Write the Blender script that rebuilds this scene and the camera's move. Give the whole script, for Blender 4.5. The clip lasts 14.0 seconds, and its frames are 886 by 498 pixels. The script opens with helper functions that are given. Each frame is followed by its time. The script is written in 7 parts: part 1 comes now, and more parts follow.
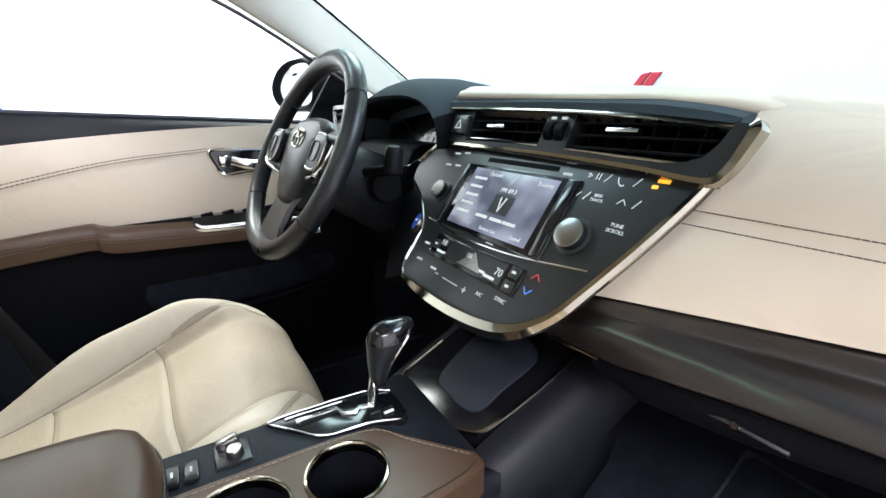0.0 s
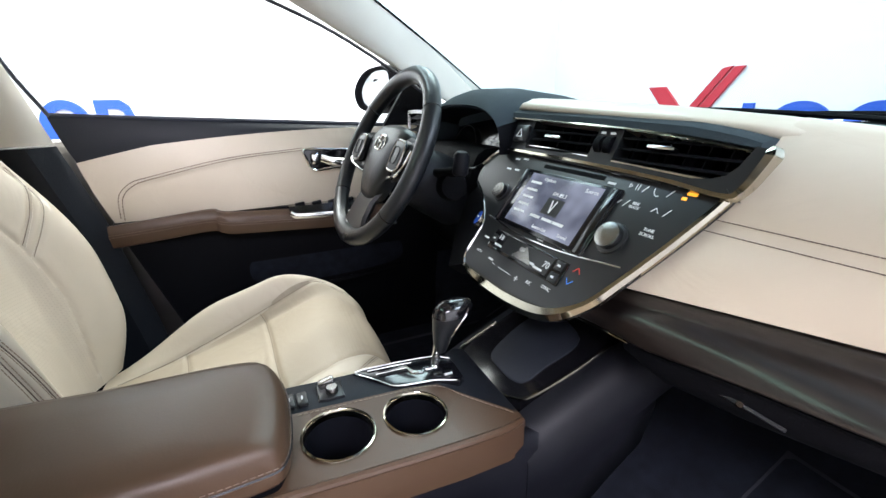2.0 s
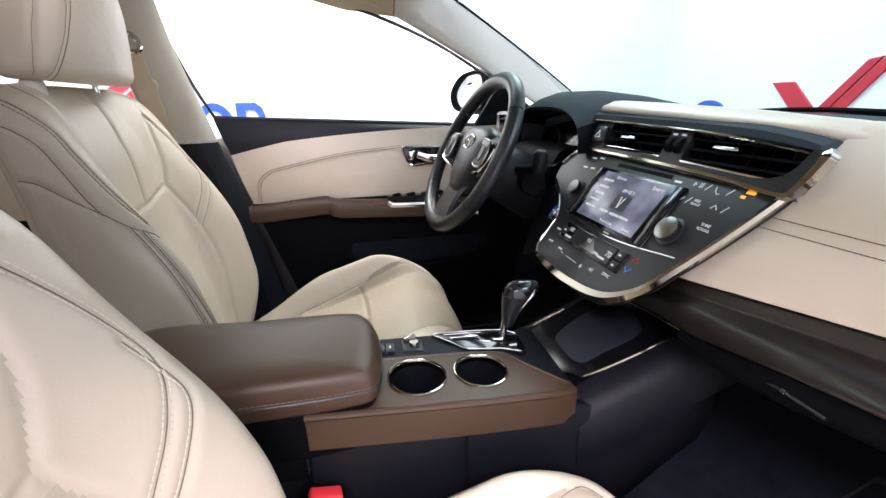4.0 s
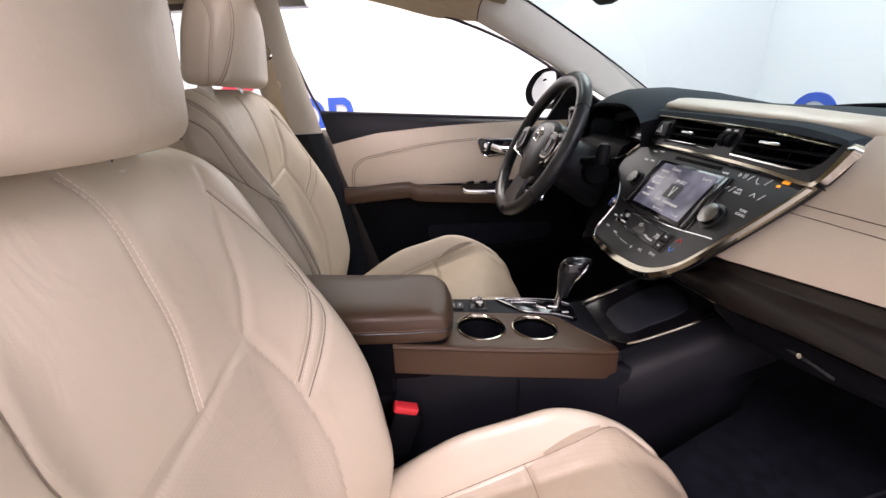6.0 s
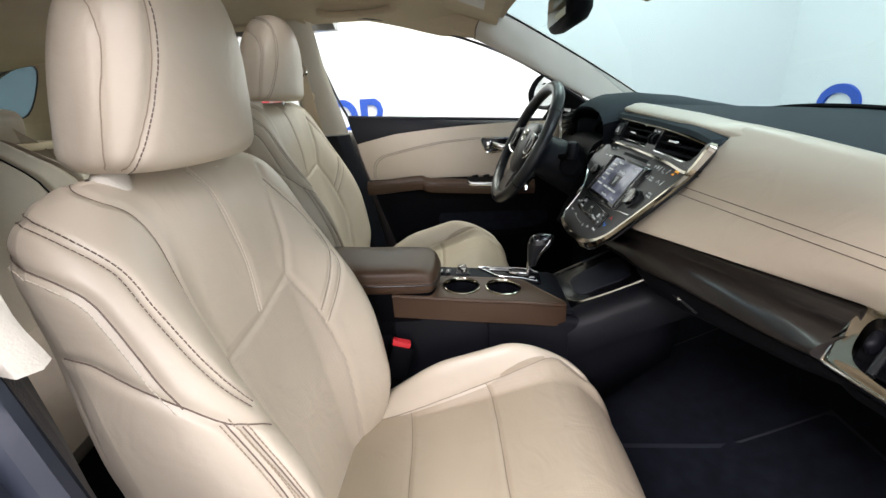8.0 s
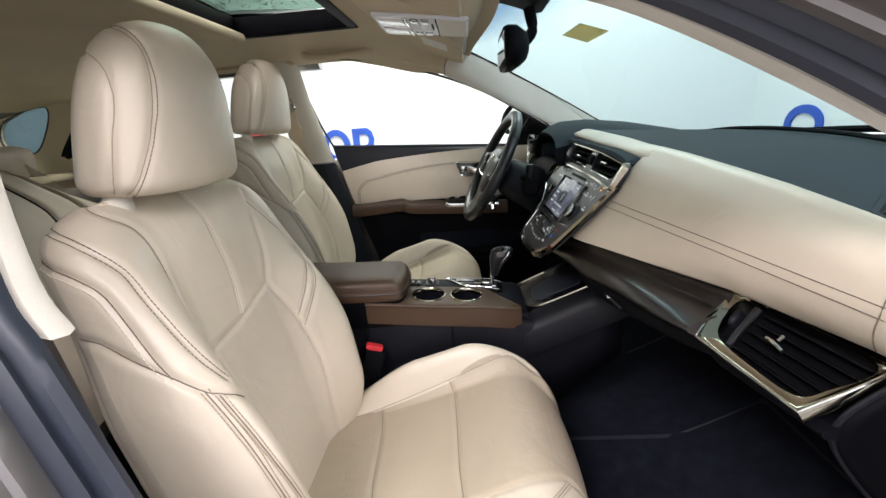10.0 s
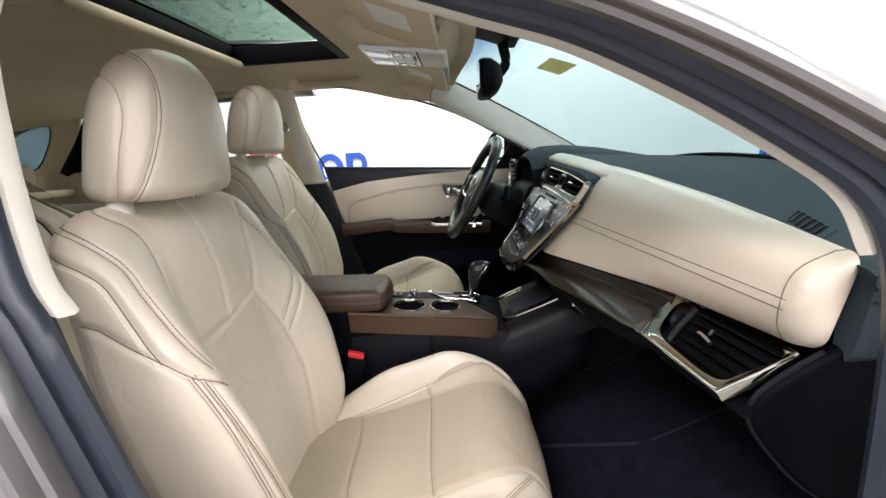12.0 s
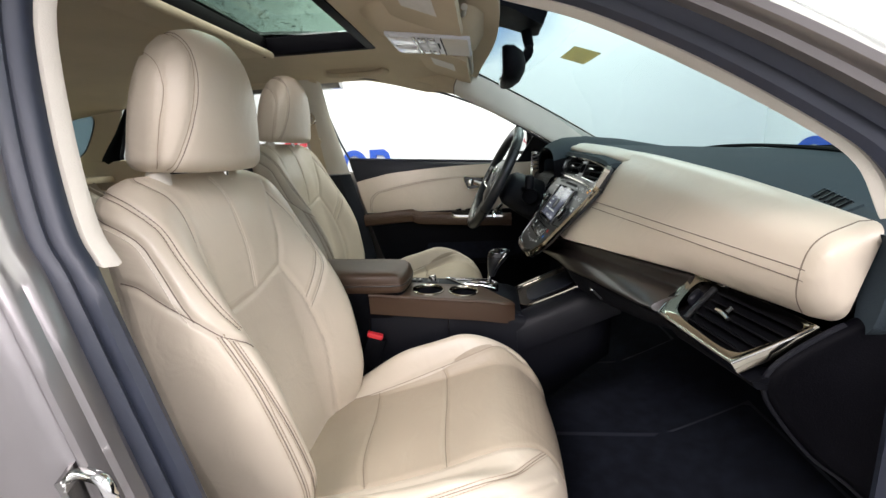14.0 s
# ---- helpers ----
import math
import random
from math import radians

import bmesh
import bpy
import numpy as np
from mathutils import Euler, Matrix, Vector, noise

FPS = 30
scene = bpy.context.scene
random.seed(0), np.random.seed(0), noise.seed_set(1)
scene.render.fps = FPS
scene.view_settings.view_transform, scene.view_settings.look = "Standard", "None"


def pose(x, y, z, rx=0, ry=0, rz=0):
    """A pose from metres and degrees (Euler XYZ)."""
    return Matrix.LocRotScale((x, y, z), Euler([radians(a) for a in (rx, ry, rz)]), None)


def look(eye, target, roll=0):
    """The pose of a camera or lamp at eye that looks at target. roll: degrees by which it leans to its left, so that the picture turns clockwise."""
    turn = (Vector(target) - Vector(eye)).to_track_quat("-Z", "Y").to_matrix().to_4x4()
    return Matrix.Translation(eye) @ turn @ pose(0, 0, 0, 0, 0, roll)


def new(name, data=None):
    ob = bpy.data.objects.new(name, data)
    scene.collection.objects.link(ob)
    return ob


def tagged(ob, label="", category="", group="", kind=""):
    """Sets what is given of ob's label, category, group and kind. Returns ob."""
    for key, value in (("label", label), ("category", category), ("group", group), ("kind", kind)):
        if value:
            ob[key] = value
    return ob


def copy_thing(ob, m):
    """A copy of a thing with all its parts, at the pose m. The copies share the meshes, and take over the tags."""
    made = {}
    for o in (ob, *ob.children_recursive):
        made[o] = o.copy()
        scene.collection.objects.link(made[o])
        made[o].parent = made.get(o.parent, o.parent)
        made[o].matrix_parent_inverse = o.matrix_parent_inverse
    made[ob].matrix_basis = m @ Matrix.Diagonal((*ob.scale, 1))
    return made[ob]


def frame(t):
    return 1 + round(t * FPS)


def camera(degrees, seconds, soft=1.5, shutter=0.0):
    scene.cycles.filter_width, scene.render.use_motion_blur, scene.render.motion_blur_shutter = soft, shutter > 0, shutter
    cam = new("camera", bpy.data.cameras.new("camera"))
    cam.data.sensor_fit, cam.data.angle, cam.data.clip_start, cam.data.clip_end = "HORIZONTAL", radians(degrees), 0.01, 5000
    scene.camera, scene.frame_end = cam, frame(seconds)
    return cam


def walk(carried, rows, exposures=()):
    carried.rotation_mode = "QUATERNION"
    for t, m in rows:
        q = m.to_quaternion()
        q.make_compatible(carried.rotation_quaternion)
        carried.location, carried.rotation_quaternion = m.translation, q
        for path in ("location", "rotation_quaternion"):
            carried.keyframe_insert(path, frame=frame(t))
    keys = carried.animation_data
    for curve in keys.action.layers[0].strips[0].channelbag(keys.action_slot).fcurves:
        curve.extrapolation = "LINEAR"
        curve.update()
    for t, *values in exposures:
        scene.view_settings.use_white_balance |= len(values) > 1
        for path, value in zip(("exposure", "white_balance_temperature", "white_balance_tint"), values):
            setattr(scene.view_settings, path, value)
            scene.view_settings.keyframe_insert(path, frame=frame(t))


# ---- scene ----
cam = camera(94.3, 14.0)
PATH = [
    (0, (0.414, -0.165, 0.993), (-1.194, 0.837, 0.352), -1.1),
    (0.5, (0.434, -0.182, 1.001), (-1.198, 0.767, 0.343), -1.1),
    (1, (0.452, -0.197, 1.011), (-1.213, 0.689, 0.346), -1.1),
    (1.5, (0.472, -0.206, 1.02), (-1.226, 0.612, 0.351), -1.1),
    (2, (0.499, -0.213, 1.027), (-1.232, 0.529, 0.355), -1.2),
    (2.5, (0.525, -0.213, 1.03), (-1.241, 0.444, 0.362), -1.3),
    (3, (0.553, -0.212, 1.033), (-1.248, 0.348, 0.368), -1.4),
    (3.5, (0.582, -0.22, 1.035), (-1.249, 0.233, 0.369), -1.6),
    (5.8, (0.709, -0.238, 1.041), (-1.17, -0.218, 0.358), -2.1),
    (6, (0.738, -0.244, 1.047), (-1.14, -0.237, 0.36), -2.1),
    (6.5, (0.803, -0.266, 1.054), (-1.073, -0.301, 0.362), -2.4),
    (7, (0.864, -0.244, 1.059), (-1.002, -0.354, 0.347), -3.0),
    (7.5, (0.918, -0.188, 1.071), (-0.945, -0.334, 0.357), -3.2),
    (9.8, (1.066, -0.066, 1.081), (-0.836, -0.216, 0.482), -4.6),
    (10, (1.073, -0.056, 1.081), (-0.834, -0.203, 0.494), -4.6),
    (10.5, (1.089, -0.041, 1.077), (-0.827, -0.173, 0.518), -4.4),
    (11, (1.108, -0.029, 1.072), (-0.819, -0.152, 0.551), -4.1),
    (11.5, (1.124, -0.022, 1.07), (-0.81, -0.139, 0.577), -3.9),
    (12, (1.141, -0.018, 1.065), (-0.8, -0.127, 0.595), -3.7),
    (12.5, (1.148, -0.012, 1.06), (-0.798, -0.118, 0.611), -3.8),
    (13, (1.152, -0.005, 1.053), (-0.797, -0.11, 0.618), -3.8),
    (13.5, (1.157, 0.0, 1.046), (-0.792, -0.128, 0.613), -3.7),
    (14, (1.166, -0.014, 1.027), (-0.769, -0.225, 0.568), -3.1),
]
walk(cam, [(t, look(eye, target, roll)) for t, eye, target, roll in PATH], [(0, 0.55, 6100, 13), (1.5, 0.5, 6100, 14), (3.5, 0.3, 6150, 17), (5.8, -0.12, 6950, 31), (6.2, -0.24, 6600, 25), (6.6, -0.3, 6300, 18), (7.5, -0.34, 6450, 12), (10, -0.36, 6500, 11), (14, -0.44, 6500, 11)])

# ---- world and light ----
world = bpy.data.worlds.new("studio_world")
scene.world = world
world.use_nodes = True
world.node_tree.nodes["Background"].inputs[0].default_value = (0.9, 0.95, 1.0, 1)
world.node_tree.nodes["Background"].inputs[1].default_value = 0.4


def ceiling_lamp(x, y, sx, sy, watts, tint):
    lamp = bpy.data.lights.new("panel_lamp", "AREA")
    lamp.shape, lamp.size, lamp.size_y, lamp.energy = "RECTANGLE", sx, sy, watts
    lamp.color = tint
    ob = new("panel_lamp", lamp)
    ob.matrix_basis = look((x, y, 3.05), (x, y, 0))
    return ob


LAMPS = [(-2.1, -1.0), (-2.1, 1.2), (2.6, -1.2), (2.6, 1.7), (0.35, 1.9), (0.25, -2.6)]
for (lx, ly), watts in zip(LAMPS, (105, 110, 232, 160, 32, 85)):
    ceiling_lamp(lx, ly, 1.5, 1.5, watts, (1.0, 0.935, 0.965) if lx > 1 else (0.96, 1.0, 0.885))


# ---- materials ----
def mat(name, colour, rough=0.5, metal=0.0, grain=0.0, grain_scale=400.0, vary=0.08, vary_scale=6.0, coat=0.0, spec=0.5, glow=None, glow_power=0.0, fold=0.0):
    m = bpy.data.materials.new(name)
    m.use_nodes = True
    nt = m.node_tree
    b = nt.nodes["Principled BSDF"]
    b.inputs["Base Color"].default_value = (*colour, 1)
    b.inputs["Roughness"].default_value = rough
    b.inputs["Metallic"].default_value = metal
    b.inputs["Specular IOR Level"].default_value = spec
    b.inputs["Coat Weight"].default_value = coat
    b.inputs["Coat Roughness"].default_value = 0.12
    if glow:
        b.inputs["Emission Color"].default_value = (*glow, 1)
        b.inputs["Emission Strength"].default_value = glow_power
    co = nt.nodes.new("ShaderNodeTexCoord")
    if vary:
        n = nt.nodes.new("ShaderNodeTexNoise")
        n.inputs["Scale"].default_value, n.inputs["Detail"].default_value = vary_scale, 5
        nt.links.new(co.outputs["Object"], n.inputs["Vector"])
        ramp = nt.nodes.new("ShaderNodeValToRGB")
        ramp.color_ramp.elements[0].position, ramp.color_ramp.elements[1].position = 0.3, 0.7
        ramp.color_ramp.elements[0].color = (*[c * (1 - vary) for c in colour], 1)
        ramp.color_ramp.elements[1].color = (*[min(1, c * (1 + vary)) for c in colour], 1)
        nt.links.new(n.outputs["Fac"], ramp.inputs["Fac"])
        nt.links.new(ramp.outputs["Color"], b.inputs["Base Color"])
        rr = nt.nodes.new("ShaderNodeMapRange")
        rr.inputs["To Min"].default_value, rr.inputs["To Max"].default_value = max(0.02, rough - 0.07), min(1, rough + 0.07)
        nt.links.new(n.outputs["Fac"], rr.inputs["Value"])
        nt.links.new(rr.outputs["Result"], b.inputs["Roughness"])
    if grain:
        g = nt.nodes.new("ShaderNodeTexVoronoi")
        g.inputs["Scale"].default_value = grain_scale
        nt.links.new(co.outputs["Object"], g.inputs["Vector"])
        w = nt.nodes.new("ShaderNodeTexNoise")
        w.inputs["Scale"].default_value, w.inputs["Detail"].default_value = 22, 4
        nt.links.new(co.outputs["Object"], w.inputs["Vector"])
        add = nt.nodes.new("ShaderNodeMath")
        add.operation = "MULTIPLY_ADD"
        add.inputs[1].default_value = 3.0
        nt.links.new(w.outputs["Fac"], add.inputs[0])
        nt.links.new(g.outputs["Distance"], add.inputs[2])
        bump = nt.nodes.new("ShaderNodeBump")
        bump.inputs["Strength"].default_value, bump.inputs["Distance"].default_value = grain, 0.001
        nt.links.new(add.outputs[0], bump.inputs["Height"])
        if fold:
            f = nt.nodes.new("ShaderNodeTexNoise")
            f.inputs["Scale"].default_value, f.inputs["Detail"].default_value, f.inputs["Distortion"].default_value = 11, 3, 1.2
            nt.links.new(co.outputs["Object"], f.inputs["Vector"])
            soft = nt.nodes.new("ShaderNodeBump")
            soft.inputs["Strength"].default_value, soft.inputs["Distance"].default_value = fold, 0.012
            nt.links.new(f.outputs["Fac"], soft.inputs["Height"])
            nt.links.new(soft.outputs["Normal"], bump.inputs["Normal"])
        nt.links.new(bump.outputs["Normal"], b.inputs["Normal"])
    return m


def perforated(name, colour, rough):
    """Leather with rows of small punched holes."""
    m = mat(name, colour, rough, grain=0.05, vary=0.06, fold=0.30)
    nt = m.node_tree
    b = nt.nodes["Principled BSDF"]
    co = nt.nodes.new("ShaderNodeTexCoord")
    vo = nt.nodes.new("ShaderNodeTexVoronoi")
    vo.voronoi_dimensions = "2D"
    vo.inputs["Scale"].default_value, vo.inputs["Randomness"].default_value = 210, 0.0
    cut, flat, run = nt.nodes.new("ShaderNodeSeparateXYZ"), nt.nodes.new("ShaderNodeCombineXYZ"), nt.nodes.new("ShaderNodeMath")
    nt.links.new(co.outputs["Object"], cut.inputs[0])
    nt.links.new(cut.outputs["Y"], run.inputs[0])
    nt.links.new(cut.outputs["Z"], run.inputs[1])
    nt.links.new(cut.outputs["X"], flat.inputs["X"])
    nt.links.new(run.outputs[0], flat.inputs["Y"])
    nt.links.new(flat.outputs[0], vo.inputs["Vector"])
    less = nt.nodes.new("ShaderNodeMath")
    less.operation = "LESS_THAN"
    less.inputs[1].default_value = 0.2
    nt.links.new(vo.outputs["Distance"], less.inputs[0])
    mix = nt.nodes.new("ShaderNodeMix")
    mix.data_type = "RGBA"
    base = b.inputs["Base Color"].links[0].from_socket
    nt.links.new(less.outputs[0], mix.inputs["Factor"])
    nt.links.new(base, mix.inputs["A"])
    mix.inputs["B"].default_value = (*[c * 0.92 for c in colour], 1)
    nt.links.new(mix.outputs["Result"], b.inputs["Base Color"])
    return m


def wood(name, dark, light):
    m = mat(name, dark, 0.32, coat=0.4, vary=0, spec=0.5)
    nt = m.node_tree
    b = nt.nodes["Principled BSDF"]
    co = nt.nodes.new("ShaderNodeTexCoord")
    mp = nt.nodes.new("ShaderNodeMapping")
    mp.inputs["Scale"].default_value = (6, 60, 90)
    n = nt.nodes.new("ShaderNodeTexNoise")
    n.inputs["Scale"].default_value, n.inputs["Detail"].default_value = 2.0, 6
    ramp = nt.nodes.new("ShaderNodeValToRGB")
    ramp.color_ramp.elements[0].position, ramp.color_ramp.elements[1].position = 0.35, 0.7
    ramp.color_ramp.elements[0].color, ramp.color_ramp.elements[1].color = (*dark, 1), (*light, 1)
    nt.links.new(co.outputs["Object"], mp.inputs["Vector"])
    nt.links.new(mp.outputs["Vector"], n.inputs["Vector"])
    nt.links.new(n.outputs["Fac"], ramp.inputs["Fac"])
    nt.links.new(ramp.outputs["Color"], b.inputs["Base Color"])
    return m


def glass(name, colour, rough=0.0):
    m = bpy.data.materials.new(name)
    m.use_nodes = True
    nt = m.node_tree
    nt.nodes.remove(nt.nodes["Principled BSDF"])
    out = nt.nodes["Material Output"]
    clear, gloss, mix = nt.nodes.new("ShaderNodeBsdfTransparent"), nt.nodes.new("ShaderNodeBsdfGlossy"), nt.nodes.new("ShaderNodeMixShader")
    clear.inputs[0].default_value = (*colour, 1)
    gloss.inputs["Roughness"].default_value = rough
    mix.inputs[0].default_value = 0.05
    nt.links.new(clear.outputs[0], mix.inputs[1])
    nt.links.new(gloss.outputs[0], mix.inputs[2])
    nt.links.new(mix.outputs[0], out.inputs["Surface"])
    return m


BEIGE = (0.565, 0.495, 0.392)
M_LEATHER = mat("beige_leather", BEIGE, 0.35, grain=0.06, grain_scale=520, vary=0.05, vary_scale=5, fold=0.22)
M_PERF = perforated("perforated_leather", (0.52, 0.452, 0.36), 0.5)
# the cushion's perforated leather, a darker tan than the backrest's
M_PERF_C = perforated("darker_cushion_leather", (0.40, 0.335, 0.25), 0.5)
M_THREAD = mat("beige_thread", (0.34, 0.27, 0.20), 0.8, vary=0)
M_THREAD_L = mat("light_thread", (0.72, 0.66, 0.56), 0.8, vary=0)
M_THREAD_D = mat("dark_thread", (0.17, 0.13, 0.105), 0.8, vary=0)
M_CREASE = mat("seam_shadow_leather", (0.20, 0.16, 0.12), 0.7, vary=0.05)
M_BROWN = mat("brown_leather", (0.064, 0.0355, 0.020), 0.42, grain=0.06, grain_scale=450, vary=0.1, spec=0.5)
M_BLACK = mat("black_plastic", (0.003, 0.0033, 0.0048), 0.6, grain=0.25, grain_scale=600, vary=0.15, spec=0.07)
M_KICK = mat("end_panel_plastic", (0.002, 0.002, 0.003), 0.55, grain=0.15, grain_scale=600, vary=0.1, spec=0.04)
M_VENT = mat("vent_plastic", (0.003, 0.003, 0.004), 0.5, vary=0.1, spec=0.10)
M_SIDE = mat("charcoal_plastic", (0.0065, 0.007, 0.010), 0.42, grain=0.2, grain_scale=600, vary=0.12, spec=0.16)
M_TOP = mat("slate_dash_skin", (0.033, 0.045, 0.053), 0.75, grain=0.3, grain_scale=500, vary=0.1, spec=0.12)
M_WHEEL = mat("black_leather", (0.013, 0.0145, 0.017), 0.30, grain=0.18, grain_scale=550, vary=0.2)
M_GLOSS = mat("gloss_black", (0.006, 0.006, 0.008), 0.12, vary=0, coat=0.4)
M_PANEL = mat("satin_black_panel", (0.012, 0.013, 0.015), 0.3, vary=0.1)
M_CHROME = mat("chrome", (0.8, 0.8, 0.78), 0.12, 1.0, vary=0)
M_GOLD = mat("warm_chrome", (0.40, 0.37, 0.30), 0.10, 1.0, vary=0.05)
M_ALU = mat("brushed_aluminium", (0.30, 0.295, 0.285), 0.24, 1.0, vary=0.1, vary_scale=40)
M_WOOD = wood("dark_wood", (0.004, 0.003, 0.003), (0.014, 0.010, 0.009))
M_CARPET = mat("dark_carpet", (0.0105, 0.0125, 0.019), 0.95, grain=1.0, grain_scale=700, vary=0.3, vary_scale=30, spec=0.1)
M_RUBBER = mat("rubber_mat", (0.017, 0.020, 0.029), 0.45, grain=0.3, vary=0.2, spec=0.3)
M_SEAL = mat("rubber_seal", (0.022, 0.027, 0.042), 0.42, vary=0.12, vary_scale=12)
M_LINER = mat("headliner_cloth", (0.60, 0.51, 0.37), 0.95, grain=0.5, grain_scale=900, vary=0.05, spec=0.15)
M_TRIM = mat("beige_trim", (0.66, 0.62, 0.54), 0.6, grain=0.25, grain_scale=500, vary=0.05)
M_DARKTRIM = mat("charcoal_trim", (0.012, 0.014, 0.019), 0.5, grain=0.25, vary=0.12, spec=0.2)
M_PAINT = mat("silver_grey_paint", (0.23, 0.215, 0.215), 0.30, 0.6, vary=0.06, coat=0.8)
M_WALL = mat("white_wall", (0.86, 0.88, 0.9), 0.9, vary=0.015, vary_scale=0.6, spec=0.2)
# grey chosen to cut the bounce from the unseen east and south walls
M_LOWBOUNCE = mat("low_bounce_grey", (0.55, 0.56, 0.57), 0.9, vary=0.03, vary_scale=0.6, spec=0.2)
M_FLOOR = mat("studio_floor", (0.28, 0.28, 0.28), 0.5, vary=0.08, vary_scale=2)
M_BLUE = mat("blue_sign", (0.02, 0.09, 0.52), 0.5, vary=0.05)
M_RED = mat("red_sign", (0.55, 0.02, 0.04), 0.5, vary=0.05)
M_WHITE = mat("white_print", (0.75, 0.75, 0.75), 0.6, vary=0)
M_PRINT = mat("lit_print", (0.6, 0.62, 0.62), 0.6, vary=0, glow=(0.8, 0.85, 0.85), glow_power=0.15)
M_AMBER = mat("amber_lamp", (0.8, 0.3, 0.02), 0.5, vary=0, glow=(1.0, 0.42, 0.03), glow_power=0.9)
M_REDLIT = mat("red_mark", (0.6, 0.05, 0.03), 0.5, vary=0, glow=(1, 0.1, 0.05), glow_power=0.15)
M_BLUELIT = mat("blue_mark", (0.05, 0.2, 0.7), 0.5, vary=0, glow=(0.1, 0.35, 1), glow_power=0.25)
M_STARTBLUE = mat("blue_button", (0.03, 0.08, 0.35), 0.25, vary=0, glow=(0.05, 0.15, 0.7), glow_power=0.15)
M_BUCKLE = mat("red_button", (0.65, 0.03, 0.04), 0.4, vary=0)
M_LAMPWHITE = mat("frosted_lens", (0.75, 0.76, 0.8), 0.35, vary=0.05)
M_LENS = mat("white_lens", (0.85, 0.85, 0.87), 0.2, vary=0.04, coat=0.5)
M_LABEL = mat("paper_label", (0.72, 0.70, 0.66), 0.7, vary=0.06, vary_scale=60)
M_STICKER = glass("faded_sticker", (0.60, 0.52, 0.32), 0.4)
M_PANE = glass("clear_glass", (0.97, 0.98, 0.98))
M_SHIELD = glass("windscreen_glass", (0.39, 0.485, 0.515))
M_BAND = glass("blue_shade_glass", (0.2, 0.42, 0.66))


def fade_band(m, low, high):
    """The blue tint of the glass band runs out downwards."""
    nt = m.node_tree
    clear = [n for n in nt.nodes if n.type == "BSDF_TRANSPARENT"][0]
    co, cut, ramp = nt.nodes.new("ShaderNodeTexCoord"), nt.nodes.new("ShaderNodeSeparateXYZ"), nt.nodes.new("ShaderNodeMapRange")
    mix = nt.nodes.new("ShaderNodeMix")
    mix.data_type = "RGBA"
    ramp.inputs["From Min"].default_value, ramp.inputs["From Max"].default_value = low, high
    mix.inputs["A"].default_value, mix.inputs["B"].default_value = (0.97, 0.98, 1, 1), (0.05, 0.20, 0.46, 1)
    nt.links.new(co.outputs["Object"], cut.inputs[0])
    nt.links.new(cut.outputs["Z"], ramp.inputs["Value"])
    nt.links.new(ramp.outputs["Result"], mix.inputs["Factor"])
    nt.links.new(mix.outputs["Result"], clear.inputs[0])


fade_band(M_BAND, 1.215, 1.262)
M_ROOFGLASS = glass("green_roof_glass", (0.40, 0.49, 0.45))
M_DROP = mat("water_drop", (0.1, 0.13, 0.13), 0.05, vary=0)
M_MIRROR = mat("mirror_glass", (0.85, 0.88, 0.88), 0.02, 1.0, vary=0)


def screen_mat():
    m = mat("lit_screen", (0.02, 0.02, 0.025), 0.12, vary=0)
    nt = m.node_tree
    b = nt.nodes["Principled BSDF"]
    co, n, ramp = nt.nodes.new("ShaderNodeTexCoord"), nt.nodes.new("ShaderNodeTexNoise"), nt.nodes.new("ShaderNodeValToRGB")
    n.inputs["Scale"].default_value = 14
    ramp.color_ramp.elements[0].color, ramp.color_ramp.elements[1].color = (0.10, 0.11, 0.15, 1), (0.42, 0.45, 0.55, 1)
    ramp.color_ramp.elements[0].position, ramp.color_ramp.elements[1].position = 0.38, 0.68
    nt.links.new(co.outputs["Object"], n.inputs["Vector"])
    nt.links.new(n.outputs["Fac"], ramp.inputs["Fac"])
    nt.links.new(ramp.outputs["Color"], b.inputs["Emission Color"])
    b.inputs["Emission Strength"].default_value = 0.7
    return m


M_SCREEN = screen_mat()


# ---- building helpers ----
def smooth(a, b, x):
    t = min(1, max(0, (x - a) / (b - a)))
    return t * t * (3 - 2 * t)


def place_of(ob):
    p = Vector((0, 0, 0))
    while ob:
        p += ob.location
        ob = ob.parent
    return p


def link_mesh(name, bm, material, smooth=40):
    me = bpy.data.meshes.new(name)
    bmesh.ops.recalc_face_normals(bm, faces=bm.faces[:])
    bm.to_mesh(me)
    bm.free()
    me.materials.append(material)
    me.polygons.foreach_set("use_smooth", [True] * len(me.polygons))
    me.set_sharp_from_angle(angle=radians(smooth))
    return new(name, me)


def part(name, bm, material, parent, label="", smooth=40):
    """One mesh under a thing or a part; the bmesh is in world metres."""
    o = place_of(parent)
    for v in bm.verts:
        v.co -= o
    ob = link_mesh(name, bm, material, smooth)
    ob.parent = parent
    if label:
        ob["label"] = label
    return ob


def thing(name, at, label, category, group="", kind=""):
    ob = new(name)
    ob.empty_display_size = 0.05
    ob.location = at
    return tagged(ob, label, category, group, kind)


def solid(name, bm, material, label, category, group="", kind="", smooth=40):
    """A thing or a piece of the setting that is one mesh."""
    return tagged(link_mesh(name, bm, material, smooth), label, category, group, kind)


def join(*bms):
    out = bmesh.new()
    for b in bms:
        me = bpy.data.meshes.new("t")
        b.to_mesh(me)
        b.free()
        out.from_mesh(me)
        bpy.data.meshes.remove(me)
    return out


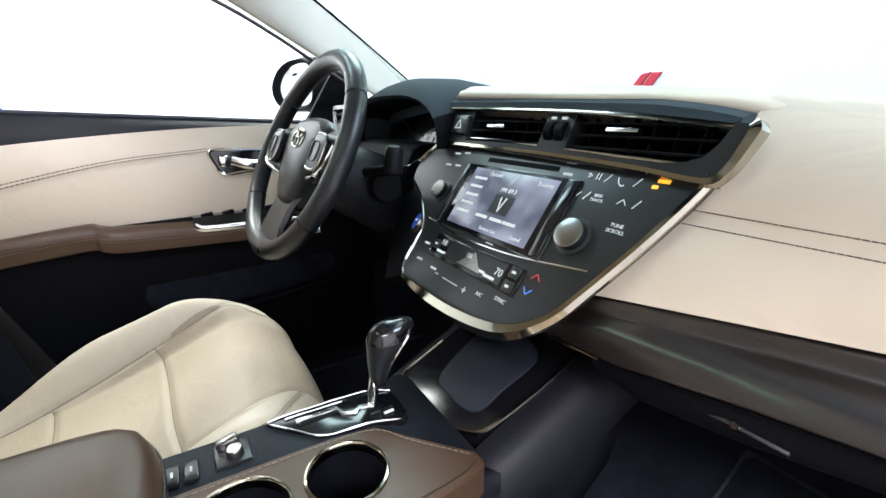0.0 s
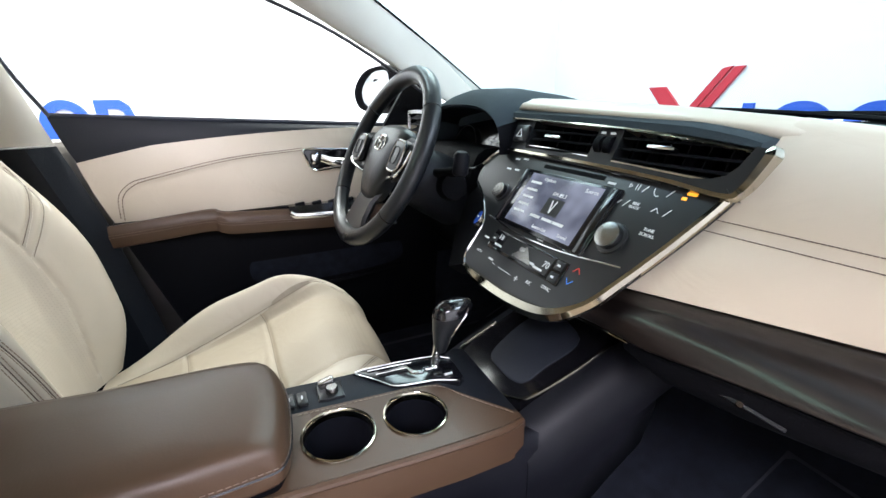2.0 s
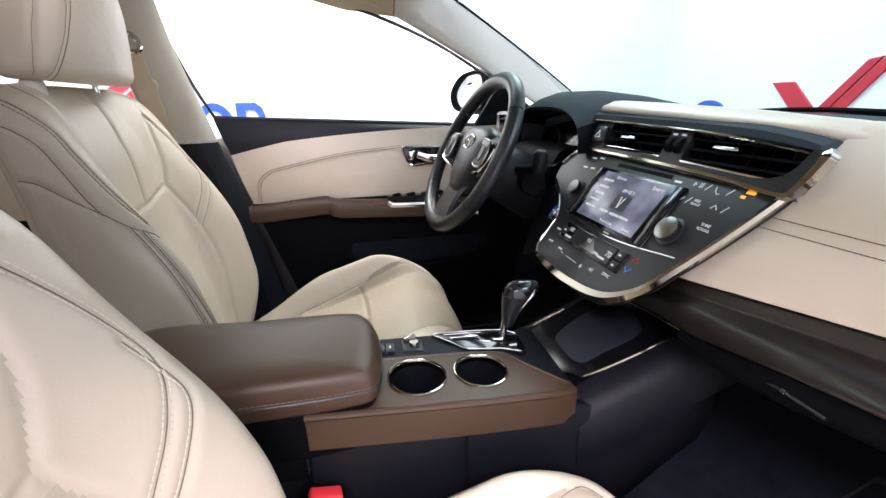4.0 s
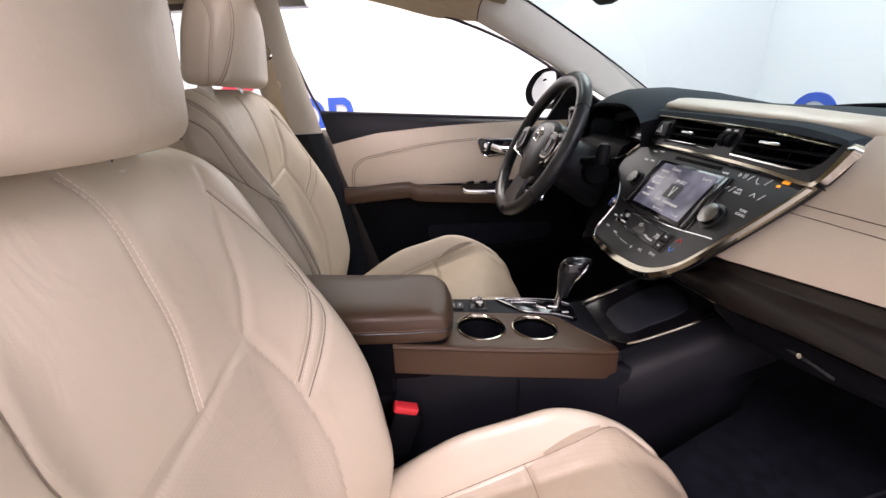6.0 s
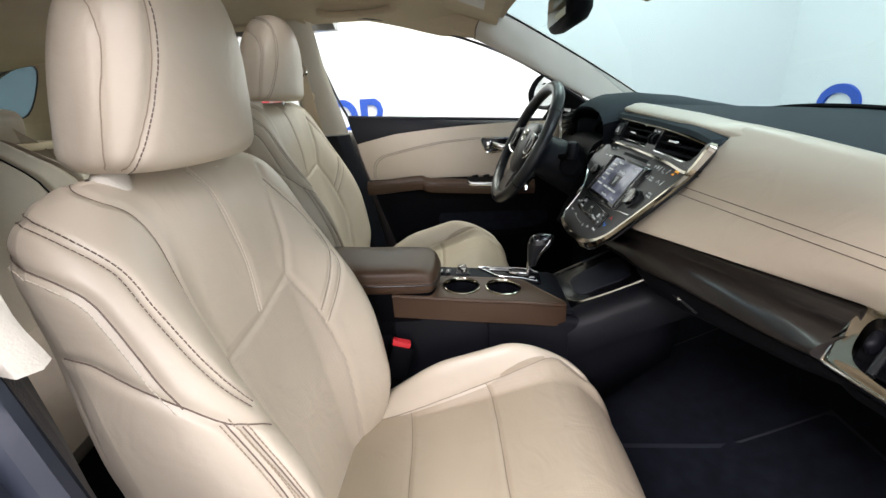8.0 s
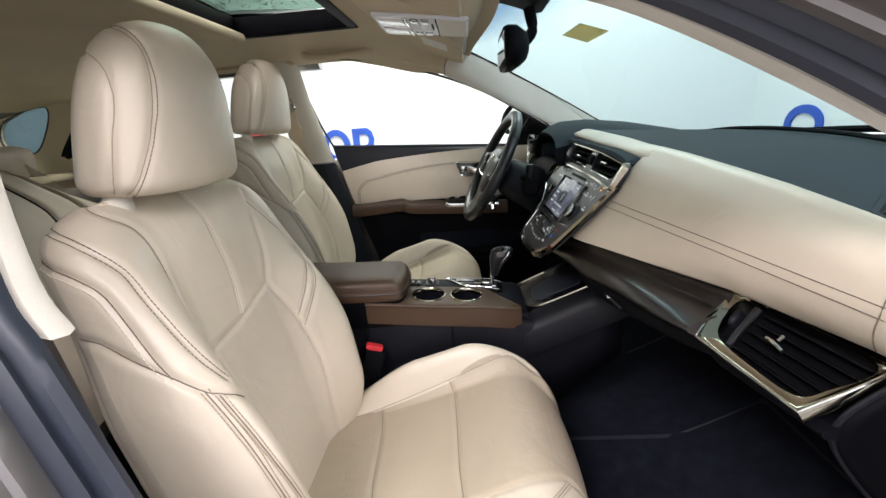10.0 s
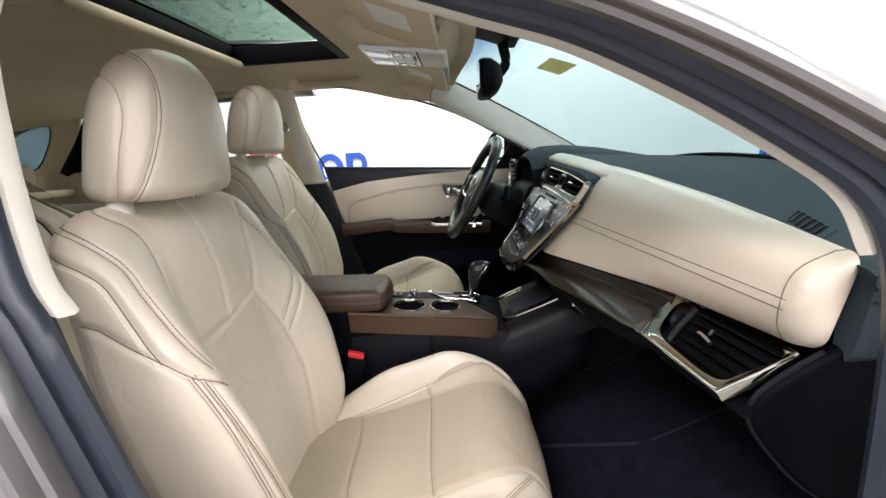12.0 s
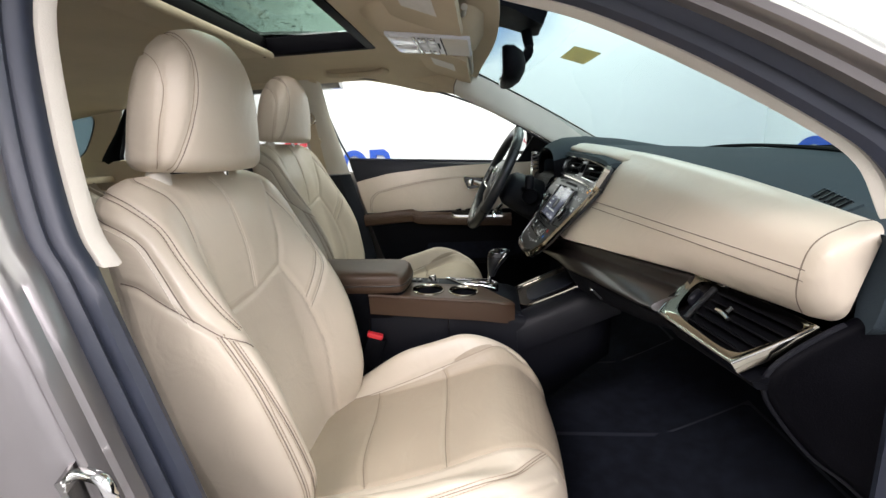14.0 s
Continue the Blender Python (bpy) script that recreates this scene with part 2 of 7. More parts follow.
def spline(pts, n=8, closed=False):
    """Catmull-Rom through the points."""
    P = [Vector(p) for p in pts]
    out, c = [], len(P)
    for i in range(c if closed else c - 1):
        a, b = P[i], P[(i + 1) % c]
        p = P[i - 1] if (i or closed) else a * 2 - b
        q = P[(i + 2) % c] if (i + 2 < c or closed) else b * 2 - a
        for k in range(n):
            t = k / n
            out.append(0.5 * ((2 * a) + (b - p) * t + (2 * p - 5 * a + 4 * b - q) * t * t + (3 * a - p - 3 * b + q) * t ** 3))
    if not closed:
        out.append(P[-1])
    return out


def loft(rings, closed=True, caps=True, loop=False):
    bm = bmesh.new()
    rows = [[bm.verts.new(p) for p in r] for r in rings]
    n = len(rows[0])
    for i in range(len(rows) if loop else len(rows) - 1):
        a, b = rows[i], rows[(i + 1) % len(rows)]
        for k in range(n if closed else n - 1):
            bm.faces.new((a[k], a[(k + 1) % n], b[(k + 1) % n], b[k]))
    if caps and closed and not loop:
        bm.faces.new(rows[0])
        bm.faces.new(rows[-1])
    return bm


def sweep(path, profile, up=(0, 0, 1), loop=False, caps=True, scale=None):
    """A closed profile of (side, up) pairs carried along a path."""
    P, rings = [Vector(p) for p in path], []
    for i, p in enumerate(P):
        a = P[i - 1] if (i or loop) else p
        b = P[(i + 1) % len(P)] if (i + 1 < len(P) or loop) else p
        t = (b - a).normalized()
        side = t.cross(Vector(up)).normalized()
        u = side.cross(t)
        s = scale[i] if scale else 1.0
        rings.append([p + side * x * s + u * z * s for x, z in profile])
    return loft(rings, True, caps, loop)


def circle(r, n=10, r2=None):
    return [(r * math.cos(2 * math.pi * k / n), (r2 or r) * math.sin(2 * math.pi * k / n)) for k in range(n)]


def tube(pts, r, n=8, smooth=0, up=(0, 0, 1), loop=False, r2=None):
    if smooth:
        pts = spline(pts, smooth, loop)
    return sweep(pts, circle(r, n, r2), up, loop)


def box(size, m=None, bevel=0.0, seg=2, at=(0, 0, 0)):
    bm = bmesh.new()
    bmesh.ops.create_cube(bm, size=1)
    for v in bm.verts:
        v.co = Vector((v.co.x * size[0], v.co.y * size[1], v.co.z * size[2]))
    if bevel:
        bmesh.ops.bevel(bm, geom=bm.edges[:], offset=bevel, segments=seg, affect="EDGES", profile=0.5)
    bm.transform((m or Matrix()) @ Matrix.Translation((0, 0, 0)))
    bm.transform(Matrix.Translation(at))
    return bm


def lathe(profile, m, n=32):
    """(radius, height) pairs turned round z, then moved by m."""
    rings = [[Vector((r * math.cos(2 * math.pi * k / n), r * math.sin(2 * math.pi * k / n), h)) for k in range(n)] for r, h in profile]
    bm = loft(rings, True, True)
    bm.transform(m)
    return bm


def plate(outline, depth, m, bevel=0.0):
    """A flat outline in x, y, thickened to -depth along z, moved by m."""
    bm = bmesh.new()
    f = bm.faces.new([bm.verts.new((x, y, 0)) for x, y in outline])
    if f.normal.z < 0:
        f.normal_flip()
    r = bmesh.ops.extrude_face_region(bm, geom=[f])
    for v in [g for g in r["geom"] if isinstance(g, bmesh.types.BMVert)]:
        v.co.z -= depth
    if bevel:
        es = [e for e in bm.edges if all(v.co.z > -1e-6 for v in e.verts)]
        bmesh.ops.bevel(bm, geom=es, offset=bevel, segments=2, affect="EDGES", profile=0.5)
    bm.transform(m)
    return bm


def sheet(fn, nu, nv, thick=0.0):
    """A surface from fn(u, v), u and v from 0 to 1, thickened along its normals."""
    bm = bmesh.new()
    g = [[bm.verts.new(fn(i / nu, j / nv)) for j in range(nv + 1)] for i in range(nu + 1)]
    for i in range(nu):
        for j in range(nv):
            bm.faces.new((g[i][j], g[i + 1][j], g[i + 1][j + 1], g[i][j + 1]))
    if thick:
        bm.normal_update()
        bmesh.ops.solidify(bm, geom=bm.faces[:], thickness=thick)
    return bm


def stitches(path, normal_at, length=0.0045, gap=0.0025, r=0.0006):
    """Short threads laid along a path, in one mesh."""
    bm = bmesh.new()
    P = [Vector(p) for p in path]
    run, step = 0.0, length + gap
    for a, b in zip(P, P[1:]):
        d = (b - a).length
        if d < 1e-6:
            continue
        t = (b - a) / d
        n = Vector(normal_at).normalized() if not callable(normal_at) else normal_at(a)
        s = t.cross(n).normalized() * r
        while run < d:
            c = a + t * run + n * r * 0.6
            e = c + t * length
            rows = [[bm.verts.new(q) for q in (o + s, o + n * r, o - s, o - n * r)] for o in (c, e)]
            for k in range(4):
                bm.faces.new((rows[0][k], rows[0][(k + 1) % 4], rows[1][(k + 1) % 4], rows[1][k]))
            bm.faces.new(rows[0])
            bm.faces.new(rows[1])
            run += step
        run -= d
    return bm


def words(text, size, m, name, material, parent, extrude=0.0003):
    """Lettering as a mesh part; its x runs along the line and its z stands out."""
    cu = bpy.data.curves.new("t", "FONT")
    cu.body, cu.size, cu.align_x, cu.align_y, cu.extrude, cu.resolution_u = text, size, "CENTER", "CENTER", extrude, 2
    tmp = bpy.data.objects.new("t", cu)
    scene.collection.objects.link(tmp)
    me = bpy.data.meshes.new_from_object(tmp.evaluated_get(bpy.context.evaluated_depsgraph_get()))
    bpy.data.objects.remove(tmp)
    bm = bmesh.new()
    bm.from_mesh(me)
    bpy.data.meshes.remove(me)
    bm.transform(m)
    return part(name, bm, material, parent)


# ---- studio room ----
def slab(name, lo, hi, material, label, category):
    c, s = [(a + b) / 2 for a, b in zip(lo, hi)], [b - a for a, b in zip(lo, hi)]
    return solid(name, box(s, at=c), material, label, category, kind="structure")


slab("floor", (-3.4, -5.2, -0.1), (4.4, 2.85, 0.0), M_FLOOR, "grey painted studio floor under the car", "floor")
slab("wall_west", (-3.4, -5.2, 0.0), (-3.25, 2.85, 3.2), M_WALL, "white photo studio wall with blue and red signs", "wall")
slab("wall_north", (-3.25, 2.7, 0.0), (4.4, 2.85, 3.2), M_WALL, "white photo studio wall ahead of the car", "wall")
# east and south walls stand out of view, added to hold down bounce light
slab("wall_east", (4.25, -5.2, 0.0), (4.4, 2.7, 3.2), M_LOWBOUNCE, "grey photo studio wall beside the open door", "wall")
slab("wall_south", (-3.25, -5.2, 0.0), (4.25, -5.05, 3.2), M_LOWBOUNCE, "grey photo studio wall behind the car", "wall")
slab("ceiling", (-3.4, -5.2, 3.2), (4.4, 2.85, 3.3), M_WALL, "white studio ceiling with light panels", "ceiling")
for lx, ly in LAMPS:
    solid("ceiling_light", box((1.56, 1.56, 0.12), at=(lx, ly, 3.145), bevel=0.01), M_LAMPWHITE, "white square light panel under the studio ceiling", "ceiling light", "studio light panels")


def ring_sign(m, rx, ry, w, d=0.02):
    n, rings = 40, []
    for k in range(n):
        a = 2 * math.pi * k / n
        ca, sa = math.cos(a), math.sin(a)
        rings.append([Vector((ca * (rx + o), sa * (ry + o), z)) for o, z in ((0, 0), (0, d), (-w, d), (-w, 0))])
    bm = loft(rings, True, False, loop=True)
    bm.transform(m)
    return bm


def bar_sign(pts, m, d=0.02):
    return plate(pts, d, m @ Matrix.Translation((0, 0, d)))


WEST = Matrix(((0, 0, 1, -3.25), (1, 0, 0, 0), (0, 1, 0, 0), (0, 0, 0, 1)))
NORTH = Matrix(((1, 0, 0, 0), (0, 0, -1, 2.7), (0, 1, 0, 0), (0, 0, 0, 1)))
sign = thing("wall_sign", (-3.25, -1.2, 0.9), "raised blue and red sign shapes on the white wall", "sign")
part("shape", ring_sign(WEST @ Matrix.Translation((-1.40, 0.93, 0)), 0.145, 0.165, 0.062), M_BLUE, sign)
part("shape", bar_sign([(-1.222, 0.76), (-1.155, 0.76), (-1.155, 1.09), (-1.222, 1.09)], WEST), M_BLUE, sign)
part("shape", bar_sign([(-1.155, 1.09), (-1.155, 1.03), (-1.11, 1.03)] + [(-1.10 + 0.045 * math.cos(a), 0.975 + 0.055 * math.sin(a)) for a in (1.2, 0.6, 0, -0.6, -1.2)] + [(-1.11, 0.915), (-1.155, 0.915), (-1.155, 0.86), (-1.07, 0.86), (-1.02, 0.90), (-1.0, 0.975), (-1.02, 1.05), (-1.07, 1.09)], WEST), M_BLUE, sign)
part("shape", bar_sign([(-1.09, 0.88), (-1.03, 0.88), (-0.99, 0.76), (-1.055, 0.76)], WEST), M_BLUE, sign)
part("shape", bar_sign([(-2.32, 0.98), (-1.92, 1.26), (-2.0, 1.30), (-2.36, 1.06)], WEST), M_RED, sign, "red slanted sign shape")
part("shape", bar_sign([(-2.22, 0.94), (-1.84, 1.21), (-1.9, 1.245), (-2.29, 0.965)], WEST), M_RED, sign, "red slanted sign shape")
sign = thing("wall_sign", (-1.5, 2.7, 0.9), "raised red cross mark among blue sign shapes on the white wall", "sign")
part("shape", bar_sign([(-1.93, 0.55), (-1.86, 0.52), (-1.335, 1.21), (-1.40, 1.21)], NORTH), M_RED, sign, "red slanted bar")
part("shape", bar_sign([(-2.01, 0.555), (-1.945, 0.545), (-1.415, 1.215), (-1.48, 1.205)], NORTH), M_RED, sign, "red slanted bar")
part("shape", bar_sign([(-2.05, 1.105), (-1.90, 1.105), (-1.70, 0.90), (-1.80, 0.84)], NORTH), M_RED, sign, "red slanted bar")
for sx, rx in ((-2.6, 0.20), (-0.97, 0.17), (-0.62, 0.15)):
    part("shape", ring_sign(NORTH @ Matrix.Translation((sx, 0.84, 0)), rx, 0.155, 0.065), M_BLUE, sign)
part("shape", bar_sign([(-1.30, 0.70), (-1.235, 0.70), (-1.235, 0.985), (-1.30, 0.985)], NORTH), M_BLUE, sign)

# ---- car body ----
XC = 0.03
body = thing("car_body", (XC, -0.3, 0.1), "silver-grey metallic sedan body shell with an open front door", "car")


# door opening: outer frame, rubber seal and inner trim
OPEN = [(0.775, 0.345, 0.40), (0.782, 0.368, 0.52), (0.784, 0.370, 0.69), (0.782, 0.363, 0.867), (0.776, 0.352, 0.955), (0.765, 0.332, 1.005), (0.742, 0.296, 1.045), (0.70, 0.211, 1.113), (0.67, 0.106, 1.174), (0.65, 0.015, 1.210),
        (0.632, -0.15, 1.266), (0.622, -0.32, 1.305), (0.628, -0.45, 1.322), (0.650, -0.522, 1.300), (0.688, -0.532, 1.225), (0.733, -0.502, 1.09), (0.763, -0.470, 0.974), (0.770, -0.448, 0.925), (0.778, -0.422, 0.852), (0.785, -0.383, 0.714), (0.785, -0.345, 0.55), (0.785, -0.30, 0.42), (0.782, -0.22, 0.35), (0.778, 0.26, 0.34)]
opening = spline(OPEN, 5, True)


def carried(path, side, up):
    """A path moved outwards from the cabin and away from the middle of the opening."""
    c = Vector((0.72, 0.0, 0.75))
    out = []
    for p in path:
        r = Vector((0, p.y - c.y, p.z - c.z))
        r.normalize()
        out.append(p + Vector((side, 0, 0)) + r * up)
    return out


def opening_strip(path, prof):
    """A closed section of (outwards in x, away from the opening's middle) pairs round the opening."""
    rings = [[carried([p], s, u)[0] for s, u in prof] for p in path]
    return loft(rings, True, False, loop=True)


part("seal", opening_strip(opening, [(0.0, -0.010), (0.009, -0.014), (0.018, -0.009), (0.022, 0.003), (0.029, -0.002), (0.037, 0.004), (0.040, 0.016), (0.02, 0.028), (0.0, 0.018), (-0.006, 0.004)]), M_SEAL, body, "dark rubber door seal")
part("door_frame", opening_strip(opening, [(0.036, 0.012), (0.048, 0.003), (0.060, 0.004), (0.064, 0.009), (0.072, 0.009), (0.079, 0.011), (0.082, 0.016), (0.077, 0.024), (0.05, 0.04), (0.02, 0.03)]), M_PAINT, body, "silver-grey metallic door frame")
trim_path = spline(OPEN[4:18], 5)
rings = []
for p in trim_path:
    slim = 1.0 - 0.45 * smooth(0.20, 0.34, p.y) - 0.22 * smooth(0.40, 0.48, -p.y)
    rings.append([carried([p], s * slim, u)[0] for s, u in ((-0.004, 0.012), (-0.007, -0.010), (-0.022, -0.015), (-0.034, -0.011), (-0.042, 0.006), (-0.038, 0.03), (-0.02, 0.03))])
part("pillar_trim", loft(rings), M_TRIM, body, "beige front pillar and roof rail trim")

jamb = spline(OPEN[13:22], 5)
part("pillar_skin", loft([[carried([p], s, u)[0] for s, u in ((0.07, 0.016), (0.084, 0.020), (0.098, 0.034), (0.104, 0.060), (0.112, 0.075), (0.118, 0.16), (0.06, 0.16), (0.05, 0.05))] for p in jamb]), M_PAINT, body, "silver-grey outer centre pillar")
# B-pillar inner trim with its belt slot, passenger side
bp = thing("pillar_trim", (0.66, -0.62, 0.6), "charcoal lower centre pillar trim beside the seal", "pillar trim", "centre pillar trims", "structure")
rings = [[Vector(q) for q in ((x, y, z), (x - 0.4 * w, y - 0.01, z), (x - w, y - 0.03, z), (x - w, y - 0.12, z), (x + 0.01, y - 0.125, z), (x + 0.02, y - 0.02, z))] for x, y, z, w in ((0.757, -0.462, 0.935, 0.034), (0.764, -0.432, 0.85, 0.026), (0.774, -0.392, 0.714, 0.012), (0.776, -0.352, 0.55, 0.008), (0.778, -0.31, 0.40, 0.008))]
part("lower_trim", loft(rings), M_DARKTRIM, bp, "charcoal lower pillar trim")

# rear door jamb and striker, outside the opening
rings = []
for y, z, x in ((-0.59, 1.25, 0.80), (-0.575, 1.0, 0.885), (-0.53, 0.85, 0.905), (-0.46, 0.6, 0.925), (-0.42, 0.35, 0.925)):
    rings.append([Vector((x - 0.02, y + 0.005, z)), Vector((x + 0.012, y + 0.02, z)), Vector((x + 0.03, y - 0.01, z)), Vector((x + 0.035, y - 0.5, z)), Vector((x, y - 0.5, z)), Vector((x - 0.06, y - 0.06, z))])
part("rear_door", loft(spline_rings := rings), M_PAINT, body, "silver-grey rear door edge")
striker = thing("door_striker", (0.871, -0.414, 0.721), "bare metal door striker loop bolted to the pillar", "door striker")
part("plate", plate([(-0.022, -0.03), (0.022, -0.03), (0.022, 0.03), (-0.022, 0.03)], 0.006, Matrix.Translation((0.871, -0.411, 0.726)) @ Euler((radians(100), 0, radians(25))).to_matrix().to_4x4(), 0.002), M_ALU, striker)
part("loop", tube([(0.861, -0.409, 0.708), (0.869, -0.378, 0.706), (0.876, -0.371, 0.721), (0.876, -0.376, 0.746), (0.867, -0.409, 0.746)], 0.006, 10, 6), M_CHROME, striker)
for dz in (0.709, 0.746):
    part("bolt", lathe([(0.001, 0.006), (0.009, 0.006), (0.010, 0.0), (0.001, 0.0)], Matrix.Translation((0.881, -0.403, dz)) @ Euler((radians(90), 0, radians(25))).to_matrix().to_4x4(), 12), M_CHROME, striker)

# outer skin of roof, hood and sills, which closes the car
def roof_z(x, y):
    u, v = (x - XC) / 1.34 + 0.5, (y + 2.0) / 1.9
    return 1.452 - 0.085 * abs(2 * u - 1) ** 3 - 0.10 * abs(2 * v - 1.1) ** 2.2


bm = bmesh.new()
xs = sorted([XC + (i / 16 - 0.5) * 1.34 for i in range(17)] + [-0.25, 0.38])
ys = sorted([-2.0 + i * 0.19 for i in range(11)] + [-0.735, -0.345])
grid = {(i, j): bm.verts.new((x, y, roof_z(x, y))) for i, x in enumerate(xs) for j, y in enumerate(ys)}
for i in range(len(xs) - 1):
    for j in range(len(ys) - 1):
        if not (-0.251 <= xs[i] and xs[i + 1] <= 0.381 and -0.736 <= ys[j] and ys[j + 1] <= -0.344):
            bm.faces.new((grid[i, j], grid[i + 1, j], grid[i + 1, j + 1], grid[i, j + 1]))
bmesh.ops.delete(bm, geom=[v for v in bm.verts if not v.link_faces], context="VERTS")
bm.normal_update()
bmesh.ops.solidify(bm, geom=bm.faces[:], thickness=0.01)
part("roof_skin", bm, M_PAINT, body)
part("hood", sheet(lambda u, v: Vector((XC + (u - 0.5) * 1.66, 0.98 + v * 1.0, 0.93 - 0.10 * abs(2 * u - 1) ** 3 - 0.16 * v * v)), 16, 8, 0.02), M_PAINT, body)
for s in (1, -1):
    part("fender", sheet(lambda u, v: Vector((XC + s * (0.83 + 0.06 * math.sin(u * 3.1)), 0.56 + v * 1.4, 0.30 + u * 0.55 - 0.1 * v * u)), 6, 6, 0.02), M_PAINT, body)
part("sill", box((0.10, 3.0, 0.14), bevel=0.02, at=(-0.755, -0.9, 0.29)), M_BLACK, body)
part("sill", box((0.16, 3.0, 0.1), bevel=0.02, at=(0.85, -0.8, 0.27)), M_PAINT, body)
part("side_skin", box((0.04, 2.8, 0.62), bevel=0.02, at=(-0.84, -0.9, 0.65)), M_PAINT, body)
part("rear_end", box((1.6, 0.1, 0.7), bevel=0.03, at=(XC, -2.9, 0.65)), M_PAINT, body)
part("boot_lid", box((1.4, 0.75, 0.04), bevel=0.015, at=(XC, -2.55, 0.98)), M_PAINT, body)

# driver's side pillars and rails
def pillar_edge(z, inset=0.0):
    """The trim's edge along the windscreen."""
    d = z - 1.15
    return Vector((-0.655 + 0.776 * d + inset, 0.292 - 1.876 * d - 0.561 * d * d - inset, z))


def pillar_side(z):
    """The trim's edge along the door window."""
    d = z - 1.15
    return Vector((-0.576 + 0.429 * d, 0.067 - 1.944 * d - 0.451 * d * d, z))


def pillar_rings(s0, s1, n):
    out = []
    for k in range(n):
        s = s0 + (s1 - s0) * k / (n - 1)
        a, b = pillar_edge(0.975 + (1.338 - 0.975) * s), pillar_side(0.955 + (1.245 - 0.955) * s)
        mid = a.lerp(b, 0.62) + Vector((0.016, -0.012, -0.004))
        out.append(spline([a + Vector((-0.03, 0.01, 0.0)), a + Vector((-0.004, 0.0, 0.004)), a.lerp(b, 0.25) + Vector((0.010, -0.004, 0.002)), mid, a.lerp(b, 0.9) + Vector((0.008, -0.004, 0)), b + Vector((-0.004, 0.0, -0.002)), b + Vector((-0.035, 0.012, 0.004)), b + Vector((-0.045, 0.05, 0.03))], 3))
    return out


ap = solid("pillar_trim", loft(pillar_rings(0.0, 1.0, 16)), M_TRIM, "pale beige front pillar trim beside the windscreen", "pillar trim", kind="structure")
part("joint", tube([p + Vector((0.001, -0.001, -0.001)) for p in pillar_rings(0.99, 1.0, 2)[1][3:-6]], 0.0018, 6), M_CREASE, ap, "dark joint to the roof rail")
# tan rail cover that carries on behind the joint
tail = spline([Vector(q) for q in ((-0.52, -0.36, 1.40), (-0.56, -0.40, 1.385), (-0.585, -0.41, 1.37), (-0.60, -0.41, 1.345), (-0.61, -0.40, 1.33), (-0.64, -0.40, 1.33), (-0.65, -0.37, 1.36))], 4)
head = pillar_rings(0.97, 1.0, 2)[1]
tail = [tail[round(k * (len(tail) - 1) / (len(head) - 1))] for k in range(len(head))]
cover = []
for k in range(8):
    f = k / 7
    cover.append([p.lerp(q, f) + Vector((0, 0, 0.018 * math.sin(math.pi * f))) for p, q in zip(head, tail)])
solid("rail_cover", loft(cover), M_LINER, "tan roof rail cover over the door window", "rail cover", kind="structure")
rings = []
for x, y, z, w in ((-0.60, -0.70, 1.345, 0.10), (-0.645, -0.69, 1.20, 0.11), (-0.69, -0.665, 1.05, 0.125), (-0.715, -0.65, 0.955, 0.13)):
    rings.append([Vector(q) for q in ((x - 0.02, y + 0.01, z), (x, y, z), (x + 0.02, y - 0.03, z), (x + 0.02, y - w, z), (x - 0.02, y - w - 0.02, z))])
bpd = thing("pillar_trim", (-0.68, -0.72, 0.6), "beige centre pillar trim with a belt guide over charcoal lower part", "pillar trim", "centre pillar trims", "structure")
part("upper_trim", loft(rings), M_TRIM, bpd, "beige upper pillar trim")
rings = [[Vector(q) for q in ((x - 0.02, y + 0.01, z), (x, y, z), (x + 0.025, y - 0.03, z), (x + 0.025, y - 0.16, z), (x - 0.02, y - 0.18, z))] for x, y, z in ((-0.717, -0.648, 0.95), (-0.72, -0.60, 0.77), (-0.72, -0.55, 0.5), (-0.72, -0.52, 0.3))]
part("lower_trim", loft(rings), M_DARKTRIM, bpd, "charcoal lower pillar trim")
part("belt_guide", box((0.03, 0.035, 0.07), Euler((0, 0.2, 0)).to_matrix().to_4x4(), 0.008, 2, (-0.632, -0.745, 1.225)), M_TRIM, bpd)
part("belt_ring", tube([(-0.61, -0.73, 1.18), (-0.60, -0.76, 1.175), (-0.605, -0.775, 1.20), (-0.615, -0.745, 1.215)], 0.006, 8, 5, loop=True), M_CHROME, bpd, "chrome belt guide ring")
part("belt_cap", lathe([(0.001, 0.006), (0.014, 0.006), (0.017, 0.0), (0.001, 0.0)], Matrix.Translation((-0.632, -0.735, 1.10)) @ Euler((0, radians(90), 0)).to_matrix().to_4x4(), 16), M_LINER, bpd)
part("belt_webbing", sheet(lambda u, v: Vector((-0.612 - 0.075 * v, -0.775 + 0.045 * u + 0.03 * v, 1.18 - 0.42 * v)), 3, 8, 0.0015), M_LINER, bpd, "beige seat belt webbing")


# ---- roof: headliner with sunroof ----
def liner_z(x, y):
    e = abs(x - XC) / 0.66
    return 1.372 - 0.035 * e ** 4 - 0.16 * max(0, y + 0.42) ** 1.5 - 0.085 * max(0, -0.95 - y) ** 1.4 - (0.05 * e ** 6 * max(0.0, min(1.0, (y + 0.5) / 0.25)) if x < XC else 0.0)


RX0, RX1, RY0, RY1 = -0.25, 0.38, -0.725, -0.368
bm = bmesh.new()
xs = sorted([XC + (i / 24 - 0.5) * 1.33 for i in range(25)] + [RX0, RX1])
ys = sorted([-2.0 + i * 0.0655 for i in range(31)] + [RY0, RY1])


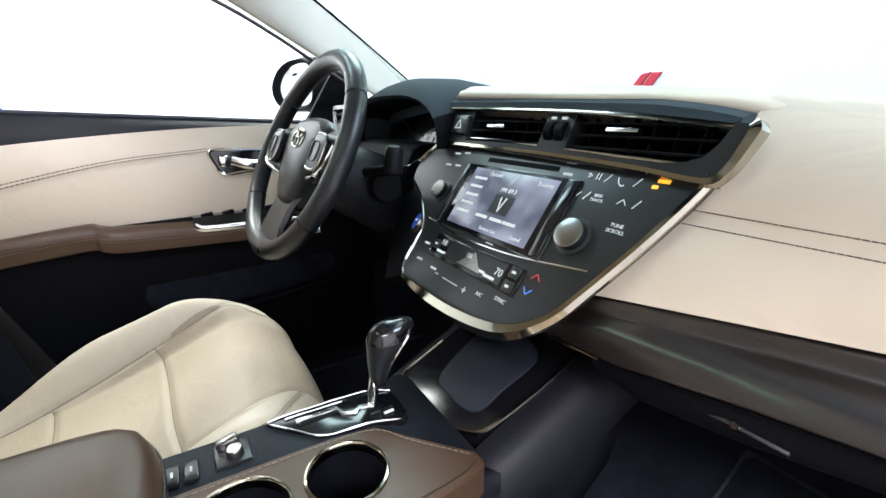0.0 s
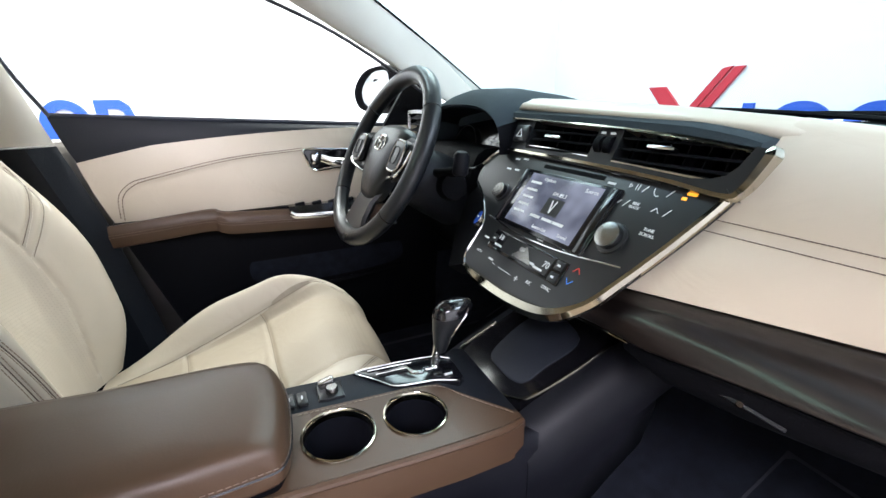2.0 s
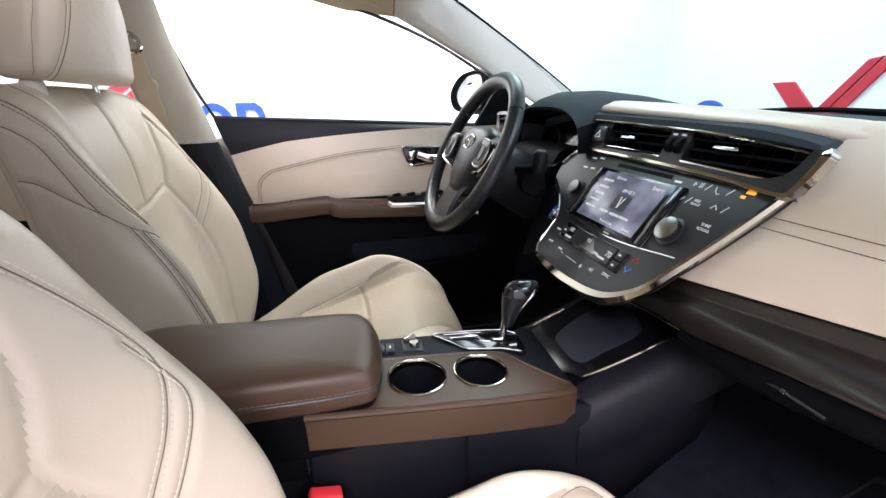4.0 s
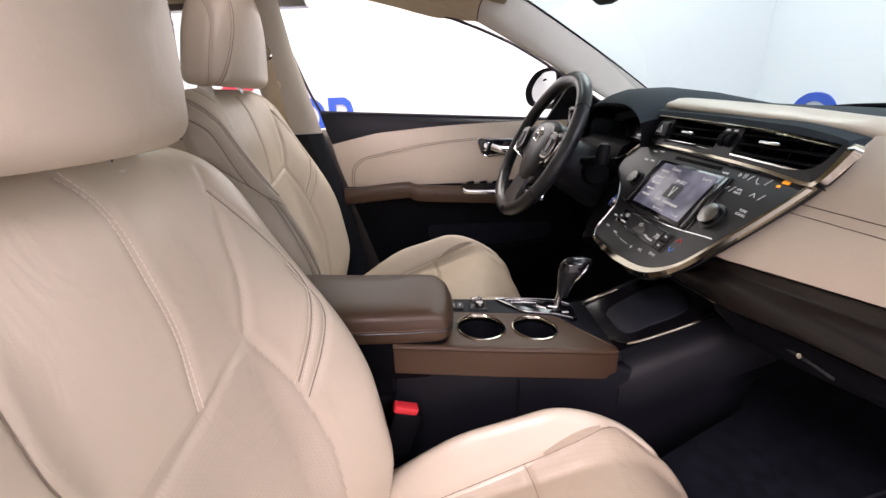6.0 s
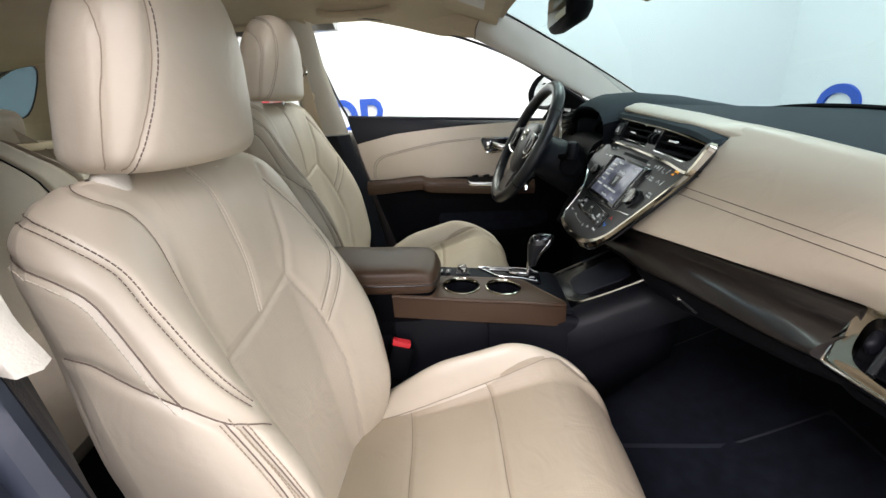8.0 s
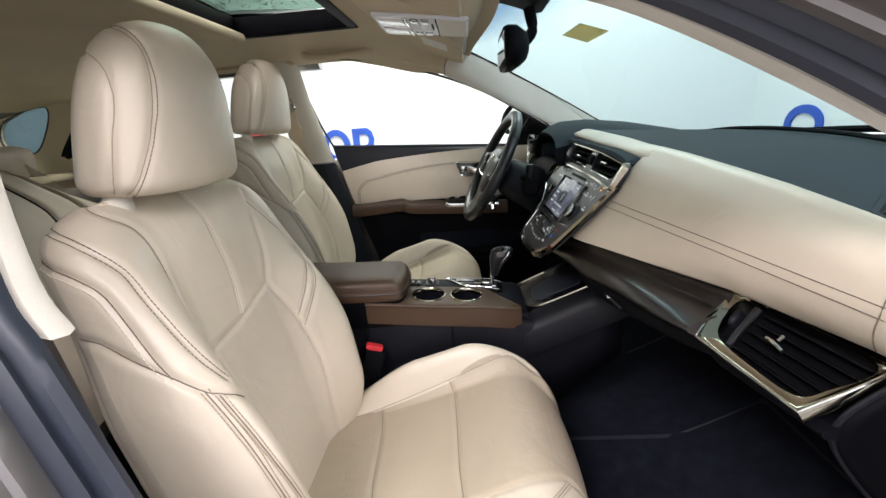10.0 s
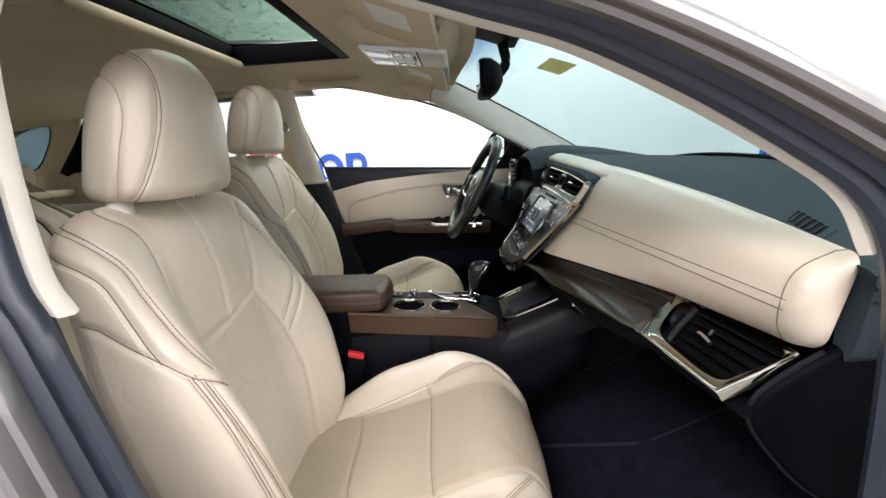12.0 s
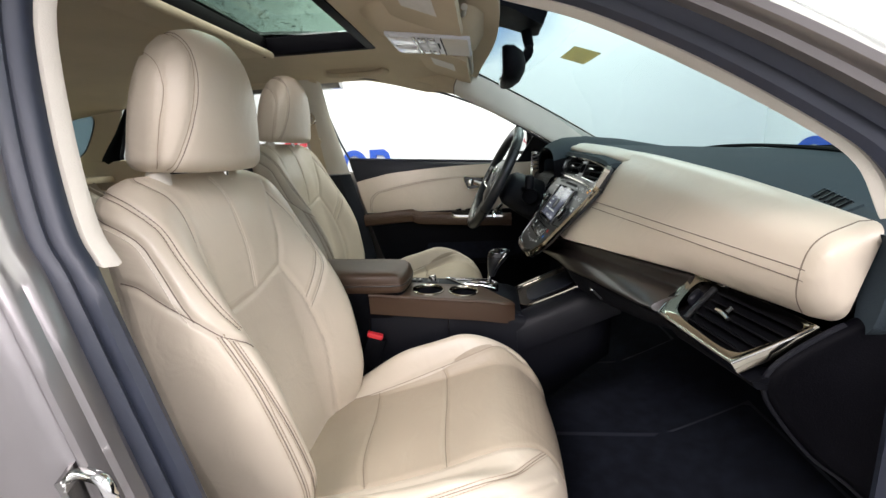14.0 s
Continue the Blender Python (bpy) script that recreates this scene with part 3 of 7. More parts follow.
def header_y(x, y):
    """The headliner's front edge bows forward in the middle."""
    edge = -0.06 + 0.092 * (1 - ((x - XC) / 0.665) ** 2)
    return y if y < -0.3 else -0.3 + (y + 0.3) * (edge + 0.3) / (ys[-1] + 0.3)


grid = {(i, j): bm.verts.new((x, header_y(x, y), liner_z(x, header_y(x, y)))) for i, x in enumerate(xs) for j, y in enumerate(ys)}
for i in range(len(xs) - 1):
    for j in range(len(ys) - 1):
        cx, cy = (xs[i] + xs[i + 1]) / 2, (ys[j] + ys[j + 1]) / 2
        if not (RX0 < cx < RX1 and RY0 < cy < RY1):
            bm.faces.new((grid[i, j], grid[i + 1, j], grid[i + 1, j + 1], grid[i, j + 1]))
bmesh.ops.delete(bm, geom=[v for v in bm.verts if not v.link_faces], context="VERTS")
bm.normal_update()
bmesh.ops.solidify(bm, geom=bm.faces[:], thickness=-0.012)
liner = solid("headliner", bm, M_LINER, "tan woven headliner with an open sunroof shade", "headliner", kind="structure")
sun = thing("sunroof", (XC, -0.5, 1.38), "green tinted glass sunroof with rain drops and a black frame", "sunroof")
frame_loop = [(RX0, RY0), (RX1, RY0), (RX1, RY1), (RX0, RY1)]
for (ax, ay), (bx, by) in zip(frame_loop, frame_loop[1:] + frame_loop[:1]):
    cx, cy = (ax + bx) / 2, (ay + by) / 2
    part("frame_rail", box((abs(bx - ax) + 0.03, abs(by - ay) + 0.03, 0.055), bevel=0.006, at=(cx, cy, 1.392)), M_KICK, sun)
part("glass_pane", box((RX1 - RX0, RY1 - RY0 + 0.04, 0.004), at=((RX0 + RX1) / 2, (RY0 + RY1) / 2, 1.425)), M_ROOFGLASS, sun, "green tinted glass")
sun.children[-1].visible_shadow = False
rd = random.Random(4)
bm = bmesh.new()
for k in range(420):
    r = rd.uniform(0.0012, 0.0042)
    m = Matrix.Translation((rd.uniform(RX0 + 0.02, RX1 - 0.02), rd.uniform(RY0, RY1), 1.428)) @ Matrix.Diagonal((r, r * rd.uniform(0.8, 1.6), 0.0012, 1))
    bmesh.ops.create_icosphere(bm, subdivisions=1, radius=1, matrix=m)
drops = solid("water_drops", bm, M_DROP, "scattered rain drops on the sunroof glass", "water drops", kind="stuff")
part("sunroof_shade", join(box((RX1 - RX0 - 0.02, 0.10, 0.012), bevel=0.004, at=((RX0 + RX1) / 2, RY0 - 0.03, 1.368)), tube([(RX0 + 0.01, RY0 + 0.022, 1.366), (RX1 - 0.01, RY0 + 0.022, 1.366)], 0.012, 10)), M_LINER, sun, "tan cloth sunroof shade slid back")

# overhead console
oc = thing("overhead_console", (0.02, -0.14, 1.31), "beige overhead console with map lamps and switches", "overhead console")
part("housing", loft([[Vector((XC + 0.0 + sx * w, y, z)) for sx, z in ((-1.5, 1.368), (-1.22, z0 + 0.026), (-1.02, z0 + 0.006), (-0.8, z0), (0.8, z0), (1.02, z0 + 0.006), (1.22, z0 + 0.026), (1.5, 1.368))] for y, w, z0 in ((-0.30, 0.08, 1.362), (-0.27, 0.088, 1.332), (-0.25, 0.095, 1.315), (-0.14, 0.108, 1.298), (-0.05, 0.112, 1.287), (-0.03, 0.11, 1.293), (-0.005, 0.10, 1.325))]), M_LINER, oc, "", 60)
OT = Euler((-0.13, 0, 0)).to_matrix().to_4x4()


def on_console(name, x, y, sx, sy, drop, material, label="", h=0.006):
    part(name, box((sx, sy, h), OT, 0.002, 2, (XC + x, y, 1.297 - 0.13 * (y + 0.14) - drop)), material, oc, label)


on_console("lamp_panel", 0.0, -0.14, 0.178, 0.205, 0.001, M_LAMPWHITE, "pale silver lamp panel", 0.008)
for sx in (-0.046, 0.046):
    on_console("map_lamp", sx, -0.205, 0.074, 0.055, 0.006, M_LENS, "frosted white lamp lens")
    on_console("lamp_frame", sx, -0.172, 0.078, 0.005, 0.007, M_CHROME, "chrome lamp frame")
for k in range(4):
    for y in (-0.155, -0.132):
        on_console("switch", -0.06 + 0.04 * k, y, 0.034, 0.018, 0.006, M_LAMPWHITE if k % 3 else M_ALU)
on_console("slot", 0.01, -0.118, 0.05, 0.004, 0.006, M_DARKTRIM)
on_console("glasses_bin", 0.0, -0.075, 0.165, 0.062, 0.005, M_TRIM)
on_console("bin_seam", 0.0, -0.108, 0.17, 0.0025, 0.0055, M_DARKTRIM)


def sun_visor(cx):
    v = thing("sun_visor", (cx, -0.13, 1.32), "tan cloth sun visor folded up with a white paper label", "sun visor", "sun visors")
    tilt = Euler((-0.36, 0.0, 0)).to_matrix().to_4x4()
    o = [(-0.2, -0.085), (0.2, -0.085), (0.215, -0.06), (0.215, 0.05), (0.19, 0.085), (-0.19, 0.085), (-0.215, 0.05), (-0.215, -0.06)]
    z = liner_z(cx, -0.13) - 0.026
    part("panel", plate(o, 0.016, Matrix.Translation((cx, -0.13, z)) @ tilt, 0.004), M_LINER, v)
    part("label_sticker", box((0.11, 0.075, 0.0015), tilt, 0, 2, (cx - 0.04 if cx > 0 else cx + 0.04, -0.135, z - 0.0155)), M_LABEL, v, "white paper label")
    part("pivot", tube([(cx - 0.2 if cx < 0 else cx - 0.17, -0.05, z - 0.006), (cx - 0.12 if cx > 0 else cx + 0.2, -0.045, z - 0.008)], 0.007, 10), M_TRIM, v)
    return v


sun_visor(0.36)
sun_visor(-0.30)


def grab_handle(y, s=-1):
    x = XC + s * 0.535
    h = thing("grab_handle", (x, y, 1.32), "tan folded grab handle on the roof rail", "grab handle", "grab handles")
    outline = spline([(-0.128, -0.014, 0), (-0.118, 0.016, 0), (-0.06, 0.024, 0), (0.06, 0.024, 0), (0.118, 0.016, 0), (0.128, -0.014, 0), (0.09, -0.020, 0), (-0.09, -0.020, 0)], 5, True)
    tilt = Matrix.Translation((x, y, 1.345)) @ Matrix(((0, 0.8, -0.6 * s, 0), (1, 0, 0, 0), (0, -0.6 * s, -0.8, 0), (0, 0, 0, 1)))
    part("base", plate([(p.x, p.y) for p in outline], 0.012, tilt, 0.003), M_LINER, h)
    part("handle", tube([tilt @ Vector(p) for p in ((-0.112, 0.006, 0.002), (-0.088, 0.004, 0.013), (0.0, 0.002, 0.016), (0.088, 0.004, 0.013), (0.112, 0.006, 0.002))], 0.0075, 10, 5, r2=0.010), M_LINER, h)
    part("finger_slot", tube([tilt @ Vector(p) for p in ((-0.085, -0.012, 0.001), (0.0, -0.014, 0.001), (0.085, -0.012, 0.001))], 0.003, 6, 4), M_THREAD, h, "shaded finger slot")
    return h


grab_handle(-0.50)
grab_handle(-1.35)

# ---- windscreen, mirror, cowl ----
def shield(u, v):
    x = (u - 0.5) * 2
    top, low = Vector((XC + x * 0.585, 0.035 - 0.095 * x * x, 1.362 - 0.055 * x * x)), Vector((XC + x * (0.70 + 0.09 * max(0.0, -x)), 0.98 - 0.44 * x * x, 0.974 - 0.046 * x * x))
    p = low.lerp(top, v)
    p.z += 0.045 * math.sin(math.pi * v)
    return p


part("windscreen", sheet(shield, 24, 14), M_SHIELD, body, "tinted windscreen glass")
part("shade_band", sheet(lambda u, v: shield(u, 0.80 + 0.20 * v) + Vector((0, -0.004, -0.004)), 24, 2), M_BAND, body, "blue shade band along the glass top").visible_shadow = False
part("windscreen_edge", tube([pillar_edge(0.99 + 0.03 * k, 0.002) for k in range(13)], 0.0028, 6), M_BLACK, body)
part("windscreen_edge", tube([shield(1.0, k / 12) + Vector((-0.006, -0.006, -0.004)) for k in range(13)], 0.006, 6), M_BLACK, body)
part("cowl", sheet(lambda u, v: Vector((XC + (u - 0.5) * 1.4, (0.96 - 0.42 * (2 * u - 1) ** 2) + 0.10 * v, 0.972 - 0.046 * (2 * u - 1) ** 2 - 0.03 * v)), 16, 2, 0.01), M_BLACK, body)
for wx0, wx1 in ((-0.55, 0.05), (0.0, 0.5)):
    w = thing("wiper", (wx0, 0.9, 0.98), "black wiper arm lying at the foot of the windscreen", "wiper", "wipers")
    pts = [shield((wx0 + (wx1 - wx0) * k / 6 - XC) / 1.4 + 0.5, 0.01) + Vector((0, 0.02, 0.006)) for k in range(7)]
    part("arm", tube(pts, 0.008, 6), M_BLACK, w)
    part("blade", tube([p + Vector((0.03, 0.01, -0.006)) for p in pts], 0.005, 6), M_BLACK, w)
mir = thing("rear_view_mirror", (0.01, 0.08, 1.22), "black rear view mirror on a stalk under a sensor box", "mirror")
part("housing", loft([[Vector((-0.005 + a * 0.5 + 0.115 * s * w, 0.052 + a * 0.35 + dy * 1.2, 1.232 + dz * w * 1.25)) for s, dz in ((-1, -0.018), (-1.04, 0.0), (-1, 0.022), (-0.6, 0.034), (0.6, 0.034), (1, 0.022), (1.04, 0), (1, -0.02), (0.6, -0.034), (-0.6, -0.034))] for a, dy, w in ((0, -0.012, 0.93), (0, -0.004, 1.0), (0.0, 0.012, 0.97), (0, 0.03, 0.7), (0, 0.038, 0.3))]), M_BLACK, mir, "", 70)
part("glass_pane", box((0.185, 0.002, 0.055), None, 0, 2, (-0.005, 0.0365, 1.232)), M_MIRROR, mir, "mirror glass")
part("stalk", tube([(0.0, 0.085, 1.24), (0.01, 0.108, 1.268), (0.012, 0.10, 1.315)], 0.013, 10, 4), M_BLACK, mir)
part("sensor_box", loft([[Vector((0.025 + s * w, y + dy, z + dz)) for s, dy, dz in ((-1, 0, 0), (1, 0, 0), (1, 0.012, 0.03), (-1, 0.012, 0.03))] for y, z, w in ((0.0, 1.36, 0.09), (0.06, 1.34, 0.085), (0.12, 1.312, 0.06), (0.135, 1.309, 0.05))]), M_BLACK, mir)
stk = solid("windscreen_sticker", sheet(lambda u, v: shield(0.30 + 0.09 * u, 0.685 + 0.08 * v) + Vector((0, -0.004, -0.005)), 6, 3, 0.0006), M_STICKER, "faded printed sticker inside the windscreen", "sticker")


# ---- driver's door ----
def belt_z(y):
    return 0.973 - 0.062 * y


dd = thing("driver_door", (-0.73, -0.2, 0.3), "driver's door with cream leather panel, brown armrest and charcoal top", "car door")


def rear_edge(z):
    """The door's slanting rear edge."""
    return -0.642 + (1.02 - z) * 0.30


def cream_top(y):
    return 0.9655 - 0.10 * max(0, -y) ** 1.9 - 0.10 * max(0, -y - 0.45)


def dsheet(zlo, zhi, x, y1=0.42, nu=28, nv=8):
    def fn(u, v):
        y = -0.66 + (y1 + 0.66) * u
        z = zlo(y) + (zhi(y) - zlo(y)) * v
        e = rear_edge(z)
        y = e + (y1 - e) * u
        z = zlo(y) + (zhi(y) - zlo(y)) * v
        return Vector((x(y, v), y, z))
    return sheet(fn, nu, nv, 0.012)


part("upper_trim", dsheet(lambda y: cream_top(y) - 0.004, belt_z, lambda y, v: -0.722 - 0.02 * v * v), M_DARKTRIM, dd, "charcoal upper door trim")
part("cream_panel", dsheet(lambda y: 0.755, cream_top, lambda y, v: -0.712 + 0.012 * math.sin(math.pi * v) - 0.006 * v, y1=0.30), M_LEATHER, dd, "cream leather door panel")
part("lower_panel", dsheet(lambda y: 0.32, lambda y: 0.765, lambda y, v: -0.708 + 0.015 * v), M_BLACK, dd, "black plastic lower door panel")
part("belt_moulding", tube([(-0.748, rear_edge(belt_z(y)) if k == 0 else y, belt_z(y) + 0.004) for k, y in enumerate([-0.65 + i * 0.1 for i in range(11)])], 0.006, 6), M_SEAL, dd)
# armrest
arm_pts = [(-0.575, 0.762, 0.016), (-0.5, 0.768, 0.024), (-0.36, 0.779, 0.030), (-0.335, 0.773, 0.036), (-0.30, 0.766, 0.040), (-0.16, 0.758, 0.042), (-0.02, 0.75, 0.042), (0.10, 0.745, 0.03)]
rings = []
for y, z, w in spline([(y, z, w) for y, z, w in arm_pts], 4):
    x = -0.695
    h = 0.052
    rings.append([Vector((x, y, z)), Vector((x + w * 0.7, y, z + 0.001)), Vector((x + w, y, z - 0.008)), Vector((x + w + 0.004, y, z - 0.025)), Vector((x + w - 0.004, y, z - h)), Vector((x, y, z - h - 0.006))])
part("armrest", loft(rings), M_BROWN, dd, "brown leather armrest with stitching")
for dz in (-0.020, -0.026):
    part("stitching", stitches([(-0.6905 + w + 0.0004, y, z + dz) for y, z, w in spline(arm_pts, 4)], (1, 0, 0)), M_THREAD_D, dd)
st = spline([(-0.70, -0.54, 0.772), (-0.70, -0.531, 0.825), (-0.70, -0.505, 0.853), (-0.70, -0.465, 0.866), (-0.70, -0.287, 0.899), (-0.70, -0.107, 0.913)], 10)
for k, off in enumerate((0.0, 0.009)):
    part("stitching", stitches([Vector((-0.7005 + 0.012 * math.sin(math.pi * (p.z - 0.755) / 0.2) - 0.003 - 0.006 * ((p.z - 0.755) / 0.2) + 0.003, p.y - off * 0.8, p.z + off * 0.55)) for p in st], (1, 0, 0), 0.006, 0.002, 0.0011), M_THREAD_D, dd)
# pull handle
bez = spline([(-0.103, 0.914, 0), (-0.04, 0.911, 0), (0.03, 0.906, 0), (0.045, 0.886, 0), (0.03, 0.866, 0), (-0.03, 0.861, 0), (-0.082, 0.858, 0), (-0.098, 0.88, 0)], 5, True)
DM = Matrix(((0, 0, 1, -0.697), (1, 0, 0, 0), (0, 1, 0, 0), (0, 0, 0, 1)))
hnd = part("door_handle", plate([(p.x, p.y) for p in bez], 0.01, DM), M_GLOSS, dd, "chrome door pull in a black recess")
part("bezel", tube([DM @ Vector((p.x, p.y, 0.001)) for p in bez], 0.004, 8, loop=True, up=(1, 0, 0)), M_CHROME, hnd, "chrome bezel")
part("lever", tube([(-0.69, -0.062, 0.888), (-0.682, -0.03, 0.878), (-0.680, 0.02, 0.872)], 0.007, 8, 4, r2=0.011), M_CHROME, hnd, "chrome lever")
part("lock_tab", box((0.012, 0.022, 0.028), None, 0.004, 2, (-0.692, -0.078, 0.888)), M_CHROME, hnd, "chrome lock tab")
sw = part("switch_panel", loft([[Vector((-0.70 + a, y, 0.757 - 0.01 * (y + 0.16) + b)) for a, b in ((0.004, 0.0), (0.006, 0.012), (0.034, 0.012), (0.046, -0.006), (0.042, -0.02))] for y in (-0.165, -0.15, -0.05, 0.06)]), M_GLOSS, dd, "window switch panel with chrome edge")
part("edge", tube([(-0.656, -0.165, 0.752), (-0.6525, -0.14, 0.742), (-0.652, -0.02, 0.738), (-0.652, 0.06, 0.735)], 0.0045, 8, 4, r2=0.008), M_CHROME, sw, "chrome edge")
for k in range(4):
    part("switch", box((0.016, 0.026, 0.007), Euler((0.15, 0, 0)).to_matrix().to_4x4(), 0.002, 2, (-0.680, -0.135 + 0.045 * k, 0.770)), M_BLACK, sw)
# pocket and its lip
pk = spline([(-0.29, 0.60, 0), (-0.24, 0.632, 0), (-0.05, 0.635, 0), (0.12, 0.63, 0), (0.16, 0.59, 0), (0.12, 0.55, 0), (-0.10, 0.535, 0), (-0.26, 0.545, 0)], 6, True)
part("pocket", plate([(p.x, p.y) for p in pk], 0.006, DM @ Matrix.Translation((0, 0, -0.001))), M_CARPET, dd, "dark recessed pocket")
part("pocket_lip", tube([(-0.69, -0.30, 0.53), (-0.684, -0.1, 0.52), (-0.684, 0.15, 0.545)], 0.008, 8, 5), M_BLACK, dd)
part("mirror_sail", plate([(0.13, 0.965), (0.36, 0.965), (0.30, 1.03), (0.21, 1.085)], 0.02, DM @ Matrix.Translation((0, 0, -0.03))), M_BLACK, dd, "black triangle cover at the window's front corner")
part("window_frame", tube([(-0.745, -0.638, 1.018), (-0.70, -0.668, 1.12), (-0.63, -0.712, 1.325), (-0.622, -0.69, 1.343), (-0.615, -0.58, 1.348), (-0.618, -0.40, 1.326), (-0.632, -0.2, 1.272), (-0.649, 0.0, 1.194), (-0.666, 0.20, 1.078), (-0.672, 0.34, 0.985)], 0.0045, 8, 5), M_SEAL, dd, "black window frame seal")
part("glass_pane", sheet(lambda u, v: Vector((-0.755, -0.64, 1.0)).lerp(Vector((-0.755, 0.3, 0.95)), u).lerp(Vector((-0.635, -0.70, 1.35)).lerp(Vector((-0.64, 0.05, 1.15)), u), v), 6, 6), M_PANE, dd, "clear side window").visible_shadow = False

om = thing("door_mirror", (-0.98, 0.19, 1.05), "black outside mirror on the driver's door", "door mirror")
rim = spline([(-1.0, 0.125, 1.06), (-0.99, 0.14, 1.105), (-0.96, 0.165, 1.135), (-0.88, 0.19, 1.14), (-0.83, 0.2, 1.12), (-0.82, 0.2, 1.04), (-0.86, 0.19, 1.005), (-0.95, 0.16, 1.0), (-0.99, 0.135, 1.015)], 5, True)
cen = Vector((-0.90, 0.17, 1.07))
part("housing", loft([[cen + (p - cen) * s + Vector((0, d, 0)) for p in rim] for s, d in ((0.80, 0.004), (0.84, -0.008), (0.96, -0.016), (1.06, 0.006), (1.07, 0.05), (0.85, 0.11), (0.4, 0.13))], True, True), M_BLACK, om)
part("glass_pane", loft([[cen + (p - cen) * s + Vector((0, -0.001, 0)) for p in rim] for s in (0.83, 0.4)]), M_MIRROR, om, "mirror glass")
part("foot", tube([(-0.84, 0.22, 1.02), (-0.76, 0.26, 0.985)], 0.03, 10), M_BLACK, om)

# ---- seats ----
from mathutils.bvhtree import BVHTree

SX, ZB, ZT = 0.44, 0.40, 1.014


def back_mid(v):
    return -0.392 - 0.075 * v - 0.05 * v * v


def back_half(v):
    s = max(0.0, (v - 0.78) / 0.22)
    return (0.222 + 0.035 * smooth(0.0, 0.45, v) - 0.022 * smooth(0.55, 0.85, v)) * (1 - 0.16 * s ** 3 - 0.22 * s ** 9)


def back_bump(u, v):
    a = abs(u)
    side = (0.125 if u > 0 else 0.090) * smooth(-0.2, 0.25, v) - (0.098 if u > 0 else 0.072) * smooth(0.42, 0.95, v)
    return side * smooth(0.36, 0.84, a) - 0.010 * (1 - smooth(0.0, 0.6, a)) * smooth(0.1, 0.4, v) * (1 - smooth(0.6, 0.9, v))


SEAMS_BACK = {
    "middle": [(0.100, -0.456, 0.776), (-0.008, -0.465, 0.782), (-0.102, -0.465, 0.808)],
    "insert_in": [(-0.102, -0.465, 0.808), (-0.127, -0.43, 0.722), (-0.135, -0.397, 0.611), (-0.125, -0.389, 0.519), (-0.12, -0.39, 0.43)],
    "insert_out": [(0.100, -0.456, 0.776), (0.092, -0.443, 0.706), (0.070, -0.421, 0.58), (0.062, -0.40, 0.43)],
    "upper_in": [(-0.102, -0.465, 0.808), (-0.122, -0.47, 0.86), (-0.133, -0.48, 0.912), (-0.160, -0.513, 0.979)],
    "upper_out": [(0.1, -0.456, 0.776), (0.128, -0.452, 0.845), (0.122, -0.472, 0.893), (0.112, -0.494, 0.943), (0.12, -0.506, 0.978), (0.146, -0.512, 0.999), (0.149, -0.534, 1.011), (0.13, -0.556, 1.013), (0.1, -0.575, 1.013)],
    "centre": [(-0.008, -0.468, 0.788), (-0.024, -0.48, 0.856), (-0.022, -0.49, 0.92), (-0.026, -0.51, 0.973), (-0.016, -0.529, 1.001)],
    "crest": [(0.19, -0.563, 0.999), (0.198, -0.546, 0.996), (0.203, -0.532, 0.991), (0.205, -0.505, 0.977), (0.199, -0.484, 0.959), (0.193, -0.471, 0.938), (0.196, -0.456, 0.913), (0.199, -0.435, 0.877), (0.201, -0.412, 0.838), (0.2, -0.395, 0.814), (0.194, -0.382, 0.79)],
    "shoulder": [(0.216, -0.552, 0.967), (0.227, -0.528, 0.958), (0.229, -0.503, 0.946), (0.225, -0.482, 0.928), (0.225, -0.468, 0.903), (0.229, -0.45, 0.869), (0.234, -0.431, 0.836), (0.235, -0.418, 0.817)],
    "diagonal": [(0.237, -0.514, 0.875), (0.241, -0.488, 0.869), (0.24, -0.457, 0.846), (0.234, -0.416, 0.816), (0.226, -0.389, 0.793), (0.213, -0.375, 0.78), (0.19, -0.368, 0.756)],
    "low_a": [(0.226, -0.389, 0.793), (0.228, -0.364, 0.749), (0.229, -0.332, 0.669), (0.214, -0.313, 0.565), (0.198, -0.313, 0.494), (0.18, -0.33, 0.43)],
    "low_b": [(0.217, -0.377, 0.781), (0.22, -0.355, 0.742), (0.22, -0.332, 0.693), (0.206, -0.314, 0.61), (0.196, -0.304, 0.545), (0.17, -0.33, 0.44)],
    "rear_edge": [(0.21, -0.56, 0.97), (0.24, -0.535, 0.90), (0.25, -0.508, 0.80), (0.252, -0.483, 0.68), (0.248, -0.465, 0.56), (0.24, -0.45, 0.45)],
    "flap_a": [(-0.15, -0.50, 0.96), (-0.185, -0.45, 0.89), (-0.197, -0.426, 0.83), (-0.164, -0.413, 0.778), (-0.128, -0.426, 0.721)],
    "flap_b": [(-0.185, -0.43, 0.86), (-0.197, -0.408, 0.796), (-0.168, -0.401, 0.754), (-0.130, -0.417, 0.696)],
}


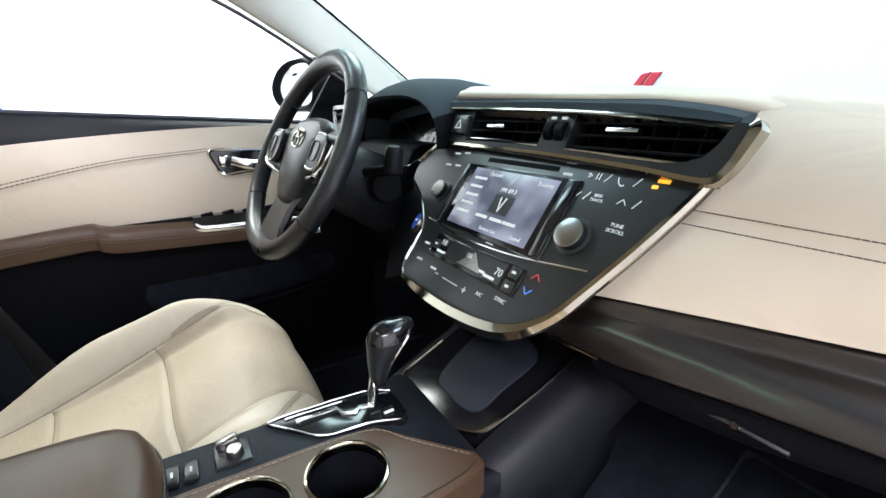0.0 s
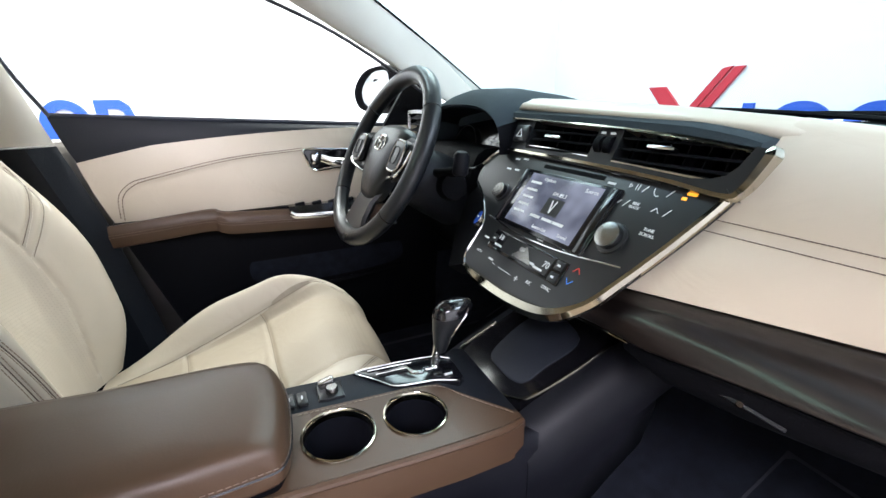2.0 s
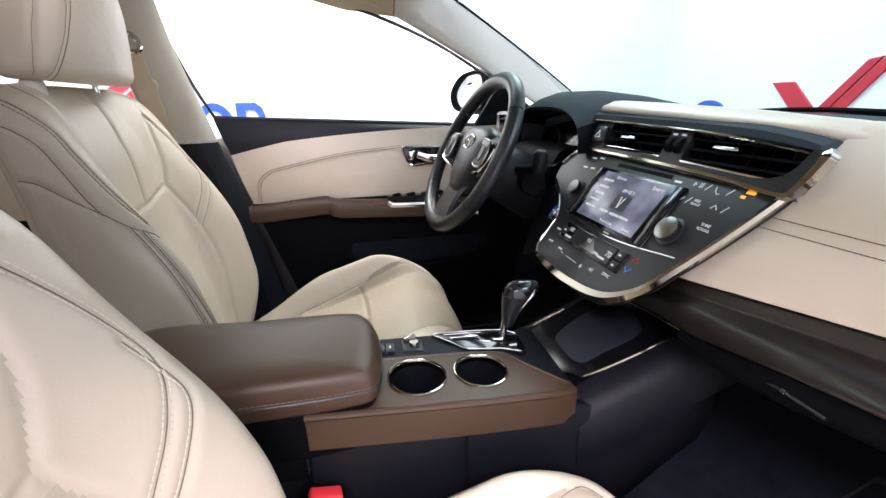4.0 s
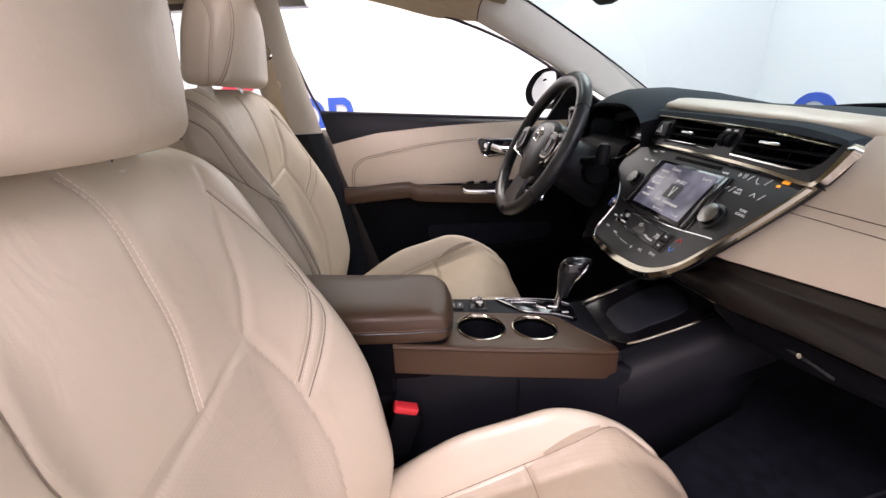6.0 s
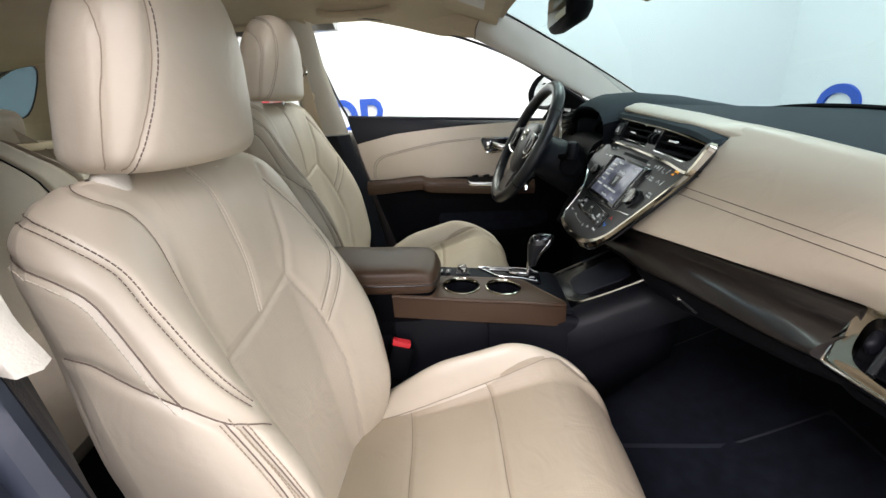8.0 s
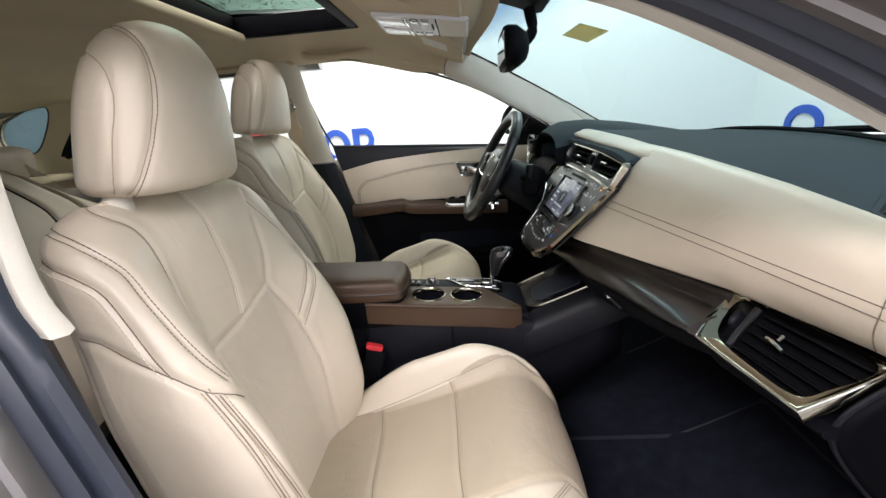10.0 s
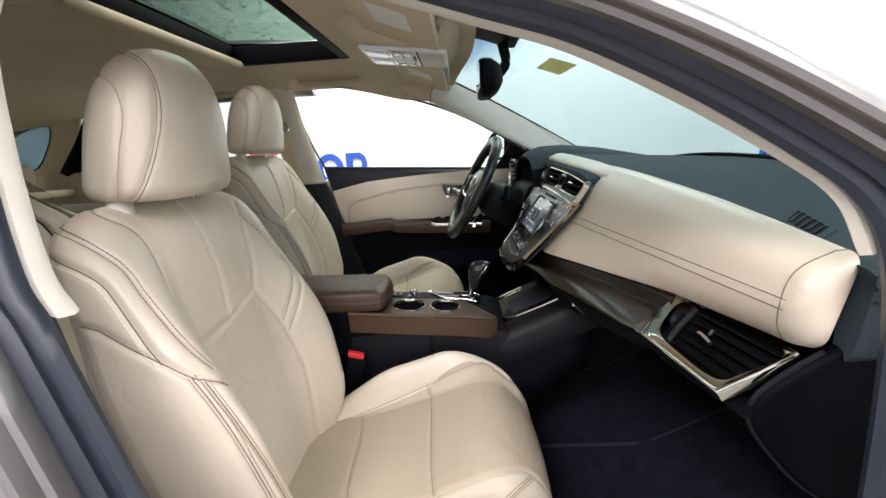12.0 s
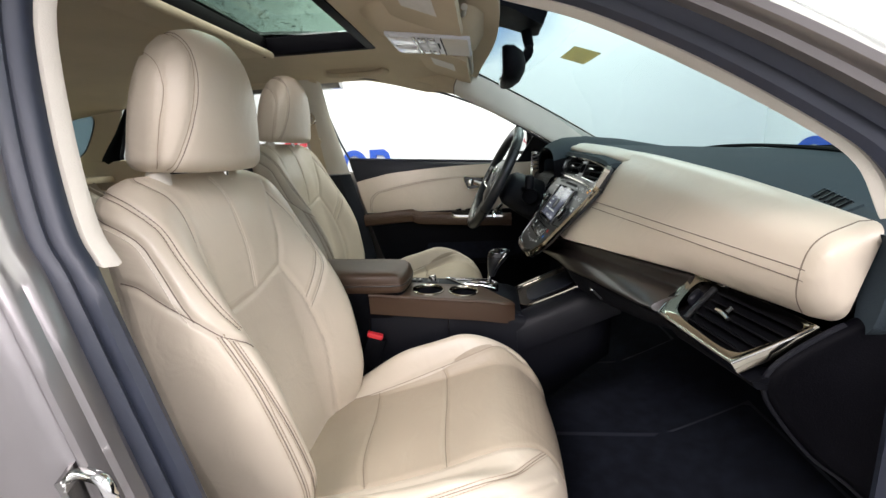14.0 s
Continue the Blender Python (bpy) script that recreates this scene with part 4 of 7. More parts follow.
def seat_back_rings(nv=300, nu=220):
    rings = []
    for j in range(nv + 1):
        v = 1 - (1 - j / nv) ** 1.35
        z = ZB + (ZT - ZB) * v
        w, T, mid = back_half(v), 0.085 - 0.022 * v, back_mid(v)
        s = max(0.0, (v - 0.80) / 0.20)
        top = max(0.05, 1 - s ** 2.6) ** 0.5
        ym = mid - T * 0.5
        ends = [math.asin(max(-0.97, min(0.97, line_x(e, -0.15) / w))) for e in (EDGE_IN, EDGE_OUT)]
        us = [math.sin(float(np.interp(i, [0, nu * 0.26, nu * 0.72, nu], [-math.pi / 2, ends[0], ends[1], math.pi / 2]))) * 0.9995 for i in range(nu + 1)]
        ring = [Vector((SX + u * w, ym + (mid + back_bump(u, v) - ym) * (1 - abs(u) ** 9) ** 0.4 * top, z)) for u in us]
        ring += [Vector((SX + u * w * 0.985, ym - T * 0.5 * (1 - abs(u) ** 7) ** 0.4 * top, z)) for u in us[::-1][2:-2:3]]
        rings.append(ring)
    return rings


def laid(pts, tree, lift):
    """A line smoothed along its length and laid on a skin."""
    for n in (10, 2):
        for _ in range(n):
            pts = [pts[0]] + [(a + b * 2 + c) / 4 for a, b, c in zip(pts, pts[1:], pts[2:])] + [pts[-1]]
        pts = [(lambda h: h[0] + h[1] * lift)(tree.find_nearest(p)) for p in pts]
    return pts


def grooved(bm, seams, width=0.0056, depth=0.0030, up=0.10):
    """Press seam lines into a skin. Returns the lines on it and the skin's tree."""
    bm.normal_update()
    tree = BVHTree.FromBMesh(bm)
    lines = {}
    co = np.array([v.co[:] for v in bm.verts])
    d2 = np.full(len(co), 1.0)
    for key, ctrl in seams.items():
        pts = [tree.find_nearest(p)[0] for p in spline([(SX + x, y, z) for x, y, z in ctrl], 12)]
        lines[key] = pts
        for a, b in zip(pts, pts[1:]):
            ab = np.array(b - a)
            t = np.clip((co - np.array(a)) @ ab / (ab @ ab + 1e-12), 0, 1)
            d2 = np.minimum(d2, ((co - np.array(a) - t[:, None] * ab) ** 2).sum(1))
    dip = depth * np.exp(-d2 / width ** 2) - up * depth * np.exp(-(np.sqrt(d2) - 2 * width) ** 2 / (1.2 * width) ** 2)
    moves = [v.normal * float(d) for v, d in zip(bm.verts, dip)]
    for v, m in zip(bm.verts, moves):
        v.co -= m
    bm.normal_update()
    tree = BVHTree.FromBMesh(bm)
    for key, pts in lines.items():
        pts = [(lambda h: h[0] + h[1] * 0.0007)(tree.find_nearest(p)) for p in pts]
        lines[key] = laid(pts, tree, 0.0005)
    return lines, tree


def creased(lines, tree, parent, hard=()):
    """The dark join where two pieces of leather meet, along the tight seams."""
    for key, pts in lines.items():
        if key in hard:
            tight = key in ("crest", "shoulder", "diagonal", "low_a", "low_b")
            part("seam", tube([p for i, p in enumerate(pts) if i == 0 or (p - pts[i - 1]).length > 0.0008], 0.0008 if tight else 0.0006, 6, up=(0.3, 0.8, 0.5)), M_THREAD_D if tight else M_CREASE, parent)


def sewn(line, tree, off, parent, material, length=0.0046, gap=0.0014, r=0.0007):
    """Thread beside a seam line, at an offset across the skin."""
    pts, face = [], []
    for i, p in enumerate(line):
        q, n, _, _ = tree.find_nearest(p)
        t = (line[min(i + 3, len(line) - 1)] - line[max(i - 3, 0)])
        if t.length < 1e-6:
            continue
        q2, n2, _, _ = tree.find_nearest(q + t.normalized().cross(n) * off)
        pts.append(q2 + n2 * 0.0006)
    pts = laid(pts, tree, 0.0004)
    return part("stitching", stitches(pts, lambda p: tree.find_nearest(p)[1], length, gap, r), material, parent)


def split(bm, pick):
    """Cut a bmesh into pieces by a name for each face."""
    groups = {}
    for f in bm.faces:
        groups.setdefault(pick(f.calc_center_median()), []).append([v.co.copy() for v in f.verts])
    out = {}
    for key, faces in groups.items():
        nb, made = bmesh.new(), {}
        for vs in faces:
            row = []
            for c in vs:
                k = (round(c.x, 6), round(c.y, 6), round(c.z, 6))
                if k not in made:
                    made[k] = nb.verts.new(c)
                row.append(made[k])
            if len(set(row)) > 2:
                try:
                    nb.faces.new(list(dict.fromkeys(row)))
                except ValueError:
                    pass
        out[key] = nb
    bm.free()
    return out


def line_x(line, z):
    pts = sorted(line, key=lambda p: p[1])
    return float(np.interp(z, [p[1] for p in pts], [p[0] for p in pts]))


def edge_x(line, z):
    pts = sorted((p[2], p[0]) for p in line)
    return float(np.interp(z, [p[0] for p in pts], [p[1] for p in pts]))


def back_region(c):
    x, z = c.x - SX, c.z
    v = (z - ZB) / (ZT - ZB)
    if c.y < back_mid(v) - 0.5 * (0.085 - 0.022 * v) - 0.003:
        return "back_shell"
    if z > 0.79:
        if edge_x(SEAMS_BACK["upper_in"], z) < x < edge_x(SEAMS_BACK["upper_out"], z):
            return "upper_insert"
    elif edge_x(SEAMS_BACK["insert_in"], z) < x < edge_x(SEAMS_BACK["insert_out"], z):
        return "lower_insert"
    return "outer_bolster" if x > 0 else "inner_bolster"


def cush_mid(y):
    return 0.424 + 0.275 * (y + 0.42) - 0.15 * (1 - max(0.0, 1 - min(1.0, max(0.0, (y + 0.06) / 0.168)) ** 2.6) ** 0.5) - 0.012 * math.sin(max(0, min(1, (y + 0.4) / 0.4)) * math.pi)


def cush_half(y):
    return 0.246 + 0.014 * smooth(-0.4, -0.1, y) - 0.085 * smooth(0.0, 0.108, y) ** 3


def cush_bump(a, y, s=-1):
    return (0.58 if s > 0 else 1.0) * (0.094 * smooth(-0.46, -0.2, y) - 0.072 * smooth(-0.10, 0.065, y)) * smooth(0.60, 0.86, a)


def cush_line(pts):
    return [(x, y, cush_top(x, y)) for x, y in pts]


EDGE_IN = [(-0.155, -0.42), (-0.163, -0.285), (-0.178, -0.126), (-0.204, 0.008), (-0.195, 0.045), (-0.155, 0.10)]
EDGE_OUT = [(0.143, -0.42), (0.142, -0.30), (0.140, -0.244), (0.138, -0.18), (0.134, -0.093), (0.127, -0.02), (0.112, 0.035), (0.100, 0.063), (0.098, 0.078), (0.11, 0.10)]


def cush_rings(ny=230, nu=200):
    rings = []
    for j in range(ny + 1):
        y = -0.45 + 0.553 * (1 - (1 - j / ny) ** 1.5)
        w, mid = cush_half(y), cush_mid(y)
        low = 0.345 + 0.035 * smooth(0.0, 0.103, y)
        ends = [math.asin(max(-0.97, min(0.97, line_x(e, y) / w))) for e in (EDGE_IN, EDGE_OUT)]
        us = [math.sin(float(np.interp(i, [0, nu * 0.26, nu * 0.72, nu], [-math.pi / 2, ends[0], ends[1], math.pi / 2]))) * 0.9995 for i in range(nu + 1)]
        zm = low + (mid - low) * 0.35
        ring = [Vector((SX + u * w, y + 0.012 * smooth(0.06, 0.103, y) * (1 - u * u), zm + (mid + cush_bump(abs(u), y, u) - zm) * (1 - abs(u) ** 9) ** 0.36)) for u in us]
        ring += [Vector((SX + u * w, y + 0.012 * smooth(0.06, 0.103, y) * (1 - u * u), zm - (zm - low) * (1 - abs(u) ** 9) ** 0.36)) for u in us[::-1][2:-2:3]]
        rings.append(ring)
    return rings


def cush_top(x, y):
    w, mid = cush_half(y), cush_mid(y)
    low = 0.345
    a = min(0.999, abs(x) / w)
    zm = low + (mid - low) * 0.35
    return zm + (mid + cush_bump(a, y, x) - zm) * (1 - a ** 9) ** 0.36


def cush_region(c):
    x, y = c.x - SX, c.y
    if c.z < 0.345 + (cush_mid(y) - 0.345) * 0.38:
        return "base_valance"
    if line_x(EDGE_IN, y) < x < line_x(EDGE_OUT, y):
        return "seat_insert"
    return "outer_bolster" if x > 0 else "inner_bolster"


def car_seat():
    seat = thing("front_seat", (SX, -0.2, 0.28), "cream leather front seat with perforated insert and head restraint", "car seat", "front seats")
    skin = loft(seat_back_rings())
    bmesh.ops.reverse_faces(skin, faces=skin.faces[:])
    lines, tree = grooved(skin, SEAMS_BACK)
    pieces = split(skin, back_region)
    back = part("backrest", pieces.pop("lower_insert"), M_PERF, seat, "perforated cream leather backrest", 60)
    for key, bm in pieces.items():
        part(key, bm, M_LEATHER, back, "", 60)
    creased(lines, tree, back, ("shoulder", "diagonal", "low_a", "low_b", "flap_a", "flap_b", "upper_out"))
    for key, offs, thread in (("centre", (-0.004, 0.004), M_THREAD_L), ("crest", (-0.0046, 0.0046), M_THREAD_D), ("shoulder", (0.007,), M_THREAD_L), ("low_a", (-0.005, 0.005), M_THREAD), ("low_b", (-0.004, 0.004), M_THREAD), ("flap_a", (-0.005, 0.005), M_THREAD_L), ("flap_b", (0.004,), M_THREAD_L)):
        for off in offs:
            sewn(lines[key], tree, off, back, thread)
    skin = loft(cush_rings())
    seams = {"in": cush_line(EDGE_IN), "out": cush_line(EDGE_OUT), "rear": cush_line([(-0.162, -0.29), (-0.08, -0.275), (0.06, -0.265), (0.140, -0.24)]), "mid": cush_line([(-0.178, -0.13), (-0.1, -0.113), (0.06, -0.103), (0.134, -0.093)]), "flank": cush_line([(0.236, -0.24), (0.235, -0.15), (0.229, -0.074), (0.208, -0.008), (0.166, 0.032), (0.100, 0.077)]), "valance": cush_line([(0.245, -0.10), (0.238, -0.02), (0.205, 0.045), (0.16, 0.083)])}
    lines, tree = grooved(skin, seams)
    pieces = split(skin, cush_region)
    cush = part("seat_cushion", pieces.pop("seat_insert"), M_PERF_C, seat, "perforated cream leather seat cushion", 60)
    for key, bm in pieces.items():
        part(key, bm, M_BLACK if key == "base_valance" else M_LEATHER, cush, "", 60)
    creased(lines, tree, cush, ("in", "rear", "mid", "flank"))
    for off in (-0.005, 0.005):
        sewn(lines["flank"], tree, off, cush, M_THREAD)
    # head restraint
    head = []
    n = 96
    for h in [0.0, 0.005, 0.014, 0.028, 0.045, 0.065, 0.09] + [1 - (1 - j / 36) ** 1.35 for j in range(3, 37)]:
        z = 1.020 + 0.226 * h
        tuck = 0.020 * (1 - math.sqrt(1 - (1 - min(1.0, h / 0.10)) ** 2))
        f = max(0.0, 1 - h ** 4.0) ** 0.5
        w = 0.136 * (0.16 + 0.84 * f) * (1 - 0.20 * h) - tuck
        d = 0.068 * (0.12 + 0.88 * f) - tuck
        cy = -0.531 + 0.034 * h
        ring = []
        for k in range(n):
            a = 2 * math.pi * k / n
            ca, sa = math.cos(a), math.sin(a)
            x = math.copysign(abs(ca) ** 0.78, ca)
            y = math.copysign(abs(sa) ** 0.66, sa)
            ring.append(Vector((SX + w * x, cy + d * y * (1.0 + 0.10 * (1 - abs(x)) * (sa > 0)), z - 0.006 * sa * (1 - h))))
        head.append(ring)
    skin = loft(head)
    seams = {}
    for s, nm in ((-1, "in"), (1, "out")):
        seams["face_" + nm] = [(s * 0.048, -0.54, 1.246), (s * 0.067, -0.50, 1.232), (s * 0.078, -0.459, 1.194), (s * 0.089, -0.457, 1.135), (s * 0.104, -0.467, 1.08), (s * 0.124, -0.490, 1.024), (s * 0.122, -0.505, 1.015)]
        seams["side_" + nm] = [(s * 0.078, -0.555, 1.212), (s * 0.100, -0.508, 1.188), (s * 0.112, -0.490, 1.150), (s * 0.121, -0.497, 1.10), (s * 0.129, -0.505, 1.06), (s * 0.133, -0.512, 1.028), (s * 0.128, -0.52, 1.016)]
    lines, tree = grooved(skin, seams, 0.0042, 0.0036)
    hr = part("head_restraint", skin, M_LEATHER, seat, "cream leather head restraint", 60)
    for pts in lines.values():
        part("seam", tube([p for i, p in enumerate(pts) if i == 0 or (p - pts[i - 1]).length > 0.0008], 0.0006, 6, up=(0.3, 0.8, 0.5)), M_THREAD, hr)
    for s, nm in ((-1, "in"), (1, "out")):
        sewn(lines["face_" + nm], tree, s * -0.006, hr, M_THREAD_D)
        gx, gz = (0.100, 1.001) if s > 0 else (-0.075, 0.978)
        part("post", tube([(SX + gx, -0.54, 0.96), (SX + gx, -0.535, 1.05)], 0.006, 10), M_CHROME, seat, "steel post")
        part("post_guide", lathe([(0.001, 0.021), (0.013, 0.021), (0.018, 0.0185), (0.0205, 0.014), (0.021, -0.01), (0.001, -0.01)], Matrix.Translation((SX + gx, -0.538, gz)) @ Matrix.Diagonal((1.0, 0.72, 1, 1)), 28), M_TRIM, seat, "beige post guide")
    return seat


seat_r = car_seat()
seat_l = copy_thing(seat_r, pose(-0.345, -0.415, 0.352))
for ob in seat_l.children:
    if ob.name.startswith("seat_cushion"):
        ob.location = (0.062, 0.072, -0.016)
seat_l["label"] = "cream leather driver's seat raised and set well back"
for sx, sy, sz in ((SX, -0.2, 0.28), (-0.345, -0.42, 0.30)):
    rail = thing("seat_rail", (sx, sy, sz), "black steel seat frame on floor rails", "seat rail", "seat rails")
    part("cross_frame", box((0.40, 0.40, 0.05), bevel=0.01, at=(sx, sy, sz + 0.04)), M_BLACK, rail)
    for s in (-1, 1):
        part("runner", box((0.04, 0.5, 0.03), bevel=0.006, at=(sx + s * 0.19, sy, sz - 0.005)), M_BLACK, rail)

# rear bench
rb = thing("rear_bench", (XC, -1.5, 0.3), "cream leather rear bench seat with folded seams", "rear seat")
# front seats' beige, darkened in the colour for the shade in the rear cabin
M_BENCH = mat("shaded_bench_leather", (0.42, 0.36, 0.29), 0.45, grain=0.06, grain_scale=520, vary=0.06, vary_scale=5, fold=0.22)


def bench_back(u, v):
    """The back of the bench, narrowing to its shoulders, with quilted grooves."""
    k = 2 * u - 1
    half = 0.63 - 0.20 * smooth(0.62, 1.0, v)
    groove = math.exp(-((abs(k) - 0.60) / 0.018) ** 2) + math.exp(-((abs(k) - 0.80) / 0.018) ** 2)
    return Vector((XC + k * half, -1.42 - 0.28 * v - 0.012 * math.cos(k * 9.4) * math.sin(3.1 * v) - 0.014 * groove, 0.50 + 0.57 * v - 0.03 * smooth(0.9, 1, v) - 0.07 * smooth(0.80, 1.0, abs(k)) * v))


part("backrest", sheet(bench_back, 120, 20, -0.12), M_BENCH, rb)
for s in (-1, 1):
    part("seam", tube([bench_back(0.5 + s * 0.30, 0.3 + 0.06 * k) + Vector((0, 0.004, 0.002)) for k in range(12)], 0.003, 8), M_DARKTRIM, rb, "dark gap in the seat back")
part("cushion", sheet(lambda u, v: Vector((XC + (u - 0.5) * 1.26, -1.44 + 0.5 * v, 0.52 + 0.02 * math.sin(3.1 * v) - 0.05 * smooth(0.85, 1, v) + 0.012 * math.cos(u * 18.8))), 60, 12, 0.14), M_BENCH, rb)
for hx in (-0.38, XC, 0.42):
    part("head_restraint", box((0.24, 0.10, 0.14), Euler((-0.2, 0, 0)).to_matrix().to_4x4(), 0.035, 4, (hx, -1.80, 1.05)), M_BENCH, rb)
for s in (-1, 1):
    x = XC + s * 0.70
    rdr = thing("rear_door", (x, -1.1, 0.3), "rear door lining with cream panel and charcoal top", "car door", "rear doors")
    part("lower_panel", box((0.03, 0.72, 0.45), bevel=0.01, at=(x, -1.14, 0.55)), M_BLACK, rdr)
    part("cream_panel", box((0.026, 0.70, 0.18), bevel=0.01, at=(x, -1.14, 0.86)), M_LEATHER, rdr)
    part("upper_trim", box((0.05, 0.72, 0.07), bevel=0.012, at=(x + s * 0.012, -1.14, 0.985)), M_DARKTRIM, rdr)
    part("glass_pane", plate([(-1.82, 1.02), (-0.80, 1.02), (-0.80, 1.33), (-1.62, 1.33)], 0.004, Matrix(((0, 0, 1, x + s * 0.02), (1, 0, 0, 0), (0, 1, 0, 0), (0, 0, 0, 1)))), M_PANE, rdr)
    cp = thing("pillar_trim", (x, -1.75, 0.9), "tan rear pillar trim round a small quarter window", "pillar trim", "rear pillar trims", "structure")
    qx = x + s * -0.03
    q_in = spline([(-2.01, 1.21, 0), (-1.93, 1.247, 0), (-1.857, 1.266, 0), (-1.785, 1.264, 0), (-1.802, 1.20, 0), (-1.885, 1.097, 0), (-1.985, 1.092, 0), (-2.035, 1.14, 0)], 4, True)
    q_out = [(-2.36, 1.26), (-2.10, 1.36), (-1.86, 1.40), (-1.600, 1.40), (-1.675, 1.205), (-1.825, 1.00), (-1.98, 0.97), (-2.40, 1.02)]
    q_out = [(a[0] + (b[0] - a[0]) * k / 4, a[1] + (b[1] - a[1]) * k / 4) for a, b in zip(q_out, q_out[1:] + q_out[:1]) for k in range(4)]
    part("rear_trim", loft([[Vector((qx - s * -0.012, a, b)), Vector((qx, a, b)), Vector((qx - s * 0.010, c + (a - c) * 0.35, d + (b - d) * 0.35)), Vector((qx - s * 0.004, c, d)), Vector((qx + s * 0.012, c, d))] for (a, b), (c, d) in zip(q_out, [(p.x, p.y) for p in q_in])], True, False, loop=True), M_LINER, cp, "tan trim round the quarter window", 50)
    part("quarter_glass", loft([[Vector((qx + s * h, p.x, p.y)) for p in q_in] for h in (0.008, 0.011)]), M_SHIELD, cp, "tinted quarter window").visible_shadow = False
    part("quarter_glass_seal", tube([Vector((qx - s * 0.004, p.x, p.y)) for p in q_in], 0.0035, 6, loop=True, up=(1, 0, 0)), M_SEAL, cp)
    part("door_edge", loft([[Vector((qx - s * 0.004, a, z)), Vector((qx - s * 0.014, (a + b) / 2, z)), Vector((qx - s * 0.004, b, z)), Vector((qx + s * 0.02, b, z)), Vector((qx + s * 0.02, a, z))] for z, a, b in ((0.96, -1.855, -1.705), (1.085, -1.781, -1.695), (1.19, -1.69, -1.652), (1.30, -1.610, -1.592), (1.34, -1.575, -1.565))]), M_BLACK, cp, "black rear door frame", 60)
    part("roof_rail", tube([(x - s * 0.05, -2.3, 1.18), (x - s * 0.05, -1.9, 1.30), (x - s * 0.06, -1.4, 1.35), (x - s * 0.06, -0.7, 1.365)], 0.035, 8, 4), M_LINER, cp)
    part("low_trim", box((0.05, 0.9, 0.14), bevel=0.02, at=(x - s * 0.02, -2.0, 1.0)), M_LINER, cp)
    part("cant_rail", loft([[Vector((XC + s * 0.60, y, z + 0.05)), Vector((XC + s * 0.655, y, z + 0.06)), Vector((XC + s * 0.735, y, z - 0.02)), Vector((XC + s * 0.735, y, z - 0.045)), Vector((XC + s * 0.70, y, z - 0.045))] for y, z in ((-2.3, 1.30), (-1.9, 1.345), (-1.4, 1.365), (-0.62, 1.365))]), M_PAINT, body, "silver-grey roof side rail")
part("rear_glass", sheet(lambda u, v: Vector((XC + (u - 0.5) * (1.3 - 0.15 * v), -2.5 + 0.55 * v, 1.0 + 0.30 * v)), 8, 4), M_SHIELD, body, "tinted rear window glass")
part("parcel_shelf", box((1.3, 0.75, 0.03), bevel=0.01, at=(XC, -2.1, 0.985)), M_LINER, body)


# ---- floor of the cabin ----
def floor_z(y):
    return 0.272 + 0.55 * max(0, y - 0.42) ** 1.1 + 0.02 * max(0, y - 0.35)


solid("cabin_floor", sheet(lambda u, v: Vector((XC + (u - 0.5) * 1.5, -2.2 + 3.0 * v, floor_z(-2.2 + 3.0 * v))), 4, 60, -0.02), M_CARPET, "dark carpeted car floor and footwells", "car floor", kind="structure")
solid("bulkhead", box((1.5, 0.03, 0.62), at=(XC, 0.82, 0.60)), M_CARPET, "dark carpeted front bulkhead", "bulkhead", kind="structure")


def floor_mat(x0, x1, y0, y1):
    m = thing("floor_mat", ((x0 + x1) / 2, (y0 + y1) / 2, 0.28), "dark ribbed rubber floor mat with raised edge", "floor mat", "floor mats")
    def fn(u, v):
        x, y = x0 + (x1 - x0) * u, y0 + (y1 - y0) * v
        e = min(u, 1 - u) * (x1 - x0)
        f = min(v, 1 - v) * (y1 - y0)
        return Vector((x, y, floor_z(y) + 0.006 + 0.012 * (1 - smooth(0.0, 0.03, min(e, f)))))
    part("mat", sheet(fn, 30, 40, -0.006), M_RUBBER, m)
    for k in range(14):
        y = y0 + 0.10 + k * 0.034
        if y < y1 - 0.12:
            for a, b in ((0.12, 0.46), (0.54, 0.88)):
                part("rib", tube([(x0 + (x1 - x0) * a, y, floor_z(y) + 0.012), (x0 + (x1 - x0) * b, y, floor_z(y) + 0.012)], 0.0055, 6), M_RUBBER, m)
    return m


floor_mat(0.20, 0.68, 0.02, 0.62)
floor_mat(-0.64, -0.16, -0.18, 0.60)
KICK = spline([(0.64, 0.29, 0), (0.57, 0.42, 0), (0.502, 0.53, 0), (0.436, 0.606, 0), (0.383, 0.651, 0), (0.337, 0.708, 0), (0.321, 0.74, 0), (0.325, 0.762, 0), (0.344, 0.783, 0), (0.381, 0.81, 0), (0.415, 0.832, 0), (0.45, 0.87, 0), (0.46, 0.905, 0)], 5)
kick_rings = []
for y0, z, _ in KICK:
    kick_rings.append(spline([Vector((x, y, z)) for x, y in ((0.69, y0 + 0.09), (0.69, y0 + 0.02), (0.694, y0 - 0.008), (0.704, y0 - 0.020), (0.713, y0 - 0.014), (0.716, y0 - 0.002), (0.718, y0 + 0.03), (0.730, y0 + 0.12), (0.742, 0.74), (0.742, 0.80), (0.70, 0.80))], 3))
kick = solid("kick_panel", loft(kick_rings), M_KICK, "black moulded panel closing the end of the dashboard", "dash end panel", kind="structure", smooth=60)
solid("footwell_lining", box((0.03, 0.34, 0.5), bevel=0.01, at=(0.745, 0.72, 0.53)), M_CARPET, "dark carpet footwell side lining", "footwell lining", kind="structure")
solid("footwell_lining", box((0.03, 0.7, 0.6), bevel=0.01, at=(-0.715, 0.62, 0.55)), M_CARPET, "dark carpet footwell side lining", "footwell lining", kind="structure")

